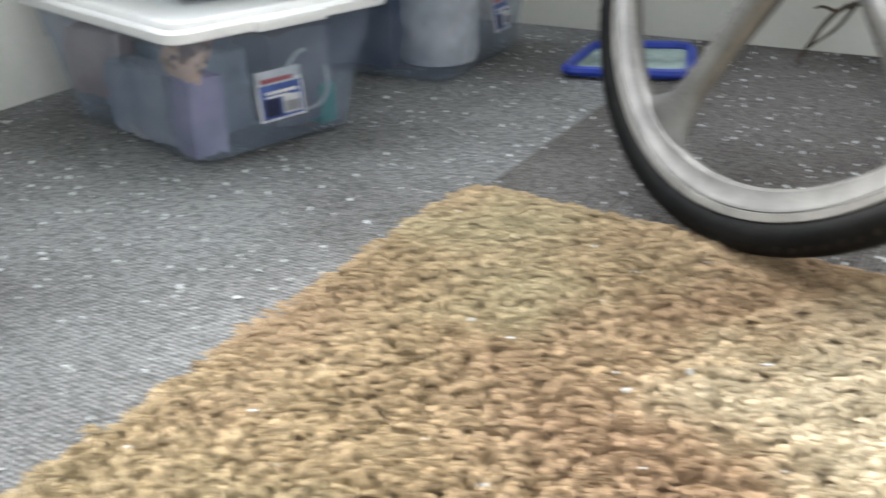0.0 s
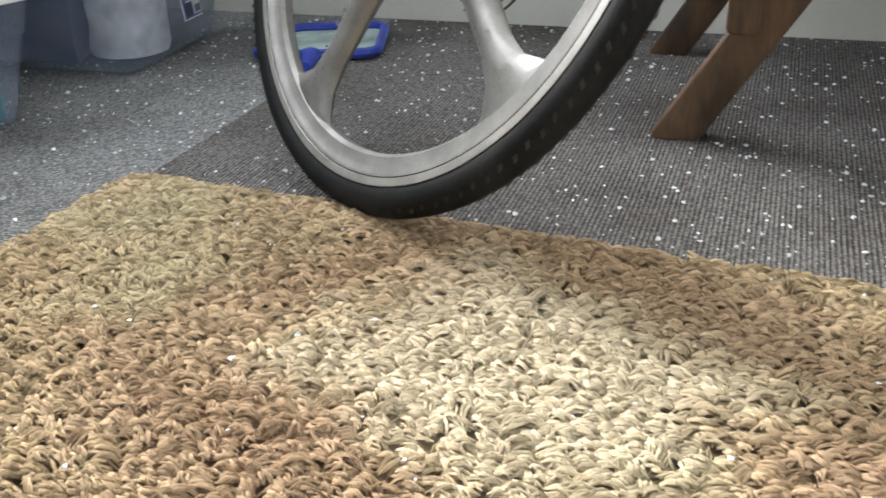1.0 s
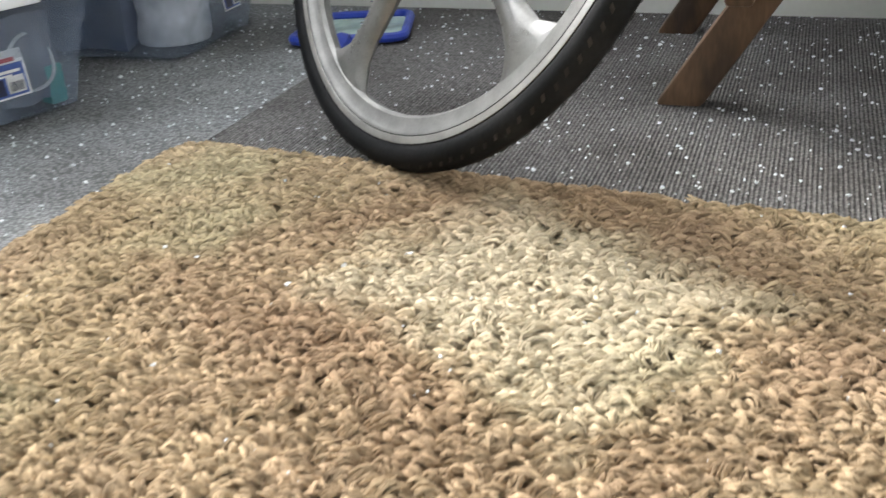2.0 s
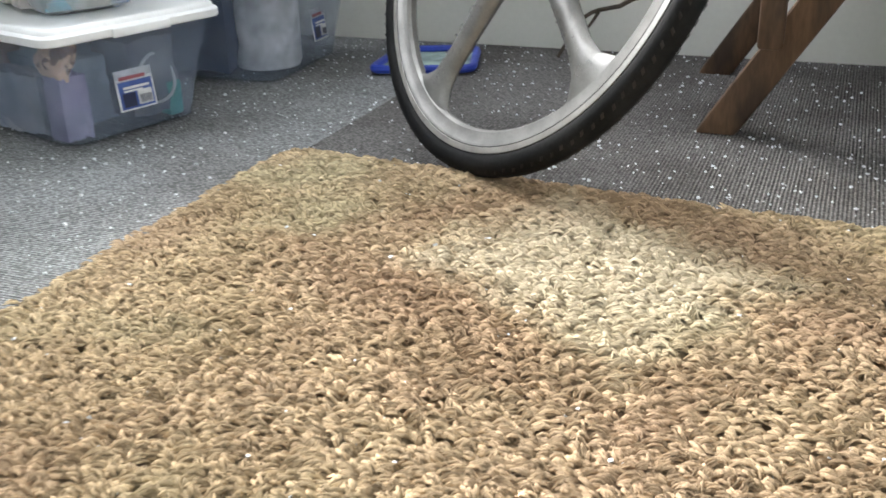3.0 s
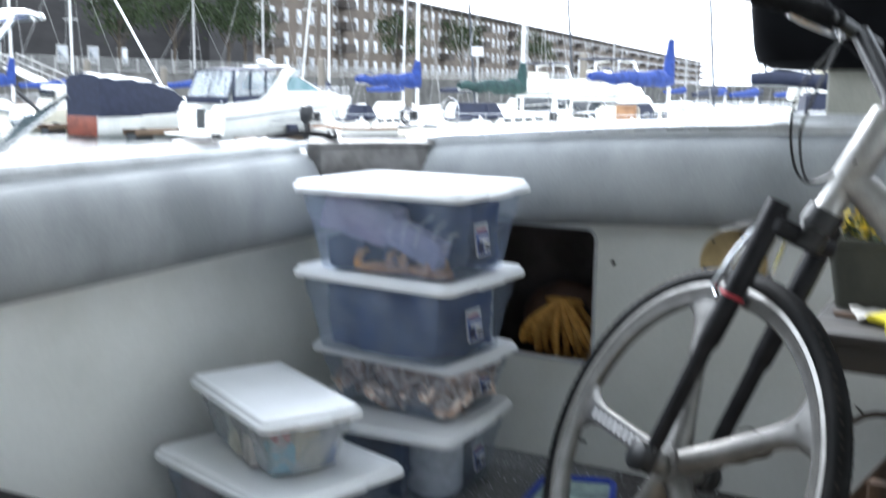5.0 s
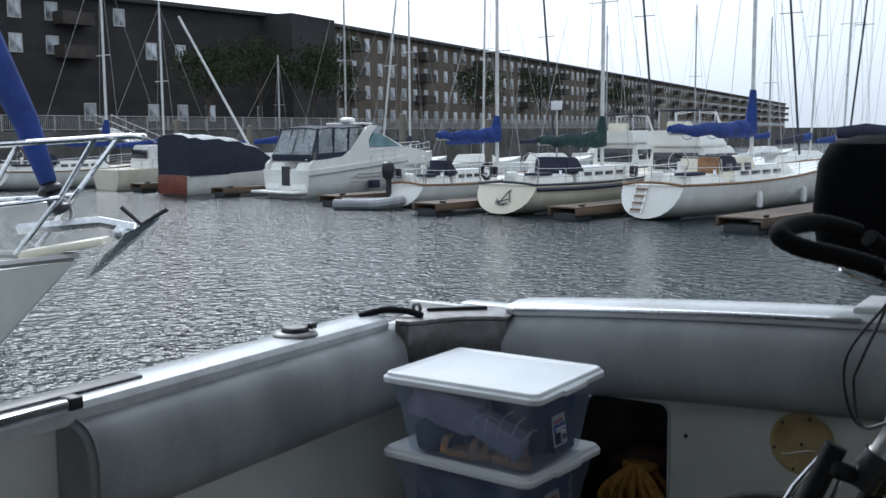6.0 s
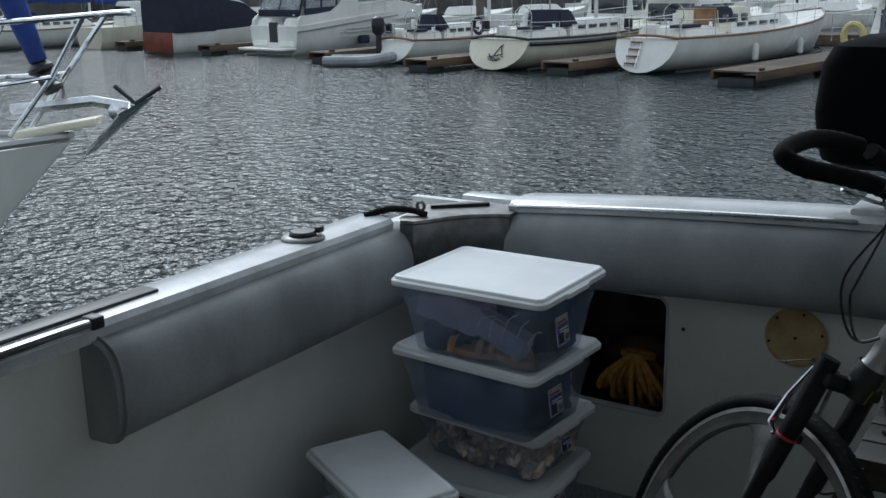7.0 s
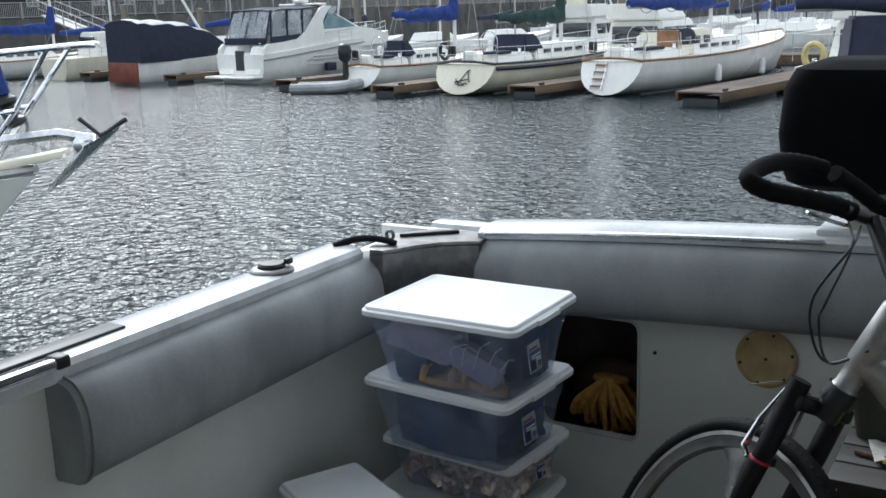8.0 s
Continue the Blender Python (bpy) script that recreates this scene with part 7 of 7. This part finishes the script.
def coir_pile():
    rg = np.random.default_rng(5)
    kinds = [tuft(rg) for _ in range(40)]
    all_v, all_f, all_uv, base = [], [], [], 0
    pitch_x, pitch_y = 0.0128, 0.0088
    y = MY0
    row = 0
    while y < 2.02:
        x = MX0 + (row % 2) * pitch_x * 0.5
        while x < MX1:
            top = mat_y1(x) - (0.04 - min(0.04, x - MX0)) * 0.7
            if y < top:
                V, UV, F = kinds[rg.integers(40)]
                s = rg.uniform(0.85, 1.2)
                edge = min(1.0, 0.5 + (top - y) / 0.03, 0.5 + (x - MX0) / 0.03)
                tilt = rg.normal(0.10, 0.18)
                q = V * [s, s, s]
                q = np.stack([q[:, 0], q[:, 1], q[:, 2] + tilt * q[:, 0]], 1)
                yaw = rg.normal(0, 0.38) + (math.pi if rg.random() < 0.5 else 0.0) + (rg.normal(0, 0.9) if rg.random() < 0.14 else 0.0)
                c, sn = math.cos(yaw), math.sin(yaw)
                q = np.stack([q[:, 0] * c - q[:, 1] * sn, q[:, 0] * sn + q[:, 1] * c, q[:, 2] * edge], 1)
                all_v.append(q + [x + rg.normal(0, 0.003), y + rg.normal(0, 0.0017), 0.0065 + 0.004 * edge + rg.normal(0, 0.0012)])
                all_f.append(F + base)
                all_uv.append(UV + rg.uniform(0, 50, 2))
                base += len(V)
            x += pitch_x
        y += pitch_y
        row += 1
    me = bpy.data.meshes.new("coir_pile")
    me.from_pydata(np.concatenate(all_v).tolist(), [], np.concatenate(all_f).tolist())
    idx = np.concatenate(all_f).ravel()
    me.uv_layers.new(name="fibre").data.foreach_set("uv", np.concatenate(all_uv)[idx].ravel())
    me.materials.append(M["coir"])
    me.polygons.foreach_set("use_smooth", [True] * len(me.polygons))
    return me


mat_thing = thing("doormat", pose(0, 0, 0), "thick woven coir doormat, paler in the middle, on the carpet", "doormat")
bm = bmesh.new()
outline = [(MX0 + 0.004, MY0), (MX1, MY0), (MX1, mat_y1(MX1) - 0.004), (MX0 + 0.06, mat_y1(MX0 + 0.06) - 0.004), (MX0 + 0.025, 1.985), (MX0 + 0.004, 1.955)]
loft(bm, [[Vector((x, y, z)) for x, y in outline] for z in (0.0005, 0.0075)])
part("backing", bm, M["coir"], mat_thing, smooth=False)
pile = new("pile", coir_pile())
pile.parent = mat_thing
pile["kind"] = "stuff"

M["hail"] = material("hail_grain", (0.82, 0.85, 0.88), (0.7, 0.73, 0.77), rough=0.25, scale=200, fine=600)


def scatter(count, x0, x1, y0, y1, z, seed, keep=lambda x, y: True):
    rg = np.random.default_rng(seed)
    bm = bmesh.new()
    bmesh.ops.create_icosphere(bm, subdivisions=1, radius=1)
    V = np.array([v.co[:] for v in bm.verts])
    F = np.array([[v.index for v in f.verts] for f in bm.faces])
    bm.free()
    vs, fs, base = [], [], 0
    for _ in range(count):
        x, y = rg.uniform(x0, x1), rg.uniform(y0, y1)
        if not keep(x, y):
            continue
        s = 0.0009 + 0.0019 * rg.random() ** 2.2
        vs.append(V * [s * rg.uniform(0.7, 1.4), s * rg.uniform(0.7, 1.3), s * 0.75] + [x, y, z + s * 0.5] + 0.25 * s * rg.normal(size=V.shape))
        fs.append(F + base)
        base += len(V)
    me = bpy.data.meshes.new("hail")
    me.from_pydata(np.concatenate(vs).tolist(), [], np.concatenate(fs).tolist())
    me.materials.append(M["hail"])
    return me


tagged(new("hail", scatter(4200, -0.5, 1.6, 0.9, 2.85, 0.0, 3, lambda x, y: not (x > MX0 and y < mat_y1(x)))), "small white grains of hail strewn over the carpet", "hail", "", "stuff")
tagged(new("hail", scatter(420, 0.31, 1.4, 0.8, 1.98, 0.0150, 8)), "small white grains of hail on the doormat", "hail", "", "stuff")
